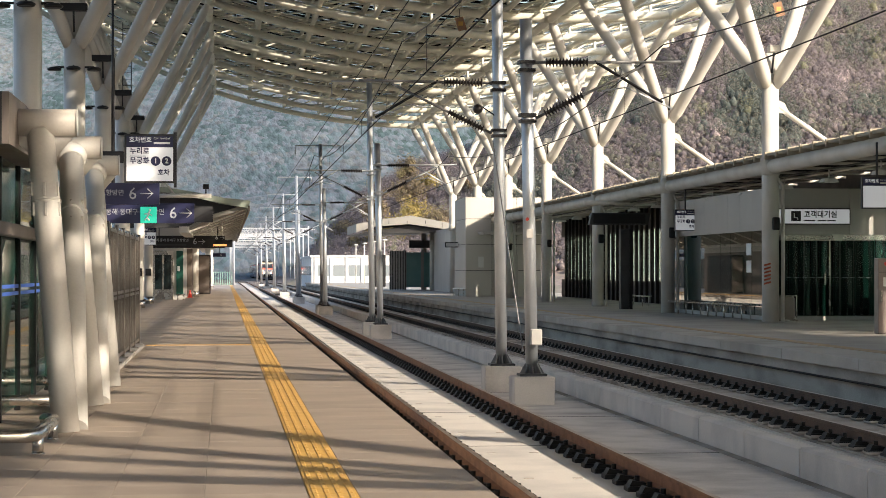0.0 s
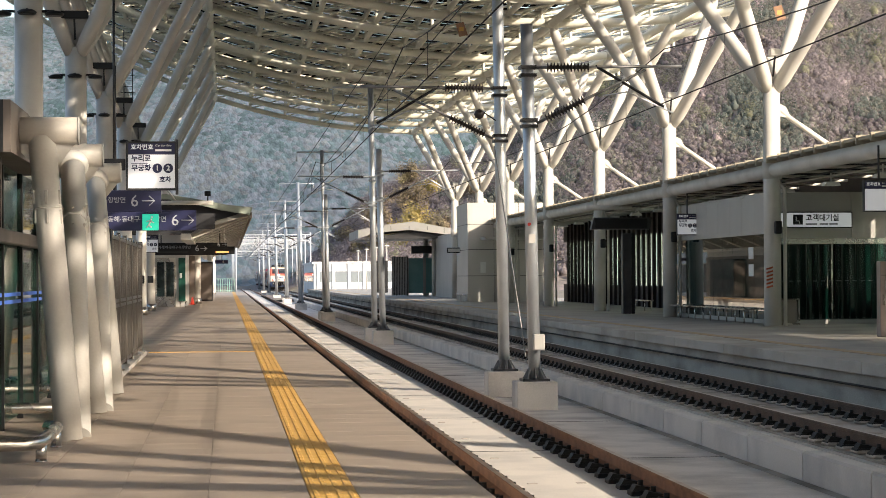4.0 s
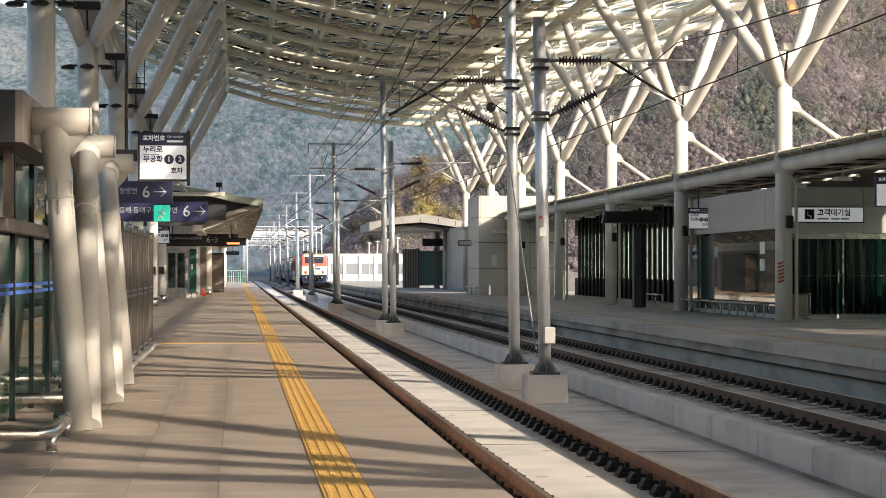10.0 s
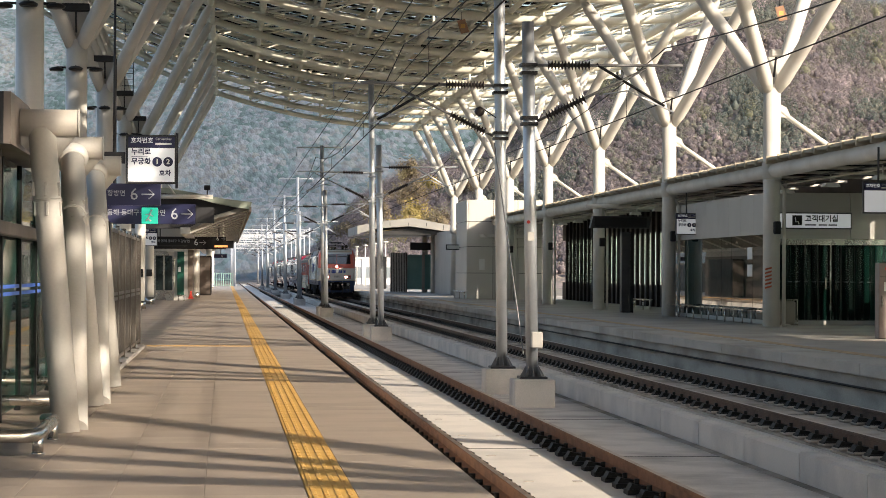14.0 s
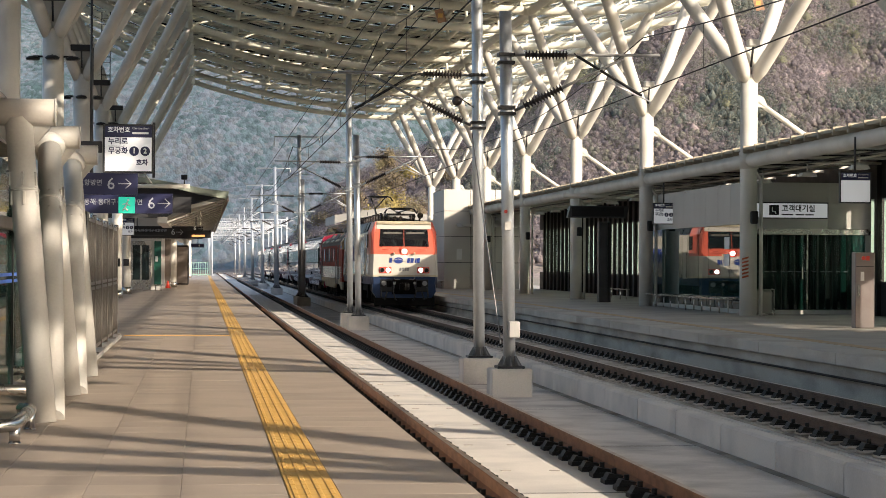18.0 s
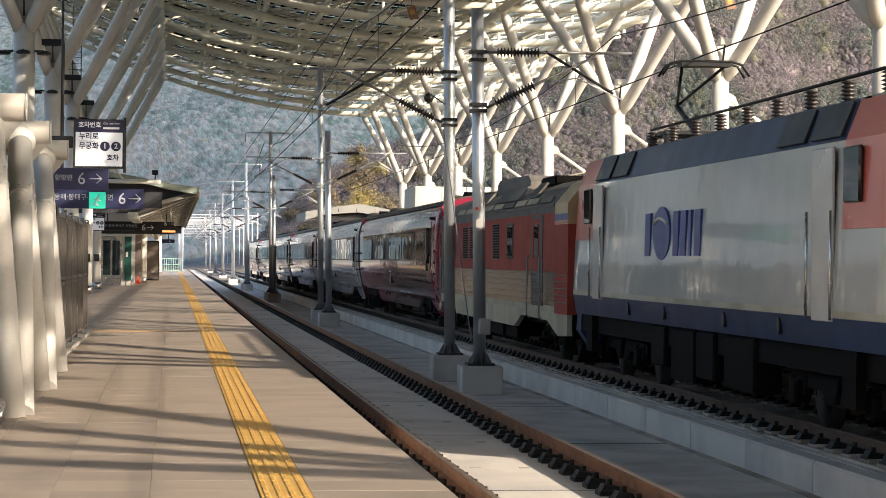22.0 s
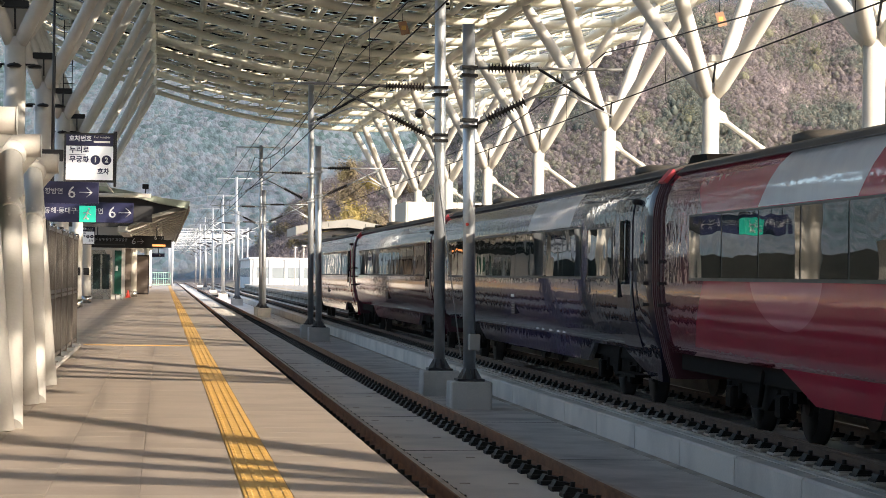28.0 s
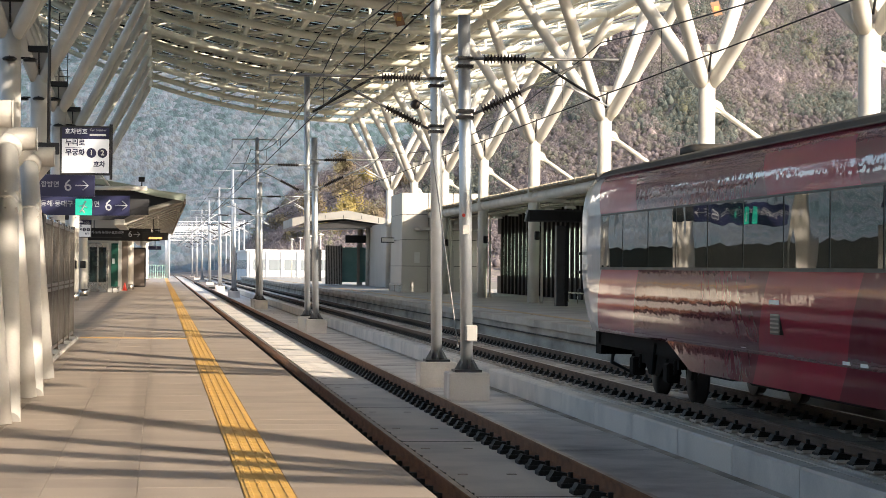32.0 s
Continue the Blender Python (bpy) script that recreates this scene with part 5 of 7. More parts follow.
def woodland(name, cols, cell, depth, soft=(0.22, 0.8), tone=(0.78, 1.22), deep=1.0):
    """Woods seen from far off: rounded crowns as relief, patches of kinds of trees as colour."""
    m = bpy.data.materials.new(name)
    m.use_nodes = True
    n, l = m.node_tree.nodes, m.node_tree.links
    b = n["Principled BSDF"]
    b.inputs["Roughness"].default_value = 0.95
    b.inputs["Specular IOR Level"].default_value = 0.1
    tc = n.new("ShaderNodeTexCoord")
    vo, vo2, big, mid = n.new("ShaderNodeTexVoronoi"), n.new("ShaderNodeTexVoronoi"), n.new("ShaderNodeTexNoise"), n.new("ShaderNodeTexNoise")
    vo.inputs["Scale"].default_value, vo2.inputs["Scale"].default_value = 1 / cell, 2.6 / cell
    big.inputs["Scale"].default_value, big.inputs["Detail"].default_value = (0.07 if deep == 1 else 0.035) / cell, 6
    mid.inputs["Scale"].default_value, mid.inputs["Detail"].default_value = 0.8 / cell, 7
    # deep below 1 stretches the pattern along y, to look round from the camera
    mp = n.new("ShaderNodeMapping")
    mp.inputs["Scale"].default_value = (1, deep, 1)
    l.new(tc.outputs["Object"], mp.inputs[0])
    for t in (vo, vo2, big, mid):
        l.new(mp.outputs[0], t.inputs["Vector"])
    ramp = n.new("ShaderNodeValToRGB")
    cr = ramp.color_ramp
    while len(cr.elements) < len(cols):
        cr.elements.new(0.5)
    for i, (e, c) in enumerate(zip(cr.elements, cols)):
        e.position, e.color = 0.3 + 0.4 * i / (len(cols) - 1), (*c, 1)
    add = n.new("ShaderNodeMath")
    add.operation = "MULTIPLY_ADD"
    sp = n.new("ShaderNodeSeparateColor")
    l.new(vo.outputs["Color"], sp.inputs[0])
    l.new(sp.outputs[0], add.inputs[0])
    add.inputs[1].default_value = soft[0]
    l.new(big.outputs[0], add.inputs[2])
    su = n.new("ShaderNodeMath")
    su.operation = "SUBTRACT"
    l.new(add.outputs[0], su.inputs[0])
    su.inputs[1].default_value = soft[0] / 2
    l.new(su.outputs[0], ramp.inputs[0])
    mr, hs = n.new("ShaderNodeMapRange"), n.new("ShaderNodeHueSaturation")
    mr.inputs[3].default_value, mr.inputs[4].default_value = tone
    mr.inputs[1].default_value, mr.inputs[2].default_value = 0.3, 0.7
    l.new(mid.outputs[0], mr.inputs[0])
    l.new(mr.outputs[0], hs.inputs["Value"])
    l.new(ramp.outputs[0], hs.inputs["Color"])
    l.new(hs.outputs[0], b.inputs["Base Color"])
    h = n.new("ShaderNodeMath")
    h.operation = "MULTIPLY_ADD"
    l.new(vo2.outputs["Distance"], h.inputs[0])
    h.inputs[1].default_value = 0.4
    l.new(vo.outputs["Distance"], h.inputs[2])
    bp = n.new("ShaderNodeBump")
    bp.invert = True
    bp.inputs["Strength"].default_value, bp.inputs["Distance"].default_value = soft[1], depth
    l.new(h.outputs[0], bp.inputs["Height"])
    l.new(bp.outputs[0], b.inputs["Normal"])
    return m


# hillside colours are lightened and evened out to hold a little haze
SOIL = woodland("spring woodland", [(0.149, 0.149, 0.115), (0.176, 0.162, 0.128), (0.209, 0.178, 0.169), (0.23, 0.196, 0.182), (0.203, 0.192, 0.142)], 2.2, 0.5, (0.2, 0.5), (0.85, 1.15))
# bluish base colours carry the haze of distance
FARSOIL = woodland("haze-tinted distant woodland", [(0.052, 0.083, 0.084), (0.074, 0.108, 0.118), (0.1, 0.132, 0.153), (0.132, 0.148, 0.174), (0.122, 0.136, 0.142)], 2.2, 0.6, (0.35, 0.5), (0.62, 1.32), 0.13)
ring("wooded_hill", near_z, 235, 575, 36, 240, "wooded spring hillside round the station", SOIL)
ring("far_mountain", far_z, 600, 1850, 50, 260, "distant wooded mountain with haze in its colour", FARSOIL)


def foliage(name, col, var, rough=0.8, grain=1.1):
    m = bpy.data.materials.new(name)
    m.use_nodes = True
    n, l = m.node_tree.nodes, m.node_tree.links
    b = n["Principled BSDF"]
    g, r = n.new("ShaderNodeNewGeometry"), n.new("ShaderNodeValToRGB")
    cr = r.color_ramp
    cr.elements[0].color = (*[c * (1 - var) for c in col[0]], 1)
    cr.elements[1].color = (*[c * (1 + var) for c in col[-1]], 1)
    if len(col) > 2:
        e = cr.elements.new(0.5)
        e.color = (*col[1], 1)
    pick = n.new("ShaderNodeMath")
    pick.operation = "MULTIPLY_ADD"
    pick.inputs[1].default_value = 0.3
    l.new(g.outputs["Random Per Island"], pick.inputs[0])
    l.new(pick.outputs[0], r.inputs[0])
    tc, no, mr, hs = n.new("ShaderNodeTexCoord"), n.new("ShaderNodeTexNoise"), n.new("ShaderNodeMapRange"), n.new("ShaderNodeHueSaturation")
    no.inputs["Scale"].default_value, no.inputs["Detail"].default_value, no.inputs["Roughness"].default_value = grain, 6, 0.7
    mr.inputs[1].default_value, mr.inputs[2].default_value = 0.3, 0.7
    mr.inputs[3].default_value, mr.inputs[4].default_value = 0.9, 1.1
    vo, sp, m2, mu = n.new("ShaderNodeTexVoronoi"), n.new("ShaderNodeSeparateColor"), n.new("ShaderNodeMapRange"), n.new("ShaderNodeMath")
    vo.inputs["Scale"].default_value = grain * 0.2
    m2.inputs[3].default_value, m2.inputs[4].default_value = 0.86, 1.14
    mu.operation = "MULTIPLY"
    l.new(tc.outputs["Object"], vo.inputs["Vector"])
    l.new(vo.outputs["Color"], sp.inputs[0])
    l.new(sp.outputs[0], m2.inputs[0])
    cell = n.new("ShaderNodeMath")
    cell.operation = "MULTIPLY"
    cell.inputs[1].default_value = 0.7
    l.new(sp.outputs[1], cell.inputs[0])
    l.new(cell.outputs[0], pick.inputs[2])
    l.new(mr.outputs[0], mu.inputs[0])
    l.new(m2.outputs[0], mu.inputs[1])
    l.new(tc.outputs["Object"], no.inputs["Vector"])
    l.new(no.outputs[0], mr.inputs[0])
    l.new(mu.outputs[0], hs.inputs["Value"])
    l.new(r.outputs[0], hs.inputs["Color"])
    l.new(hs.outputs[0], b.inputs["Base Color"])
    bp = n.new("ShaderNodeBump")
    bp.inputs["Strength"].default_value, bp.inputs["Distance"].default_value = 0.3, 0.5 / grain
    l.new(no.outputs[0], bp.inputs["Height"])
    l.new(bp.outputs[0], b.inputs["Normal"])
    b.inputs["Roughness"].default_value = rough
    b.inputs["Specular IOR Level"].default_value = 0.1
    tr, mx = n.new("ShaderNodeBsdfTranslucent"), n.new("ShaderNodeMixShader")
    mx.inputs[0].default_value = 0.45
    l.new(hs.outputs[0], tr.inputs["Color"])
    l.new(b.outputs[0], mx.inputs[1])
    l.new(tr.outputs[0], mx.inputs[2])
    l.new(mx.outputs[0], n["Material Output"].inputs["Surface"])
    return m


def clumps(rng, at, height, width, count, size, tall=1.0, base=0.25, side=0.6, rise=0.45, jitter=0.4):
    """Leaf clumps of many trees at once: small bent quads scattered through uneven crowns."""
    n = len(at)
    h = height * rng.uniform(0.65, 1.25, n)
    w = width * rng.uniform(0.7, 1.3, n)
    k = count
    d = rng.normal(size=(n, k, 3))
    d /= np.linalg.norm(d, axis=2, keepdims=True)
    rad = rng.uniform(0.35, 1.0, (n, k, 1)) ** 0.6
    lob = 1 + 0.35 * np.sin(3 * np.arctan2(d[..., 1:2], d[..., 0:1]) + rng.uniform(0, 6, (n, 1, 1)) + 2 * d[..., 2:3])
    c = d * rad * lob
    c[..., :2] *= w[:, None, None] / 2
    c[..., 2] = c[..., 2] * h[:, None] * (1 - base) / 2 + h[:, None] * (base + (1 - base) / 2)
    c += at[:, None, :]
    a, b = rng.normal(size=(n, k, 3)), rng.normal(size=(n, k, 3))
    a[..., 2] *= tall
    a /= np.linalg.norm(a, axis=2, keepdims=True)
    out = d * side + np.array([0.0, 0.0, rise]) + jitter * rng.normal(size=(n, k, 3))
    out /= np.linalg.norm(out, axis=2, keepdims=True)
    a -= out * (a * out).sum(2, keepdims=True)
    a /= np.linalg.norm(a, axis=2, keepdims=True)
    b = np.cross(out, a)
    b /= np.linalg.norm(b, axis=2, keepdims=True)
    s = size * rng.uniform(0.6, 1.4, (n, k, 1))
    a, b = a * s * (tall if tall > 1 else 1), b * s / (tall if tall > 1 else 1)
    nrm = np.cross(a, b) * (0.4 / np.maximum(s, 1e-3))
    quad = np.stack([c - a, c - b * 0.8 + nrm * 0.5, c + a, c + b * 0.9 + nrm * 0.5], 2)
    return quad.reshape(-1, 3)


def leaf_mesh(name, v, material, label, category):
    me = bpy.data.meshes.new(name)
    nq = len(v) // 4
    me.vertices.add(len(v))
    me.vertices.foreach_set("co", v.astype(np.float32).ravel())
    me.loops.add(len(v))
    me.loops.foreach_set("vertex_index", np.arange(len(v), dtype=np.int32))
    me.polygons.add(nq)
    me.polygons.foreach_set("loop_start", np.arange(0, len(v), 4, dtype=np.int32))
    me.update(calc_edges=True)
    me.materials.append(material)
    return tagged(new(name, me), label, category, kind="stuff")


def scatter(rng, f, n, u0, u1, r0, r1):
    u, r = rng.uniform(u0, u1, n), np.sqrt(rng.uniform(r0 * r0, r1 * r1, n))
    y = r / np.sqrt(1 + u * u)
    x = u * y
    return np.array([(a, b, f(a, b) - 0.2) for a, b in zip(x, y)])


def crowns(rng, at, width, flat, seg=7):
    """Lumpy rounded crowns of many trees at once, each a small closed-top dome of three uneven rings."""
    n = len(at)
    w = width * rng.uniform(0.6, 1.3, n)
    levels = ((0.0, 0.62), (0.45, 1.0), (0.8, 0.62), (1.0, 0.12))
    a = np.arange(seg) * 2 * np.pi / seg + rng.uniform(0, 6, (n, 1))
    v = []
    for z, r in levels:
        k = r * rng.uniform(0.75, 1.25, (n, seg))
        v.append(np.stack([at[:, 0:1] + np.cos(a) * k * w[:, None] / 2, at[:, 1:2] + np.sin(a) * k * w[:, None] / 2, at[:, 2:3] + (z + rng.uniform(-0.08, 0.08, (n, seg))) * (w * flat)[:, None]], 2))
    v = np.concatenate(v, 1)
    base = (np.arange(n) * seg * 4)[:, None]
    q = np.concatenate([np.stack([l * seg + np.arange(seg), l * seg + (np.arange(seg) + 1) % seg, (l + 1) * seg + (np.arange(seg) + 1) % seg, (l + 1) * seg + np.arange(seg)], 1) for l in range(3)])
    f = (base[:, :, None] + q[None]).reshape(-1)
    return v.reshape(-1, 3), f


def crown_mesh(name, v, f, material, label, category):
    me = bpy.data.meshes.new(name)
    me.vertices.add(len(v))
    me.vertices.foreach_set("co", v.astype(np.float32).ravel())
    me.loops.add(len(f))
    me.loops.foreach_set("vertex_index", f.astype(np.int32))
    me.polygons.add(len(f) // 4)
    me.polygons.foreach_set("loop_start", np.arange(0, len(f), 4, dtype=np.int32))
    me.polygons.foreach_set("use_smooth", np.ones(len(f) // 4, dtype=bool))
    me.update(calc_edges=True)
    me.materials.append(material)
    return tagged(new(name, me), label, category, kind="stuff")


def woods():
    rng = np.random.default_rng(4)
    # tree colours, pines too, are paler and greyer than life, for haze
    kinds = (
        ("bare_trees", [(0.249, 0.215, 0.224), (0.273, 0.235, 0.238), (0.302, 0.262, 0.258)], 17000, 3.4, 2.4, 22, 0.11, 2.2, 0.8, "grey-brown bare spring trees on the hillside"),
        ("olive_trees", [(0.209, 0.209, 0.174), (0.232, 0.229, 0.186), (0.261, 0.252, 0.203)], 10000, 3.2, 2.5, 24, 0.12, 1.2, 0.85, "olive green budding trees on the hillside"),
        ("dark_pines", [(0.145, 0.165, 0.151), (0.162, 0.182, 0.162), (0.183, 0.202, 0.174)], 9500, 3.6, 2.5, 26, 0.12, 1.0, 1.1, "dark green pines on the hillside"),
        ("yellow_green_trees", [(0.25, 0.255, 0.165), (0.275, 0.275, 0.18), (0.3, 0.292, 0.2)], 75, 4.6, 4.0, 260, 0.12, 1.0, 0.9, "fresh yellow-green trees on the hillside"),
        ("blossom_trees", [(0.446, 0.365, 0.371), (0.486, 0.405, 0.405), (0.419, 0.324, 0.338)], 45, 4.4, 3.4, 200, 0.12, 1.0, 0.9, "pale pink blossoming trees on the hillside"),
    )
    for name, col, n, h, w, k, s, tall, flat, label in kinds:
        at = scatter(rng, near_z, n, 0.035, 0.34, 350, 545)
        keep = at[:, 2] > 0.6
        patch = np.array([noise.noise(Vector((p[0] / 15, p[1] / 26, 11))) for p in at])
        if name == "dark_pines":
            keep &= (patch > 0.12) & (at[:, 0] > 0.095 * at[:, 1])
        elif name == "olive_trees":
            keep &= (patch > -0.15) & (at[:, 0] > 0.1 * at[:, 1])
        elif name == "bare_trees":
            keep &= patch < 0.3
        at = at[keep]
        m = foliage(name, col, 0.1)
        leaf_mesh(name, clumps(rng, at, h, w, k, s, tall), m, label, "trees")
        core = at.copy()
        core[:, 2] += h * 0.15
        crown_mesh(name + "_crowns", *crowns(rng, core, w * 0.52, flat, 6), m, label, "trees")
    # low scrub
    at = scatter(rng, near_z, 4200, 0.03, 0.34, 241, 520)
    at = at[at[:, 2] > 0.3]
    sm = foliage("scrub", [(0.221, 0.176, 0.15), (0.273, 0.234, 0.189), (0.273, 0.254, 0.169)], 0.1)
    leaf_mesh("hill_scrub", clumps(rng, at, 2.0, 3.0, 24, 0.17, 1.3, 0.0), sm, "brown scrub on the hillside", "scrub")
    crown_mesh("scrub_mounds", *crowns(rng, at, 2.0, 0.3), sm, "brown scrub on the hillside", "scrub")


woods()


def single_tree(x, y, h, w, col, name, label, seed):
    """A tree near the line: tapered trunk, limbs and a crown of many small leaves."""
    rng = np.random.default_rng(seed)
    t = thing(name, label, "tree", "trees beside the line")
    z = max(-0.8, near_z(x, y)) - 0.1
    part("trunk", T([(x, y, z), (x + 0.1, y, z + h * 0.3), (x + 0.2, y + 0.1, z + h * 0.6), (x + 0.15, y, z + h * 0.85)], [0.2, 0.16, 0.1, 0.03], 8), BARK, t)
    tips = []
    for i in range(9):
        a = i * 2.4
        p = Vector((x + 0.12, y, z + h * (0.28 + 0.05 * i)))
        q = p + Vector((math.cos(a) * w * 0.42, math.sin(a) * w * 0.42, h * 0.22))
        part("limb", T([p, (p + q) / 2 + Vector((0, 0, 0.2)), q], [0.08, 0.05, 0.02], 6), BARK, t)
    v = clumps(rng, np.array([[x, y, z]]), h, w, 1800, 0.2, 1.3, 0.18)
    me = leaf_mesh("crown", v, foliage(name + " leaves", col, 0.15), label, "")
    me.parent = t


BARK = mat("rough grey bark", (0.12, 0.095, 0.075), 0.9, 0, 0.25, 3, 20, 0.5)
# some of these are added, in lit colours, to brighten the hill's dark flank
for i, (x, y, h, w, c) in enumerate(((30.5, 398, 6.8, 6.4, 0), (33.8, 404, 6.2, 5.6, 0), (27.0, 402, 5.0, 5.4, 1), (37.0, 392, 5.6, 5.4, 1), (40.5, 384, 6.0, 5.5, 2), (23.5, 406, 4.2, 5.2, 1), (44.5, 376, 5.4, 5.0, 1), (28.5, 428, 5.6, 5.6, 1), (35.0, 430, 5.4, 5.4, 1), (32.0, 452, 5.6, 6.0, 1), (40.0, 440, 5.2, 5.2, 0), (38.0, 470, 5.8, 6.0, 1), (24.0, 440, 4.6, 5.6, 1), (46.0, 420, 5.0, 5.0, 1))):
    col = ([(0.34, 0.27, 0.09), (0.42, 0.34, 0.13), (0.48, 0.39, 0.17)], [(0.22, 0.17, 0.12), (0.27, 0.22, 0.15), (0.28, 0.24, 0.13)], [(0.4, 0.3, 0.31), (0.48, 0.38, 0.38), (0.44, 0.32, 0.33)])[c]
    single_tree(x, y, h, w, col, ("willow_tree", "budding_tree", "blossom_tree")[c], ("yellow-green budding tree beside the line", "brown budding tree beside the line", "pale blossoming tree beside the line")[c], 20 + i)


# ---- the train ----
def gloss(name, bands, slant=0.0, spot=None, top=None):
    """Glossy vehicle paint in bands along the car; bands: (metres from the front, colour); top: a patch above the windows."""
    m = bpy.data.materials.new(name)
    m.use_nodes = True
    n, l = m.node_tree.nodes, m.node_tree.links
    b = n["Principled BSDF"]
    tc, sep = n.new("ShaderNodeTexCoord"), n.new("ShaderNodeSeparateXYZ")
    l.new(tc.outputs["Object"], sep.inputs[0])

    def calc(op, a, c=None, d=None):
        k = n.new("ShaderNodeMath")
        k.operation = op
        for i, v in enumerate((a, c, d)):
            if v is None:
                continue
            if isinstance(v, (int, float)):
                k.inputs[i].default_value = v
            else:
                l.new(v, k.inputs[i])
        return k.outputs[0]

    fold = calc("ABSOLUTE", calc("SUBTRACT", sep.outputs["Z"], 1.75))
    v = calc("DIVIDE", calc("MULTIPLY_ADD", fold, slant, sep.outputs["Y"]), 26.0)
    ramp = n.new("ShaderNodeValToRGB")
    cr = ramp.color_ramp
    cr.interpolation = "CONSTANT"
    cr.elements.remove(cr.elements[1])
    cr.elements[0].position, cr.elements[0].color = 0, (*bands[0][1], 1)
    for y, c in bands[1:]:
        cr.elements.new(y / 26.0).color = (*c, 1)
    l.new(v, ramp.inputs[0])
    col = ramp.outputs[0]
    if spot:
        sy, sz, r, c = spot
        d = calc("SQRT", calc("ADD", calc("POWER", calc("SUBTRACT", sep.outputs["Y"], sy), 2.0), calc("POWER", calc("MULTIPLY", calc("SUBTRACT", sep.outputs["Z"], sz), 2.2), 2.0)))
        mx = n.new("ShaderNodeMix")
        mx.data_type = "RGBA"
        l.new(calc("LESS_THAN", d, r), mx.inputs["Factor"])
        l.new(col, mx.inputs["A"])
        mx.inputs["B"].default_value = (*c, 1)
        col = mx.outputs["Result"]
    if top:
        y0, y1, c = top
        ty = calc("MULTIPLY_ADD", sep.outputs["Z"], 1.1, calc("SUBTRACT", sep.outputs["Y"], 2.4))
        f = calc("MULTIPLY", calc("MULTIPLY", calc("GREATER_THAN", ty, y0), calc("LESS_THAN", ty, y1)), calc("GREATER_THAN", sep.outputs["Z"], 2.24))
        mx = n.new("ShaderNodeMix")
        mx.data_type = "RGBA"
        l.new(f, mx.inputs["Factor"])
        l.new(col, mx.inputs["A"])
        mx.inputs["B"].default_value = (*c, 1)
        col = mx.outputs["Result"]
    dirt = n.new("ShaderNodeTexNoise")
    dirt.inputs["Scale"].default_value, dirt.inputs["Detail"].default_value = 1.6, 5
    l.new(tc.outputs["Object"], dirt.inputs["Vector"])
    mr = n.new("ShaderNodeMapRange")
    mr.inputs[3].default_value, mr.inputs[4].default_value = 0.82, 1.1
    l.new(dirt.outputs[0], mr.inputs[0])
    hs = n.new("ShaderNodeHueSaturation")
    l.new(mr.outputs[0], hs.inputs["Value"])
    l.new(col, hs.inputs["Color"])
    l.new(hs.outputs[0], b.inputs["Base Color"])
    b.inputs["Roughness"].default_value = 0.45
    b.inputs["Coat Weight"].default_value, b.inputs["Coat Roughness"].default_value, b.inputs["Coat IOR"].default_value = 1.0, 0.02, 1.42
    b.inputs["Specular IOR Level"].default_value = 0.05
    wave = n.new("ShaderNodeTexNoise")
    wave.inputs["Scale"].default_value, wave.inputs["Detail"].default_value = 3.6, 2.0
    l.new(tc.outputs["Object"], wave.inputs["Vector"])
    bp = n.new("ShaderNodeBump")
    bp.inputs["Strength"].default_value, bp.inputs["Distance"].default_value = 0.3, 0.012
    l.new(wave.outputs[0], bp.inputs["Height"])
    l.new(bp.outputs[0], b.inputs["Coat Normal"])
    l.new(bp.outputs[0], b.inputs["Normal"])
    return m


LOCO_RED = mat("coral red loco paint", (0.58, 0.115, 0.07), 0.3, 0, 0.04, 1.5, 30, 0.02, (0.45, 0.09, 0.06), 0.4, coat=0.4)
LOCO_WHITE = mat("off-white loco paint", (0.5, 0.475, 0.425), 0.3, 0, 0.06, 1.2, 30, 0.02, (0.36, 0.33, 0.28), 0.6, (1, 0.4, 1), coat=0.5)
LOCO_SIDE = gloss("off-white loco side", [(0, (0.5, 0.475, 0.42))])
LOCO_BLUE = mat("dark blue loco paint", (0.014, 0.032, 0.085), 0.4, 0, 0.08, 1.5, 30, 0.02, (0.035, 0.04, 0.055), 0.5, coat=0.12)
LOGO_BLUE = mat("bright blue lettering paint", (0.02, 0.045, 0.22), 0.35, 0, 0.04, 2, 30, 0)
# near-black holds grime plus the shade beneath the train; wheels darkened likewise
UNDER = mat("underframe grime with shade in its black", (0.004, 0.0036, 0.0033), 0.75, 0.1, 0.3, 3, 40, 0.3, (0.016, 0.013, 0.011), 0.6)
WHEEL = mat("dark wheel steel", (0.022, 0.018, 0.016), 0.5, 0.6, 0.2, 3, 40, 0.1)
ROOFDIRT = mat("grimy coach roof", (0.06, 0.056, 0.05), 0.6, 0.1, 0.2, 1.2, 30, 0.2, (0.11, 0.095, 0.08), 0.6)
def wavy_glass(name, col):
    """Dark tinted glass whose panes are slightly out of true, so that reflections ripple."""
    m = glass(name, col, 0.015, 0.97)
    n, l = m.node_tree.nodes, m.node_tree.links
    b = n["Principled BSDF"]
    b.inputs["Specular IOR Level"].default_value = 0.55
    tc, wave, bp = n.new("ShaderNodeTexCoord"), n.new("ShaderNodeTexNoise"), n.new("ShaderNodeBump")
    wave.inputs["Scale"].default_value, wave.inputs["Detail"].default_value = 1.3, 1.0
    bp.inputs["Strength"].default_value, bp.inputs["Distance"].default_value = 0.6, 0.006
    l.new(tc.outputs["Object"], wave.inputs["Vector"])
    l.new(wave.outputs[0], bp.inputs["Height"])
    l.new(bp.outputs[0], b.inputs["Normal"])
    return m


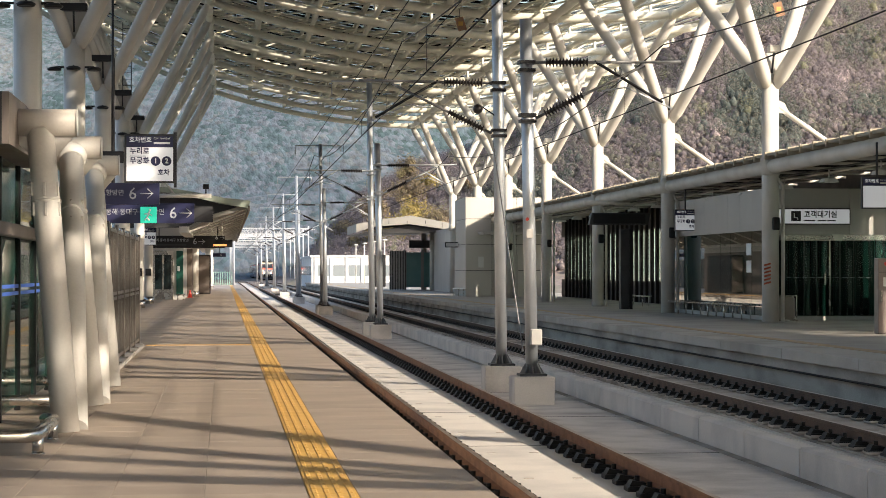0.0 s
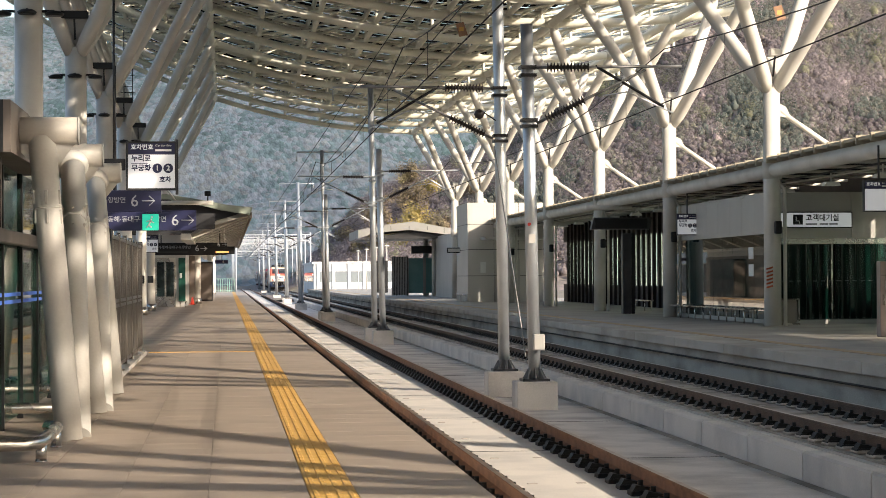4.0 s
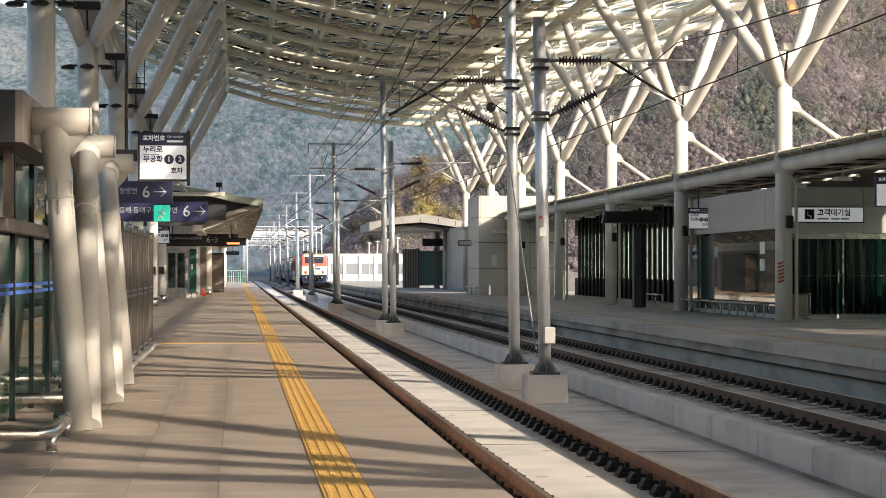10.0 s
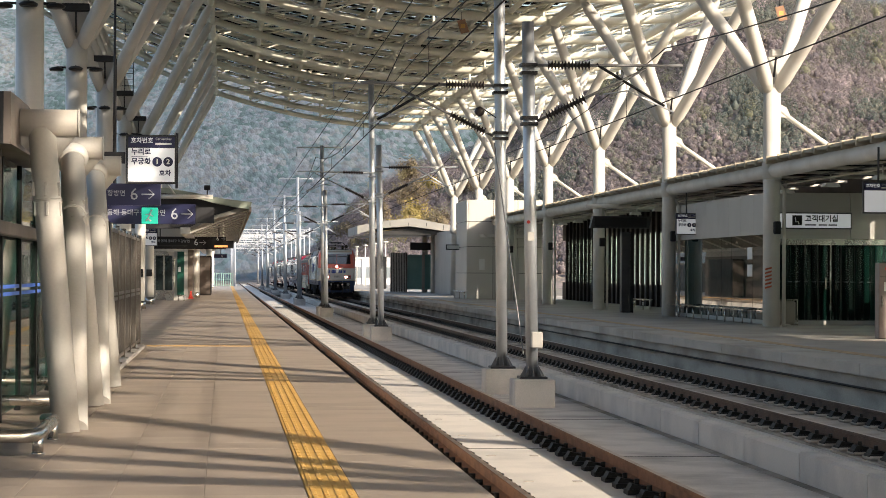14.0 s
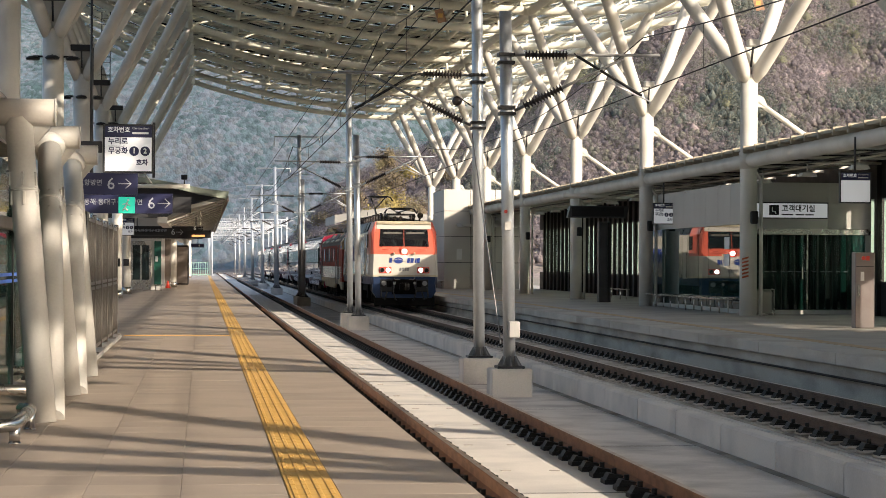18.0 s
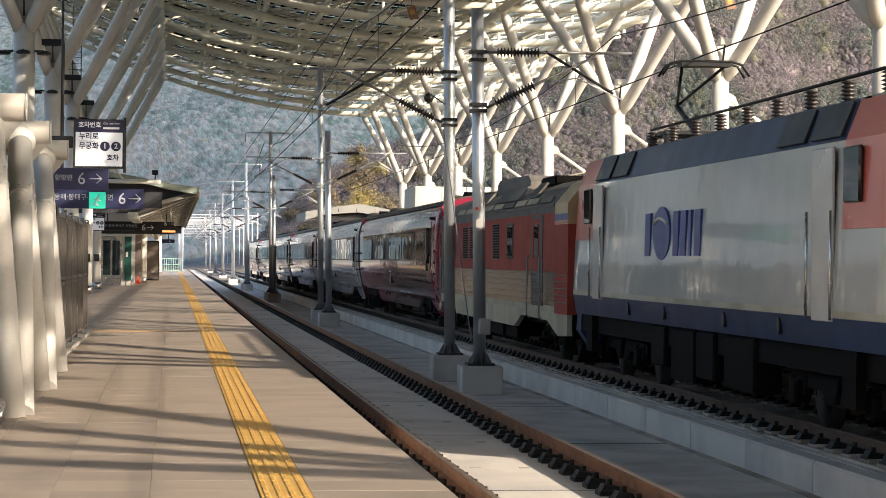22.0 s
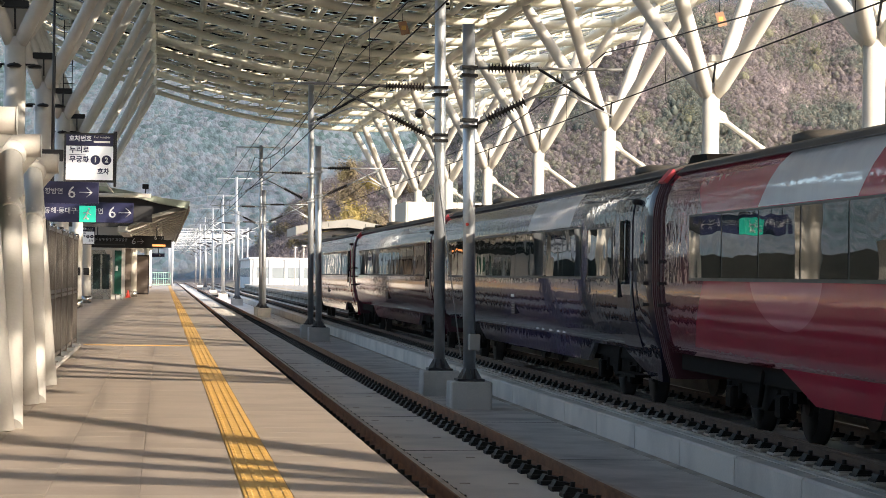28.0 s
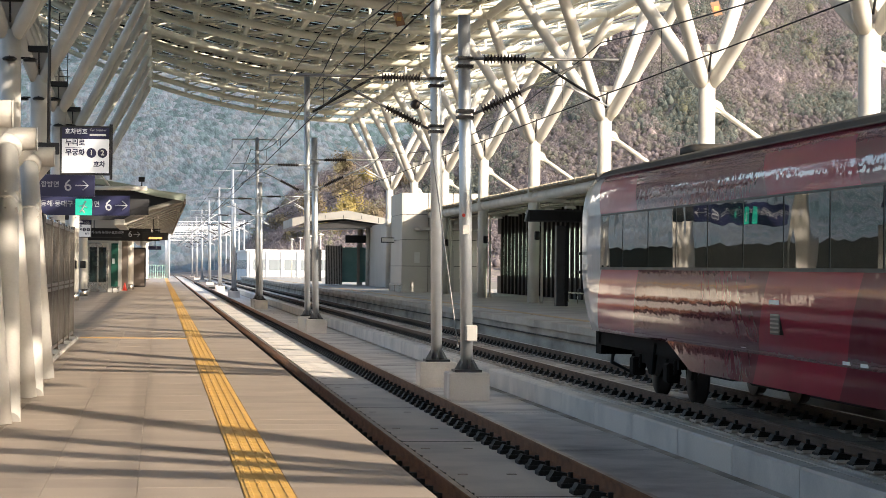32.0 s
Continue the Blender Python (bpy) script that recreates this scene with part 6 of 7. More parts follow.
MIRRORGLASS = wavy_glass("dark reflecting coach glass", (0.008, 0.016, 0.014))
MIRRORGLASS.node_tree.nodes["Principled BSDF"].inputs["IOR"].default_value = 1.6
WINDSCREEN = glass("dark windscreen glass", (0.008, 0.01, 0.012), 0.02, 0.95)
LAMP = glow("lit headlamp", (1.0, 0.97, 0.9), 20.0)
BLIND = mat("beige cab blind", (0.1, 0.09, 0.075), 0.7, 0, 0.1, 4, 60, 0.1)
NUMGREY = mat("grey number paint", (0.2, 0.2, 0.2), 0.5, 0, 0.03, 2, 30, 0)
VAN_RED = mat("faded brick-red van paint", (0.3, 0.055, 0.038), 0.6, 0, 0.08, 1.5, 40, 0.05, (0.2, 0.04, 0.03), 0.5)
VAN_CREAM = mat("grimy cream van paint", (0.42, 0.375, 0.27), 0.5, 0, 0.1, 1.2, 40, 0.05, (0.22, 0.175, 0.12), 0.6)
VAN_STEEL = mat("fluted stainless van side", (0.085, 0.075, 0.062), 0.16, 0.9, 0.15, 2.5, 40, 0.15, (0.1, 0.085, 0.07), 0.6, (1, 0.3, 1))
VAN_ROOF = mat("flaking grimy van roof", (0.08, 0.072, 0.062), 0.7, 0.1, 0.25, 1.6, 30, 0.3, (0.3, 0.28, 0.25), 0.5, (1, 0.25, 1))
VAN_CAP = mat("tan van end cap", (0.5, 0.36, 0.18), 0.5, 0, 0.1, 2, 40, 0.1, (0.25, 0.16, 0.08), 0.5)
for m_, sp_ in ((VAN_RED, 0.1), (VAN_CREAM, 0.15), (UNDER, 0.05), (ROOFDIRT, 0.2), (LOCO_BLUE, 0.25)):
    m_.node_tree.nodes["Principled BSDF"].inputs["Specular IOR Level"].default_value = sp_
TX = TRACKS[1]


def wheel(parent, x, y, r=0.43):
    """A wheel: a turned disc with flange, tread and hub."""
    bm = bmesh.new()
    s = 1 if x > 0 else -1
    tube(bm, [(x - s * 0.09, y, RAIL + r), (x - s * 0.06, y, RAIL + r), (x - s * 0.05, y, RAIL + r), (x + s * 0.06, y, RAIL + r), (x + s * 0.065, y, RAIL + r), (x + s * 0.03, y, RAIL + r), (x + s * 0.1, y, RAIL + r)], [r + 0.02, r + 0.03, r, r - 0.005, r * 0.8, r * 0.35, r * 0.25], 22)
    return part("wheel", bm, WHEEL, parent)


def bogie(parent, yc, base=2.3):
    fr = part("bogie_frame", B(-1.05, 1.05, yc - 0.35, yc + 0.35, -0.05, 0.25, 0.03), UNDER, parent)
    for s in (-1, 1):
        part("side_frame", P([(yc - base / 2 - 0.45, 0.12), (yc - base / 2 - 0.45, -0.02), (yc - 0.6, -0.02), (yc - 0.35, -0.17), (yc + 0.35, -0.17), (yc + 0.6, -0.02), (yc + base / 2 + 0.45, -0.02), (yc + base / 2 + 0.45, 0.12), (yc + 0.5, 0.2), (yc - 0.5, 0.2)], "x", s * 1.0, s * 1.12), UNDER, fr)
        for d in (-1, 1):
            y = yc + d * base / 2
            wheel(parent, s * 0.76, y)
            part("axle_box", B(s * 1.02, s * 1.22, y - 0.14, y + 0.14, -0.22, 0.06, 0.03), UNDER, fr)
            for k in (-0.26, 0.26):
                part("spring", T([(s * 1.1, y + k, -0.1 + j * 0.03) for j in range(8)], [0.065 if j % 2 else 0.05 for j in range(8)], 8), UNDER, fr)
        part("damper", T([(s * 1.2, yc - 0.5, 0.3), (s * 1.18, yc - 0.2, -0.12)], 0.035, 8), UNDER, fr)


def loft(sections, ys, closed=False):
    """A skin through equal outlines at stations along the car, with end faces."""
    bm = bmesh.new()
    rings = [[bm.verts.new((x, y, z)) for x, z in sec] for sec, y in zip(sections, ys)]
    k = len(sections[0])
    for a, b in zip(rings, rings[1:]):
        for i in range(k if closed else k - 1):
            bm.faces.new((a[i], a[(i + 1) % k], b[(i + 1) % k], b[i]))
    bm.faces.new(rings[0])
    bm.faces.new(rings[-1][::-1])
    bmesh.ops.recalc_face_normals(bm, faces=bm.faces)
    return bm


def mirror(half):
    """A full outline from its left half, bottom to top."""
    return [(-x, z) for x, z in half] + [(x, z) for x, z in half[::-1]]


def locomotive():
    t = thing("locomotive", "white electric locomotive with coral red cab and blue roof edge", "locomotive")
    L = 18.2
    hw = 1.45

    def band(name, zs, material, label=""):
        """One colour band of the body, tapering to the narrower cab faces."""
        secs, ys = [], []
        for y, w, back in ((0.0, 1.3, 1), (0.3, 1.42, 0), (0.8, hw, 0), (L - 0.8, hw, 0), (L - 0.3, 1.42, 0), (L, 1.3, -1)):
            secs.append(w)
            ys.append((y, back))
        bm = bmesh.new()
        rings = []
        for w, (y, back) in zip(secs, ys):
            r = []
            for z, inset, rake in zs:
                r.append((w - inset, y + back * rake, z))
            rings.append([bm.verts.new((-x, yy, z)) for x, yy, z in r] + [bm.verts.new((x, yy, z)) for x, yy, z in r[::-1]])
        k = len(rings[0])
        for a, b in zip(rings, rings[1:]):
            for i in range(k):
                bm.faces.new((a[i], a[(i + 1) % k], b[(i + 1) % k], b[i]))
        bm.faces.new(rings[0])
        bm.faces.new(rings[-1][::-1])
        bmesh.ops.recalc_face_normals(bm, faces=bm.faces)
        return part(name, bm, material, t, label)

    band("lower_band", [(0.5, 0.05, 0.05), (0.82, 0.0, 0.0)], LOCO_BLUE, "dark blue lower body band")
    band("side_line", [(0.822, -0.004, 0.0), (0.9, -0.002, 0.0)], VAN_CREAM, "cream waist line")
    body = band("body", [(0.9, 0.0, 0.0), (1.75, 0.03, 0.06)], LOCO_SIDE, "off-white body side")
    # upper body: white between the red cabs
    for a, b, material, nm in ((2.1, L - 2.1, LOCO_SIDE, "upper_side"),):
        part(nm, P([(-hw + 0.03, 1.75), (-hw + 0.07, 2.68), (hw - 0.07, 2.68), (hw - 0.03, 1.75)], "y", a, b), material, t)
        part("roof_edge", P([(-hw + 0.07, 2.684), (-1.22, 3.12), (1.22, 3.12), (hw - 0.07, 2.684)], "y", a, b), LOCO_BLUE, t, "dark blue sloping roof edge")
    for flip in (0, 1):
        cab = []
        def yy(v):
            return L - v if flip else v
        bm = bmesh.new()
        st = []
        for y, w in ((0.06, 1.27), (0.3, 1.39), (0.8, hw - 0.03), (2.1, hw - 0.03)):
            st.append((y, w))
        rings = []
        for i, (y, w) in enumerate(st):
            rake = (0.0, 0.24, 0.36) if i == 0 else ((0, 0.08, 0.12) if i == 1 else (0, 0, 0))
            ww = (w, w - 0.04, w - 0.2) if i < 2 else (w, w - 0.04, 1.22)
            zz = (1.752, 2.68, 3.1 if i else 3.0)
            rings.append([bm.verts.new((-a, yy(y + r), z)) for a, r, z in zip(ww, rake, zz)] + [bm.verts.new((a, yy(y + r), z)) for a, r, z in list(zip(ww, rake, zz))[::-1]])
        for a, b in zip(rings, rings[1:]):
            for i in range(6):
                bm.faces.new((a[i], a[(i + 1) % 6], b[(i + 1) % 6], b[i]))
        bm.faces.new(rings[0])
        bm.faces.new(rings[-1][::-1])
        bmesh.ops.recalc_face_normals(bm, faces=bm.faces)
        c = part("cab", bm, LOCO_RED, t, "coral red cab")
        sgn = -1 if flip else 1

        def fy(z):
            """The cab face's set-back at a height."""
            return 0.06 + max(0, (z - 1.752) / 0.93) * 0.24 - 0.012
        for s in (-1, 1):
            q = [(0.02, 2.08), (1.03, 2.08), (0.98, 2.79), (0.02, 2.79)]
            bm = bmesh.new()
            vs = [bm.verts.new((s * x, yy(fy(z) - 0.006), z)) for x, z in q]
            ws = [bm.verts.new((s * x, yy(fy(z) + 0.03), z)) for x, z in q]
            bm.faces.new(vs)
            bm.faces.new(ws[::-1])
            for i in range(4):
                bm.faces.new((vs[i], ws[i], ws[(i + 1) % 4], vs[(i + 1) % 4]))
            bmesh.ops.recalc_face_normals(bm, faces=bm.faces)
            part("windscreen", bm, WINDSCREEN, c, "dark cab windscreen")
            bm = bmesh.new()
            vs = [bm.verts.new((s * x, yy(fy(z) - 0.01), z)) for x, z in ((0.1, 2.6), (0.86, 2.6), (0.84, 2.68), (0.1, 2.68))]
            bm.faces.new(vs)
            part("blind", bm, BLIND, c, "beige cab sun blind")
            part("wiper", T([(s * 0.93, yy(fy(2.05) - 0.04), 2.04), (s * 0.98, yy(fy(2.2) - 0.04), 2.3), (s * 0.85, yy(fy(2.3) - 0.05), 2.1)], 0.014, 6), BLACK, c)
            part("hand_rail", T([(s * 0.62, yy(0.02), 1.93), (s * 0.62, yy(-0.02), 1.95), (s * 0.92, yy(-0.02), 1.95), (s * 0.92, yy(0.02), 1.93)], 0.012, 6), LOCO_RED, c)
            part("bracket", B(s * 0.42 - 0.03, s * 0.42 + 0.03, min(yy(0.05), yy(-0.06)), max(yy(0.05), yy(-0.06)), 1.74, 1.84), VAN_CREAM, c)
            pl = part("lamp_plate", B(s * 0.79 - 0.25, s * 0.79 + 0.25, min(yy(0.02), yy(-0.025)), max(yy(0.02), yy(-0.025)), 0.97, 1.22, 0.01), RED, t, "red lamp surround")
            for k, lit in ((0.92, False), (0.68, True)):
                part("lamp_ring", T([(s * k, yy(0.0), 1.095), (s * k, yy(-0.05), 1.095)], 0.1, 18), NUMGREY if not lit else LOCO_WHITE, pl)
                part("lamp", T([(s * k, yy(-0.02), 1.095), (s * k, yy(-0.057), 1.095)], 0.083, 18), LAMP if lit and not flip else VAN_STEEL, pl, "glowing headlamp" if lit and not flip else "unlit lamp")
            part("door", B(s * (hw - 0.02), s * (hw + 0.012), min(yy(2.3), yy(3.05)), max(yy(2.3), yy(3.05)), 0.78, 2.62, 0.008), LOCO_WHITE, t, "off-white cab door")
            for k in (2.22, 3.13):
                part("door_rail", T([(s * (hw + 0.05), yy(k), 0.8), (s * (hw + 0.05), yy(k), 1.95)], 0.016, 6), STAINLESS, t)
            part("cab_window", B(s * (hw - 0.05), s * (hw + 0.006), min(yy(1.4), yy(1.95)), max(yy(1.4), yy(1.95)), 2.02, 2.6, 0.02), WINDSCREEN, t, "dark cab side window")
            for k in (2.2, 3.6):
                bm = bmesh.new()
                prism(bm, [(s * (hw - 0.075), 2.72), (s * 1.225, 3.08), (s * 1.26, 3.1), (s * (hw - 0.04), 2.73)], "y", yy(k), yy(k + 1.15))
                part("roof_grille", bm, BLACK, t, "black roof air grille")
        part("brow", P([(yy(0.31), 2.8), (yy(0.43), 3.1), (yy(0.9), 3.13), (yy(0.9), 2.8)], "x", -1.14, 1.14), LOCO_WHITE, t, "off-white brow above the windscreen")
        top = part("roof_front", P([(yy(0.33), 3.0), (yy(2.1), 3.1), (yy(2.1), 3.16), (yy(0.5), 3.14), (yy(0.33), 3.06)], "x", -1.1, 1.1), VAN_CREAM, t, "cream roof front")
        hp = part("top_lamp_plate", B(-0.15, 0.15, min(yy(0.05), yy(0.03)), max(yy(0.05), yy(0.03)) + 0.02, 1.72, 2.02, 0.01), RED, t)
        part("top_lamp", T([(0, yy(0.04), 1.87), (0, yy(-0.03), 1.87)], 0.09, 18), LAMP if not flip else VAN_STEEL, hp, "glowing top lamp" if not flip else "")
        # front apron, coupler, hoses, plough
        ap = part("apron", P([(-1.28, 0.9), (1.28, 0.9), (1.32, 0.2), (1.1, -0.12), (-1.1, -0.12), (-1.32, 0.2)], "y", yy(0.08), yy(0.5)), LOCO_BLUE, t, "dark blue front apron")
        part("plough", P([(yy(-0.05), -0.05), (yy(-0.22), -0.36), (yy(-0.15), -0.38), (yy(0.3), -0.05)], "x", -1.25, 1.25), UNDER, t, "black snow plough")
        cp = part("coupler", B(-0.2, 0.2, min(yy(-0.35), yy(0.3)), max(yy(-0.35), yy(0.3)), 0.22, 0.58, 0.05), UNDER, t)
        part("coupler_frame", B(-0.5, 0.5, min(yy(-0.02), yy(0.1)), max(yy(-0.02), yy(0.1)), 0.1, 0.72, 0.03), UNDER, cp)
        part("knuckle", T([(0.08, yy(-0.4), 0.26), (0.08, yy(-0.4), 0.54)], 0.09, 12), WHEEL, cp)
        for s in (-1, 1):
            part("jumper_box", B(s * 0.72 - 0.28, s * 0.72 + 0.28, min(yy(0.0), yy(0.09)), max(yy(0.0), yy(0.09)), 0.2, 0.72, 0.02), BLACK, t)
            part("socket", T([(s * 0.85, yy(0.02), 0.55), (s * 0.85, yy(-0.08), 0.55)], 0.1, 14), NUMGREY, t)
            part("socket", B(s * 0.62 - 0.1, s * 0.62 + 0.1, min(yy(-0.06), yy(0.03)), max(yy(-0.06), yy(0.03)), 0.4, 0.66, 0.02), UNDER, t)
            part("hose", T([(s * 0.42, yy(-0.06), 0.52), (s * 0.47, yy(-0.2), 0.2), (s * 0.4, yy(-0.22), -0.08), (s * 0.32, yy(-0.15), -0.16)], 0.028, 8), BLACK, t)
            part("hose", T([(s * 0.95, yy(-0.04), 0.4), (s * 0.98, yy(-0.2), 0.0), (s * 0.82, yy(-0.16), -0.12), (s * 0.72, yy(-0.1), 0.2)], 0.03, 8), BLACK, t)
            part("cock", B(s * 0.42 - 0.05, s * 0.42 + 0.05, min(yy(-0.1), yy(0)), max(yy(-0.1), yy(0)), 0.5, 0.62, 0.01), STAINLESS, t)
            part("step_bar", T([(s * 1.05, yy(-0.05), 0.84), (s * 0.45, yy(-0.07), 0.84), (s * 0.4, yy(-0.07), 0.72), (s * 0.2, yy(-0.07), 0.72)], 0.016, 6), NUMGREY, t)
        # plain shapes in place of the maker's mark and number
        fx = sgn
        for k, w in ((-0.58, 0.1), (0.16, 0.11), (0.31, 0.12), (0.46, 0.045), (0.57, 0.12)):
            part("blue_mark", P([(fx * (k - w / 2), 1.4), (fx * (k + w / 2), 1.4), (fx * (k + w / 2 + 0.03), 1.6), (fx * (k - w / 2 + 0.03), 1.6)], "y", yy(0.015), yy(0.045)), LOGO_BLUE, body, "plain blue painted shape")
        bm = bmesh.new()
        prism(bm, [(fx * (-0.24 + 0.19 * math.cos(a)), 1.5 + 0.13 * math.sin(a)) for a in (2 * math.pi * i / 18 for i in range(18))], "y", yy(0.012), yy(0.045))
        part("blue_mark", bm, LOGO_BLUE, body, "plain blue painted shape")
        part("white_swoosh", T([(fx * (-0.46 + 0.09 * i), yy(0.01), 1.5 + 0.05 * math.sin(i * 0.7)) for i in range(7)], 0.012, 6), LOCO_WHITE, body)
        for k in range(4):
            part("number_bar", B(-0.2 + k * 0.105, -0.12 + k * 0.105, min(yy(-0.005), yy(0.02)), max(yy(-0.005), yy(0.02)), 1.06, 1.2), NUMGREY, body)
    for s in (-1, 1):
        # side marks, vents and underframe cases
        x0, x1 = s * (hw - 0.03), s * (hw - 0.008)
        for y, w in ((11.7, 0.36), (9.85, 0.32), (9.4, 0.32), (9.0, 0.14), (8.55, 0.34)):
            yl = y if s < 0 else L - y
            part("blue_mark", P([(yl - w / 2, 1.48), (yl + w / 2, 1.48), (yl + w / 2 - 0.05, 2.1), (yl - w / 2 - 0.05, 2.1)], "x", x0 - s * 0.03, x1), LOGO_BLUE, body, "plain blue painted shape")
        yc = 10.75 if s < 0 else L - 10.75
        part("blue_mark", P([(yc + 0.55 * math.cos(a), 1.8 + 0.38 * math.sin(a)) for a in (2 * math.pi * i / 20 for i in range(20))], "x", x0 - s * 0.03, x1), LOGO_BLUE, body, "plain blue painted shape")
        part("white_swoosh", T([(s * (hw - 0.005), yc + 0.46 - 0.155 * i, 1.95 + 0.06 * math.sin(i * 0.6)) for i in range(7)], 0.03, 6), LOCO_WHITE, body)
        for y in (4.4, 7.0, 10.5, 13.0):
            part("jacking_point", P([(y + 0.06 * math.cos(a), 0.68 + 0.1 * math.sin(a)) for a in (2 * math.pi * i / 12 for i in range(12))], "x", s * 1.40, s * 1.462), BLACK, t)
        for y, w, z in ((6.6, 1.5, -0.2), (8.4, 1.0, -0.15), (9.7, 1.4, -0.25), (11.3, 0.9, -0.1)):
            part("equipment_case", B(min(s * 1.0, s * 1.36), max(s * 1.0, s * 1.36), y - w / 2, y + w / 2, z, 0.48, 0.03), UNDER, t, "underframe case, grime and shade in its black")
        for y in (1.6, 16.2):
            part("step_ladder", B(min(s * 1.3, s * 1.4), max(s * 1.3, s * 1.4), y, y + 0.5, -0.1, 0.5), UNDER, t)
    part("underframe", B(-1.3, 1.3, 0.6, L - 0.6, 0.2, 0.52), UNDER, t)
    part("roof", P([(-1.22, 3.12), (-0.9, 3.2), (0.9, 3.2), (1.22, 3.12)], "y", 2.1, L - 2.1), UNDER, t, "grimy loco roof")
    for y in (3.2, L - 3.2):
        bogie(t, y, 2.9)
    # roof gear: insulators, bus bar, horns, pantographs
    for y in np.arange(2.6, L - 3, 1.5):
        pts = [(-0.75, y, 3.2 + i * 0.045 + k) for i in range(6) for k in (0.0, 0.015, 0.04)]
        part("roof_insulator", T(pts, [0.05, 0.1, 0.05] * 6, 10), INSUL, t, "ribbed roof insulator")
    part("bus_bar", T([(-0.75, 2.6, 3.5), (-0.75, L - 3.5, 3.5)], 0.022, 6), WIRE, t)
    for x, z, r in ((0.72, 3.38, 0.13), (0.45, 3.34, 0.08), (-0.1, 3.27, 0.08), (-0.35, 3.27, 0.08)):
        part("horn", T([(x, 0.75, z), (x, 0.95, z), (x, 1.3, z)], [r, r * 0.7, 0.04], 14), VAN_STEEL, t, "roof horn")
        part("horn_bracket", B(x - 0.03, x + 0.03, 1.05, 1.15, 3.12, z), UNDER, t)

    def pantograph(y, up, d):
        p = part("pantograph", B(-0.6, 0.6, y - 0.7, y + 0.7, 3.42, 3.48), BLACK, t, "raised pantograph" if up else "folded pantograph")
        for sx in (-0.55, 0.55):
            for sy in (-0.6, 0.6):
                part("post_insulator", T([(sx, y + sy, 3.2), (sx, y + sy, 3.26), (sx, y + sy, 3.32), (sx, y + sy, 3.38), (sx, y + sy, 3.44)], [0.05, 0.09, 0.06, 0.09, 0.05], 10), INSUL, p)
        knee = (0, y + d * 1.2, 4.0) if up else (0, y + d * 1.1, 3.56)
        head = (0, y - d * 0.7, 4.52) if up else (0, y - d * 0.5, 3.66)
        part("lower_arm", T([(0, y - d * 0.2, 3.5), knee], 0.05, 8), BLACK, p)
        for sx in (-1, 1):
            part("upper_arm", T([knee, (sx * 0.35, head[1], head[2])], 0.026, 8), BLACK, p)
        for k in (-0.15, 0.15):
            part("collector_strip", T([(-0.7, head[1] + k, head[2] - 0.18), (-0.58, head[1] + k, head[2]), (-0.4, head[1] + k, head[2] + 0.05), (0.4, head[1] + k, head[2] + 0.05), (0.58, head[1] + k, head[2]), (0.7, head[1] + k, head[2] - 0.18)], 0.022, 6), BLACK, p)
        part("head_bar", B(-0.4, 0.4, head[1] - 0.18, head[1] + 0.18, head[2] - 0.03, head[2] + 0.03), BLACK, p)

    pantograph(2.5, False, 1)
    pantograph(L - 3.2, True, 1)
    return t


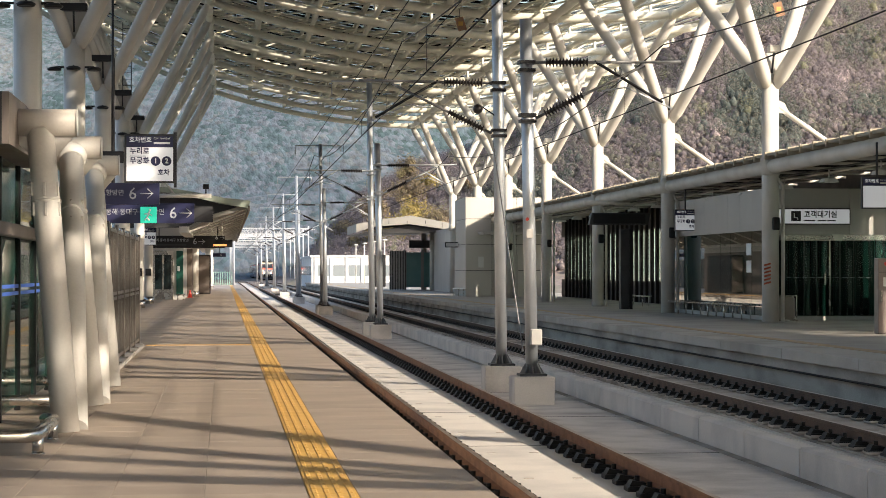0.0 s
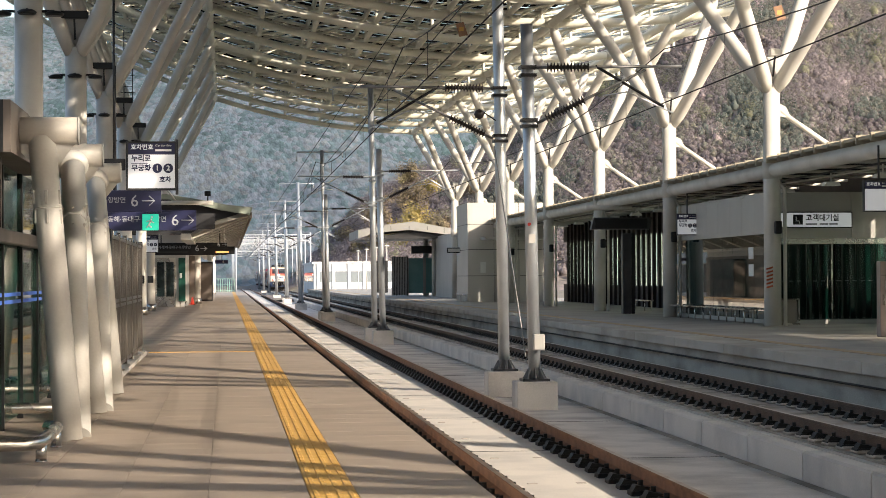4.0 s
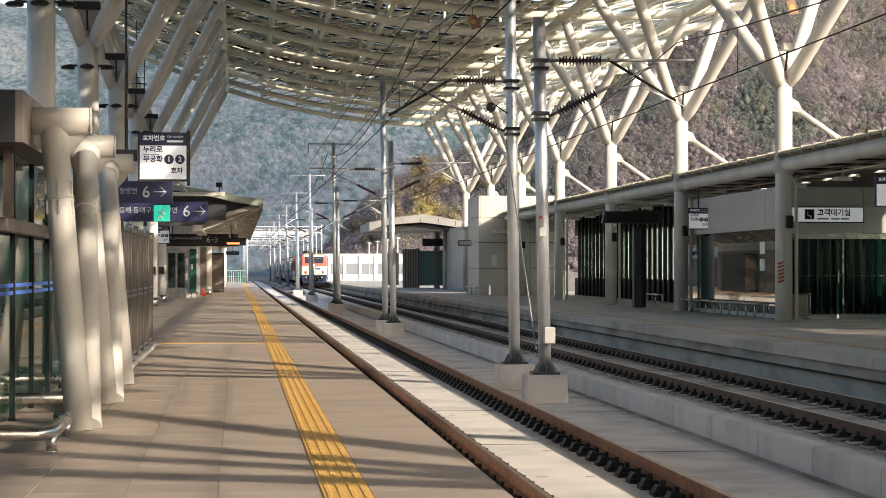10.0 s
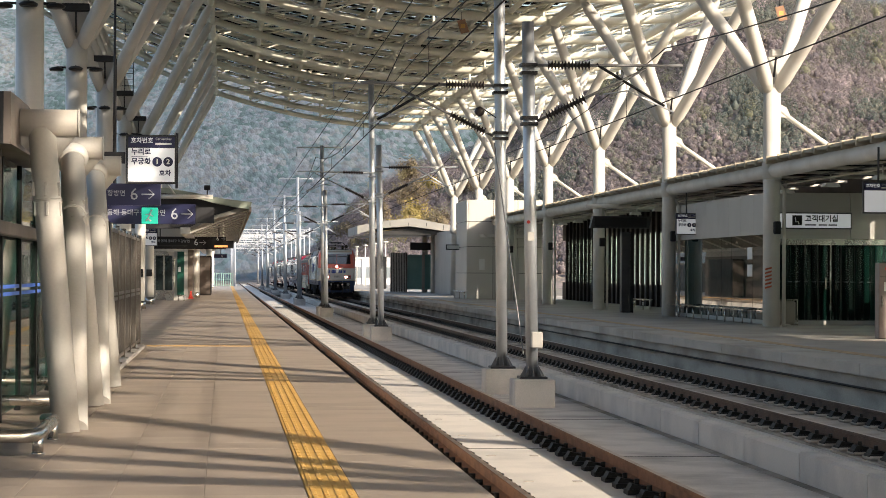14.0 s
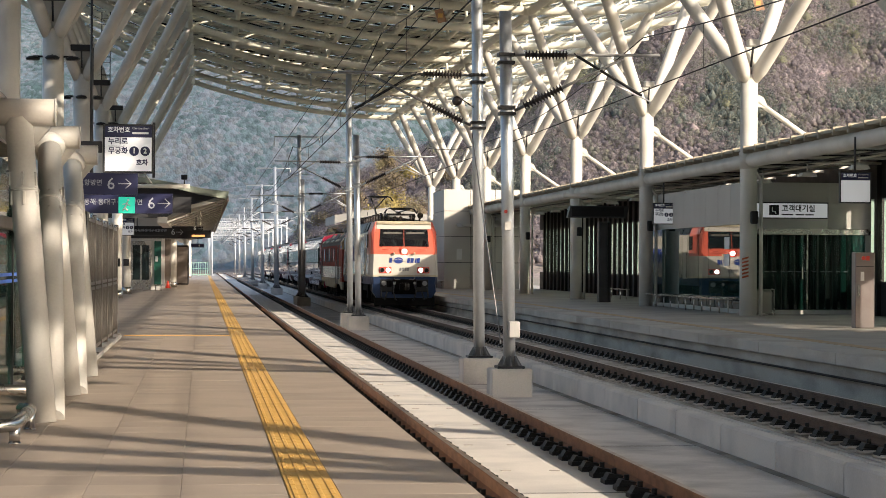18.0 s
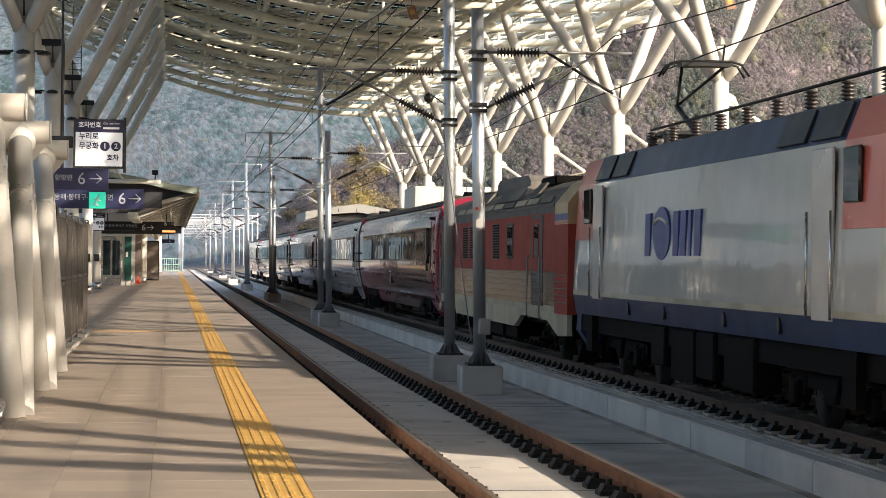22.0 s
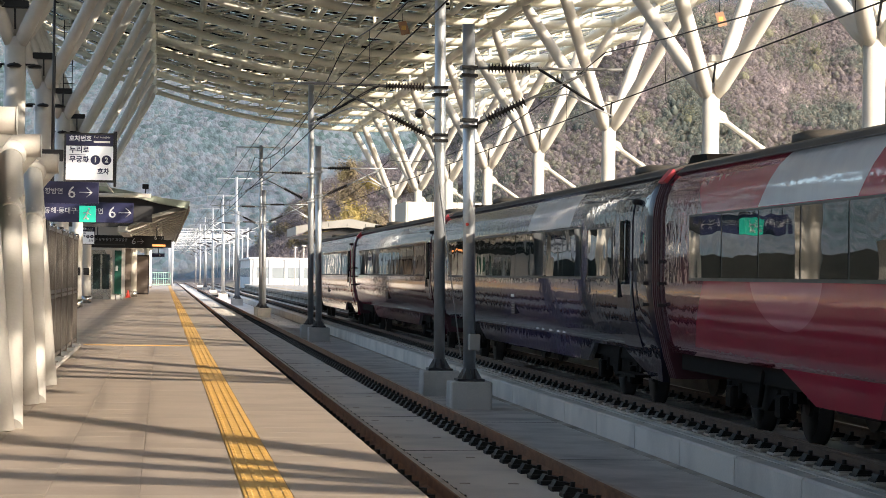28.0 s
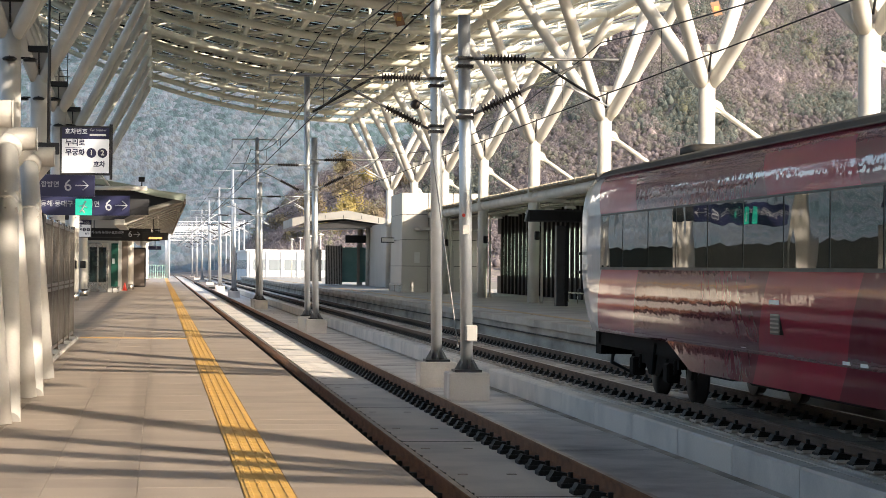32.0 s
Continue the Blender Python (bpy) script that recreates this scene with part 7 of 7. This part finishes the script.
def generator_van():
    t = thing("generator_van", "grimy red generator van with a fluted steel waist", "generator van")
    L, hw = 19.15, 1.46
    part("lower_body", B(-hw + 0.01, hw - 0.01, 0.05, L - 0.05, 0.45, 0.58), VAN_CREAM, t)
    part("waist", B(-hw, hw, 0.05, L - 0.05, 0.58, 1.2), VAN_STEEL, t, "fluted stainless steel waist")
    part("upper_body", B(-hw + 0.005, hw - 0.005, 0.05, L - 0.05, 1.2, 2.28), VAN_RED, t, "faded brick-red upper side")
    part("stripe", B(-hw, hw, 0.05, L - 0.05, 2.28, 2.4), BLACK, t, "dark blue stripe under the roof")
    prof = mirror([(hw, 2.4), (hw - 0.12, 2.55), (1.15, 2.76), (0.75, 2.92), (0.3, 2.98)])
    part("roof", P(prof, "y", 1.3, L - 0.1), VAN_ROOF, t, "dark flaking curved roof")
    part("end_cap", P([(x * 1.004, z) for x, z in mirror([(hw, 2.05), (hw, 2.42), (hw - 0.12, 2.57), (1.15, 2.79), (0.75, 2.95), (0.3, 3.01)])], "y", 0.0, 1.35), VAN_CAP, t, "tan curved end cap")
    part("end_wall", B(-hw - 0.003, hw + 0.003, 0.0, 1.35, 0.45, 2.05), VAN_RED, t)
    part("cap_stripe", B(-hw - 0.008, hw + 0.008, 0.02, 1.36, 2.12, 2.24), LOGO_BLUE, t, "blue stripe on the end cap")
    part("cap_stripe", B(-hw - 0.008, hw + 0.008, 0.02, 1.36, 2.06, 2.1), LOCO_RED, t, "red stripe on the end cap")
    for s in (-1, 1):
        for z in (0.66, 0.78, 0.9, 1.02, 1.14):
            part("flute", T([(s * hw, 0.1, z), (s * hw, L - 0.1, z)], 0.016, 6, False), VAN_STEEL, t)
        part("skirt", P([(0.05, 0.46), (0.05, 0.08), (1.0, 0.05), (2.2, 0.3), (5.3, 0.33), (6.2, 0.08), (13.2, 0.1), (15.6, 0.12), (16.0, 0.36), (18.3, 0.36), (18.9, 0.1), (L - 0.05, 0.1), (L - 0.05, 0.46)], "x", s * (hw - 0.1), s * (hw - 0.005)), VAN_CREAM, t, "cream lower skirt")
        for y0, y1 in ((6.4, 7.25), (10.9, 11.75), (15.75, 16.75)):
            w = part("window", B(s * (hw - 0.04), s * (hw + 0.008), y0, y1, 1.42, 2.18, 0.03), BLACK, t, "black-framed window")
            part("pane", B(s * (hw - 0.03), s * (hw + 0.013), y0 + 0.07, y1 - 0.07, 1.49, 2.11), MIRRORGLASS, w)
        for y0, y1 in ((8.45, 9.3), (12.25, 13.1), (13.6, 14.4)):
            lv = part("louvre", B(s * (hw - 0.04), s * (hw + 0.002), y0, y1, 1.42, 2.18), BLACK, t, "slatted air louvre")
            for i in range(13):
                z = 1.45 + i * 0.056
                part("slat", P([(s * (hw + 0.002), z), (s * (hw + 0.02), z), (s * (hw + 0.004), z + 0.035)], "y", y0 + 0.02, y1 - 0.02), UNDER, lv)
        for y0, y1 in ((2.7, 4.0), (18.2, 19.2)):
            d = part("door", B(s * (hw - 0.05), s * (hw + 0.008), y0, y1, 0.55, 2.26, 0.01), BLACK, t, "dark recessed vestibule door")
            part("door_leaf", B(s * (hw - 0.02), s * (hw + 0.012), y0 + 0.3, y1 - 0.1, 1.2, 2.2, 0.01), VAN_RED, d)
            part("door_window", B(s * hw, s * (hw + 0.016), y0 + 0.45, y1 - 0.3, 1.45, 2.1, 0.02), MIRRORGLASS, d)
            for k in (y0 - 0.08, y1 + 0.08):
                part("grab_rail", T([(s * (hw + 0.03), k, 0.3), (s * (hw + 0.08), k, 0.36), (s * (hw + 0.08), k, 1.45), (s * (hw + 0.03), k, 1.5)], 0.018, 6), NUMGREY, t)
            part("footstep", B(min(s * 1.2, s * 1.5), max(s * 1.2, s * 1.5), y0 + 0.1, y1 - 0.1, -0.1, -0.05), UNDER, t)
        for y0, y1 in ((4.4, 5.2), (6.7, 9.8), (11.6, 13.8)):
            part("roof_flap", P([(s * 1.3, 2.62), (s * 1.33, 2.64), (s * 1.1, 2.93), (s * 1.06, 2.91)], "y", y0, y1), VAN_ROOF, t, "raised roof flap")
        for y, w in ((7.6, 1.6), (9.8, 2.0), (12.2, 1.6)):
            part("equipment_case", B(min(s * 0.7, s * 1.3), max(s * 0.7, s * 1.3), y - w / 2, y + w / 2, -0.2, 0.45, 0.03), UNDER, t)
        part("gutter", B(s * (hw - 0.02), s * (hw + 0.025), 1.35, L - 0.1, 2.4, 2.44), VAN_ROOF, t)
        for i in range(11):
            part("roof_plate", P([(s * (hw - 0.04), 2.47), (s * (hw - 0.115), 2.57), (s * (hw - 0.09), 2.6), (s * (hw - 0.015), 2.49)], "y", 2 + i * 1.55, 3.3 + i * 1.55), VAN_CREAM if i % 3 else VAN_ROOF, t)
    bx = part("exhaust_box", P([(11.2, 2.9), (11.2, 3.2), (11.5, 3.33), (16.0, 3.36), (16.4, 3.25), (16.4, 2.9)], "x", -0.35, 0.6), VAN_ROOF, t, "rusty roof exhaust box")
    part("hatch", B(-0.9, 0.9, 4.7, 6.4, 2.9, 3.08, 0.04), UNDER, t)
    for y in (1.7, 16.0, 17.0):
        part("roof_vent", T([(0, y, 2.95), (0, y, 3.06), (0, y, 3.13)], [0.3, 0.3, 0.12], 14), UNDER, t)
    part("underframe", B(-1.2, 1.2, 0.3, L - 0.3, 0.2, 0.46), UNDER, t)
    part("gangway", B(-0.75, 0.75, -0.15, 0.0, 0.4, 2.7), BLACK, t)
    for y in (2.9, L - 2.9):
        bogie(t, y, 2.3)
    return t


PLUM, MAROON, REDC, ROSE, PALE = (0.055, 0.01, 0.022), (0.14, 0.009, 0.026), (0.31, 0.014, 0.04), (0.46, 0.11, 0.14), (0.5, 0.49, 0.5)
NIGHT, DVIOLET, DUSK, STEELN, GREYL = (0.016, 0.014, 0.026), (0.035, 0.024, 0.075), (0.12, 0.105, 0.17), (0.03, 0.03, 0.045), (0.4, 0.4, 0.46)
CRIMSON, BROWNP = (0.3, 0.02, 0.06), (0.075, 0.028, 0.03)


def coach(name, label, paint, tail, skin):
    t = thing(name, label, "passenger coach", "coaches of the train")
    L, hw = 24.65, 1.5
    half = [(1.32, 0.38), (1.375, 0.55), (1.425, 0.75), (1.463, 0.95), (1.487, 1.15), (hw, 1.36), (hw, 2.24), (1.487, 2.37), (1.455, 2.54), (1.395, 2.7), (1.28, 2.85)]
    ys = [0.0, 0.35, 0.9, L - 0.9, L - 0.35, L] if tail else [0.0, 0.35, 0.9, L - 0.5, L]
    secs = []
    for y in ys:
        k = 1.0
        if y < 0.3:
            k = 0.965
        if y == L:
            k = 0.90 if tail else 0.985
        secs.append([(x * k, z) for x, z in mirror(half)])
    bm = loft(secs, ys, True)
    for f in bm.faces:
        f.smooth = len(f.verts) == 4
    part("body", bm, paint, t, "glossy painted coach body")
    roof = mirror([(1.27, 2.852), (1.13, 2.96), (0.7, 3.08), (0.25, 3.12)])
    part("roof", P(roof, "y", 0.1, L - (0.35 if tail else 0.05)), ROOFDIRT, t, "grimy grey coach roof")
    for s in (-1, 1):
        # skirts with their cut-outs over the bogies
        bm = P([(0.1, 0.4), (0.1, -0.07), (0.8, -0.05), (2.7, 0.34), (5.0, 0.34), (5.7, 0.03), (17.6, 0.03), (18.9, 0.4)], "x", s * 1.24, s * 1.325)
        for v in bm.verts:
            v.co.x -= s * 0.1 * (0.4 - v.co.z)
        part("skirt", bm, paint, t, "lower body skirt")
        bands = [5.35 + i * 1.74 for i in range(11)]
        fr = part("window_band", B(s * (hw - 0.03), s * (hw + 0.004), 5.3, 22.75, 1.37, 2.23), BLACK, t, "long black-framed window band")
        for a, b in zip(bands, bands[1:]):
            part("pane", B(s * (hw - 0.02), s * (hw + 0.009), a + 0.03, b - 0.03, 1.41, 2.2), MIRRORGLASS, fr)
        w = part("end_window", B(s * (hw - 0.03), s * (hw + 0.004), 2.72, 4.8, 1.37, 2.2, 0.02), BLACK, t)
        part("pane", B(s * (hw - 0.02), s * (hw + 0.009), 2.79, 4.73, 1.42, 2.16), MIRRORGLASS, w)
        d = part("door", P([(s * (k + 0.012), z) for k, z in half[:9]] + [(s * (k - 0.05), z) for k, z in half[:9][::-1]], "y", 1.25, 2.45), paint, t, "plug door with a slim window")
        part("door_window", B(s * hw, s * (hw + 0.016), 1.55, 1.95, 1.3, 2.25, 0.05), MIRRORGLASS, d)
        part("door_handle", B(s * hw, s * (hw + 0.03), 2.15, 2.22, 1.1, 1.4), BLACK, d)
        part("door_rail", T([(s * (hw + 0.03), 1.17, 0.95), (s * (hw + 0.03), 1.17, 1.5)], 0.014, 6), NUMGREY, t)
        part("footstep", B(min(s * 1.2, s * 1.45), max(s * 1.2, s * 1.45), 1.2, 2.5, -0.06, -0.02), UNDER, t)
        part("side_lamp", T([(s * (hw - 0.1), 0.95, 2.5), (s * (hw + 0.05), 0.95, 2.5), (s * (hw + 0.08), 0.95, 2.5)], [0.045, 0.045, 0.02], 10), BLACK, t, "dark side lamp")
        for y, z, h in ((12.6, 1.0, 0.2), (9.0, 0.42, 0.06), (9.8, 0.42, 0.06), (10.4, 0.42, 0.06), (14.5, 0.45, 0.05), (7.6, 0.42, 0.06), (8.2, 0.42, 0.14)):
            part("notice", B(s * 1.25, s * (1.475 if z > 0.8 else 1.345), y, y + (0.42 if h > 0.15 else 0.24), z, z + min(h, 0.18)), SIGNWHITE, t, "small white notice")
        v = part("vent", B(s * 1.38, s * 1.45, 12.65, 13.05, 0.66, 0.92), BLACK, t)
        for i in range(5):
            part("slat", B(s * 1.4, s * 1.458, 12.67, 13.03, 0.68 + i * 0.048, 0.7 + i * 0.048), STEEL_T, v)
        for y in (0.28, L - 0.28):
            for z in (1.0, 1.3, 1.6):
                part("lug", B(s * 1.4, s * (hw + 0.05), y - 0.03, y + 0.03, z, z + 0.05), BLACK, t)
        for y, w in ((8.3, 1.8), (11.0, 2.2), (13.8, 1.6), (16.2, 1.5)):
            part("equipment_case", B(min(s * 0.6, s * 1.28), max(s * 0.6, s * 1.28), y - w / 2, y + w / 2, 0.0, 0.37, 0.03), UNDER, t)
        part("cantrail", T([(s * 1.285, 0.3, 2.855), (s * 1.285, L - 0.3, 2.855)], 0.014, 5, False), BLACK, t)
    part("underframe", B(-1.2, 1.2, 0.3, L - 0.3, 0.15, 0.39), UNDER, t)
    part("roof_unit", P([(0.4, 3.08), (0.5, 3.2), (1.4, 3.22), (1.7, 3.08)], "x", -0.6, 0.6), UNDER, t, "low roof fairing")
    for y in (4.6, 20.5):
        part("roof_vent", T([(-0.35, y, 3.06), (-0.35, y, 3.16), (-0.35, y, 3.22)], [0.42, 0.42, 0.25], 16), ROOFDIRT, t, "round roof ventilator")
    shell = mirror([(1.2, 0.0), (1.3, 0.3)] + [(x * 0.985, z) for x, z in half[1:]] + [(1.1, 2.94), (0.6, 3.04)])
    g = part("gangway", P(shell, "y", -0.4, 0.0), skin, t, "dark gangway bellows" if skin is GANG else "glossy crimson end fairing")
    for i in range(3):
        part("bellows_fold", P([(x * 1.012, z + 0.01) for x, z in shell], "y", -0.36 + i * 0.13, -0.32 + i * 0.13), skin, g)
    for s in (-1, 1):
        part("gangway_top", P([(s * 1.37, 2.72), (s * 1.24, 2.87), (s * 1.27, 2.93), (s * 1.42, 2.75)], "y", -0.38, -0.02), PINKRED, g, "red gangway top")
    if tail:
        for s in (-1, 1):
            part("tail_lamp", T([(s * 1.3, L - 0.1, 2.36), (s * 1.3, L + 0.08, 2.36)], 0.07, 12), LOCO_WHITE, t, "white marker lamp")
        part("tail_door", B(-0.5, 0.5, L - 0.05, L + 0.03, 0.5, 2.5, 0.02), NUMGREY, t)
        part("buffer_beam", B(-1.2, 1.2, L - 0.5, L - 0.05, 0.0, 0.4), UNDER, t)
        for s in (-1, 1):
            part("hose", T([(s * 0.9, L - 0.1, 0.1), (s * 0.9, L + 0.1, -0.15), (s * 0.6, L + 0.12, -0.3), (s * 0.4, L - 0.05, 0.0)], 0.035, 8), BLACK, t)
    for y in (3.9, L - 4.1):
        bogie(t, y, 2.3)
    return t


STEEL_T = mat("grey slat steel", (0.2, 0.19, 0.18), 0.4, 0.6, 0.05, 3, 30, 0)
PINKRED = mat("pinkish red cap", (0.5, 0.05, 0.07), 0.4, 0, 0.05, 2, 40, 0)
FAIRING = mat("glossy crimson end fairing", (0.24, 0.012, 0.04), 0.3, 0, 0.08, 2, 40, 0.02, coat=0.5)
GANG = mat("dark maroon gangway rubber", (0.05, 0.008, 0.016), 0.55, 0, 0.15, 3, 40, 0.1)
PAINTS = (
    ("plum and red coach with a pale grey tail end", [(0, CRIMSON), (0.55, PLUM), (7, BROWNP), (11.0, MAROON), (16.0, REDC), (20.2, ROSE), (22.6, PALE)], None, None),
    ("pale grey and lilac coach shading to violet", [(0, PALE), (4.2, GREYL), (8.4, DUSK), (13.0, NIGHT), (19.5, DUSK)], None, None),
    ("wine-red coach with pale band and circle", [(0, PALE), (0.5, ROSE), (2.0, PLUM), (6.0, MAROON), (13.5, REDC), (21.5, MAROON), (23.0, PLUM)], (18.2, 1.5, 1.5, ROSE), (15.6, 19.4, PALE)),
    ("near-black violet coach with a lilac band", [(0, NIGHT), (4.5, DVIOLET), (13.0, NIGHT), (18.0, STEELN), (22.0, NIGHT)], None, (6.5, 11.0, GREYL)),
    ("dark maroon coach with a pale band", [(0, PLUM), (4.2, BROWNP), (9.0, PLUM), (13.0, MAROON), (17.5, REDC), (22, PLUM)], (18.3, 1.5, 1.5, ROSE), (15.6, 20.0, PALE)),
    ("red tail coach shading to pale grey", [(0, MAROON), (2.6, PLUM), (6.0, MAROON), (9.0, REDC), (12.4, MAROON), (19.4, ROSE), (22.2, PALE)], None, None),
)
train = [(locomotive(), -17.55), (generator_van(), 0.7)]
for i, (label, bands, spot, top) in enumerate(PAINTS):
    train.append((coach("coach", label, gloss("coach paint", bands, -1.1, spot, top), i == 5, GANG if i else FAIRING), 20.3 + i * 25.08))


def motions():
    g = [(0, 458), (2, 420), (6, 342.5), (9, 284), (13, 206), (17, 129.6), (18, 110.8), (19, 92), (20, 73.6), (21.4, 48.7), (22, 38.3), (23, 21.5), (24, 4.6), (25, -12.4), (28, -64.3), (29, -81.6), (30, -99.1), (31, -116.5), (32, -133.8)]
    for ob, off in train:
        walk(ob, [(t, pose(TX, y + off, 0)) for t, y in g])


motions()
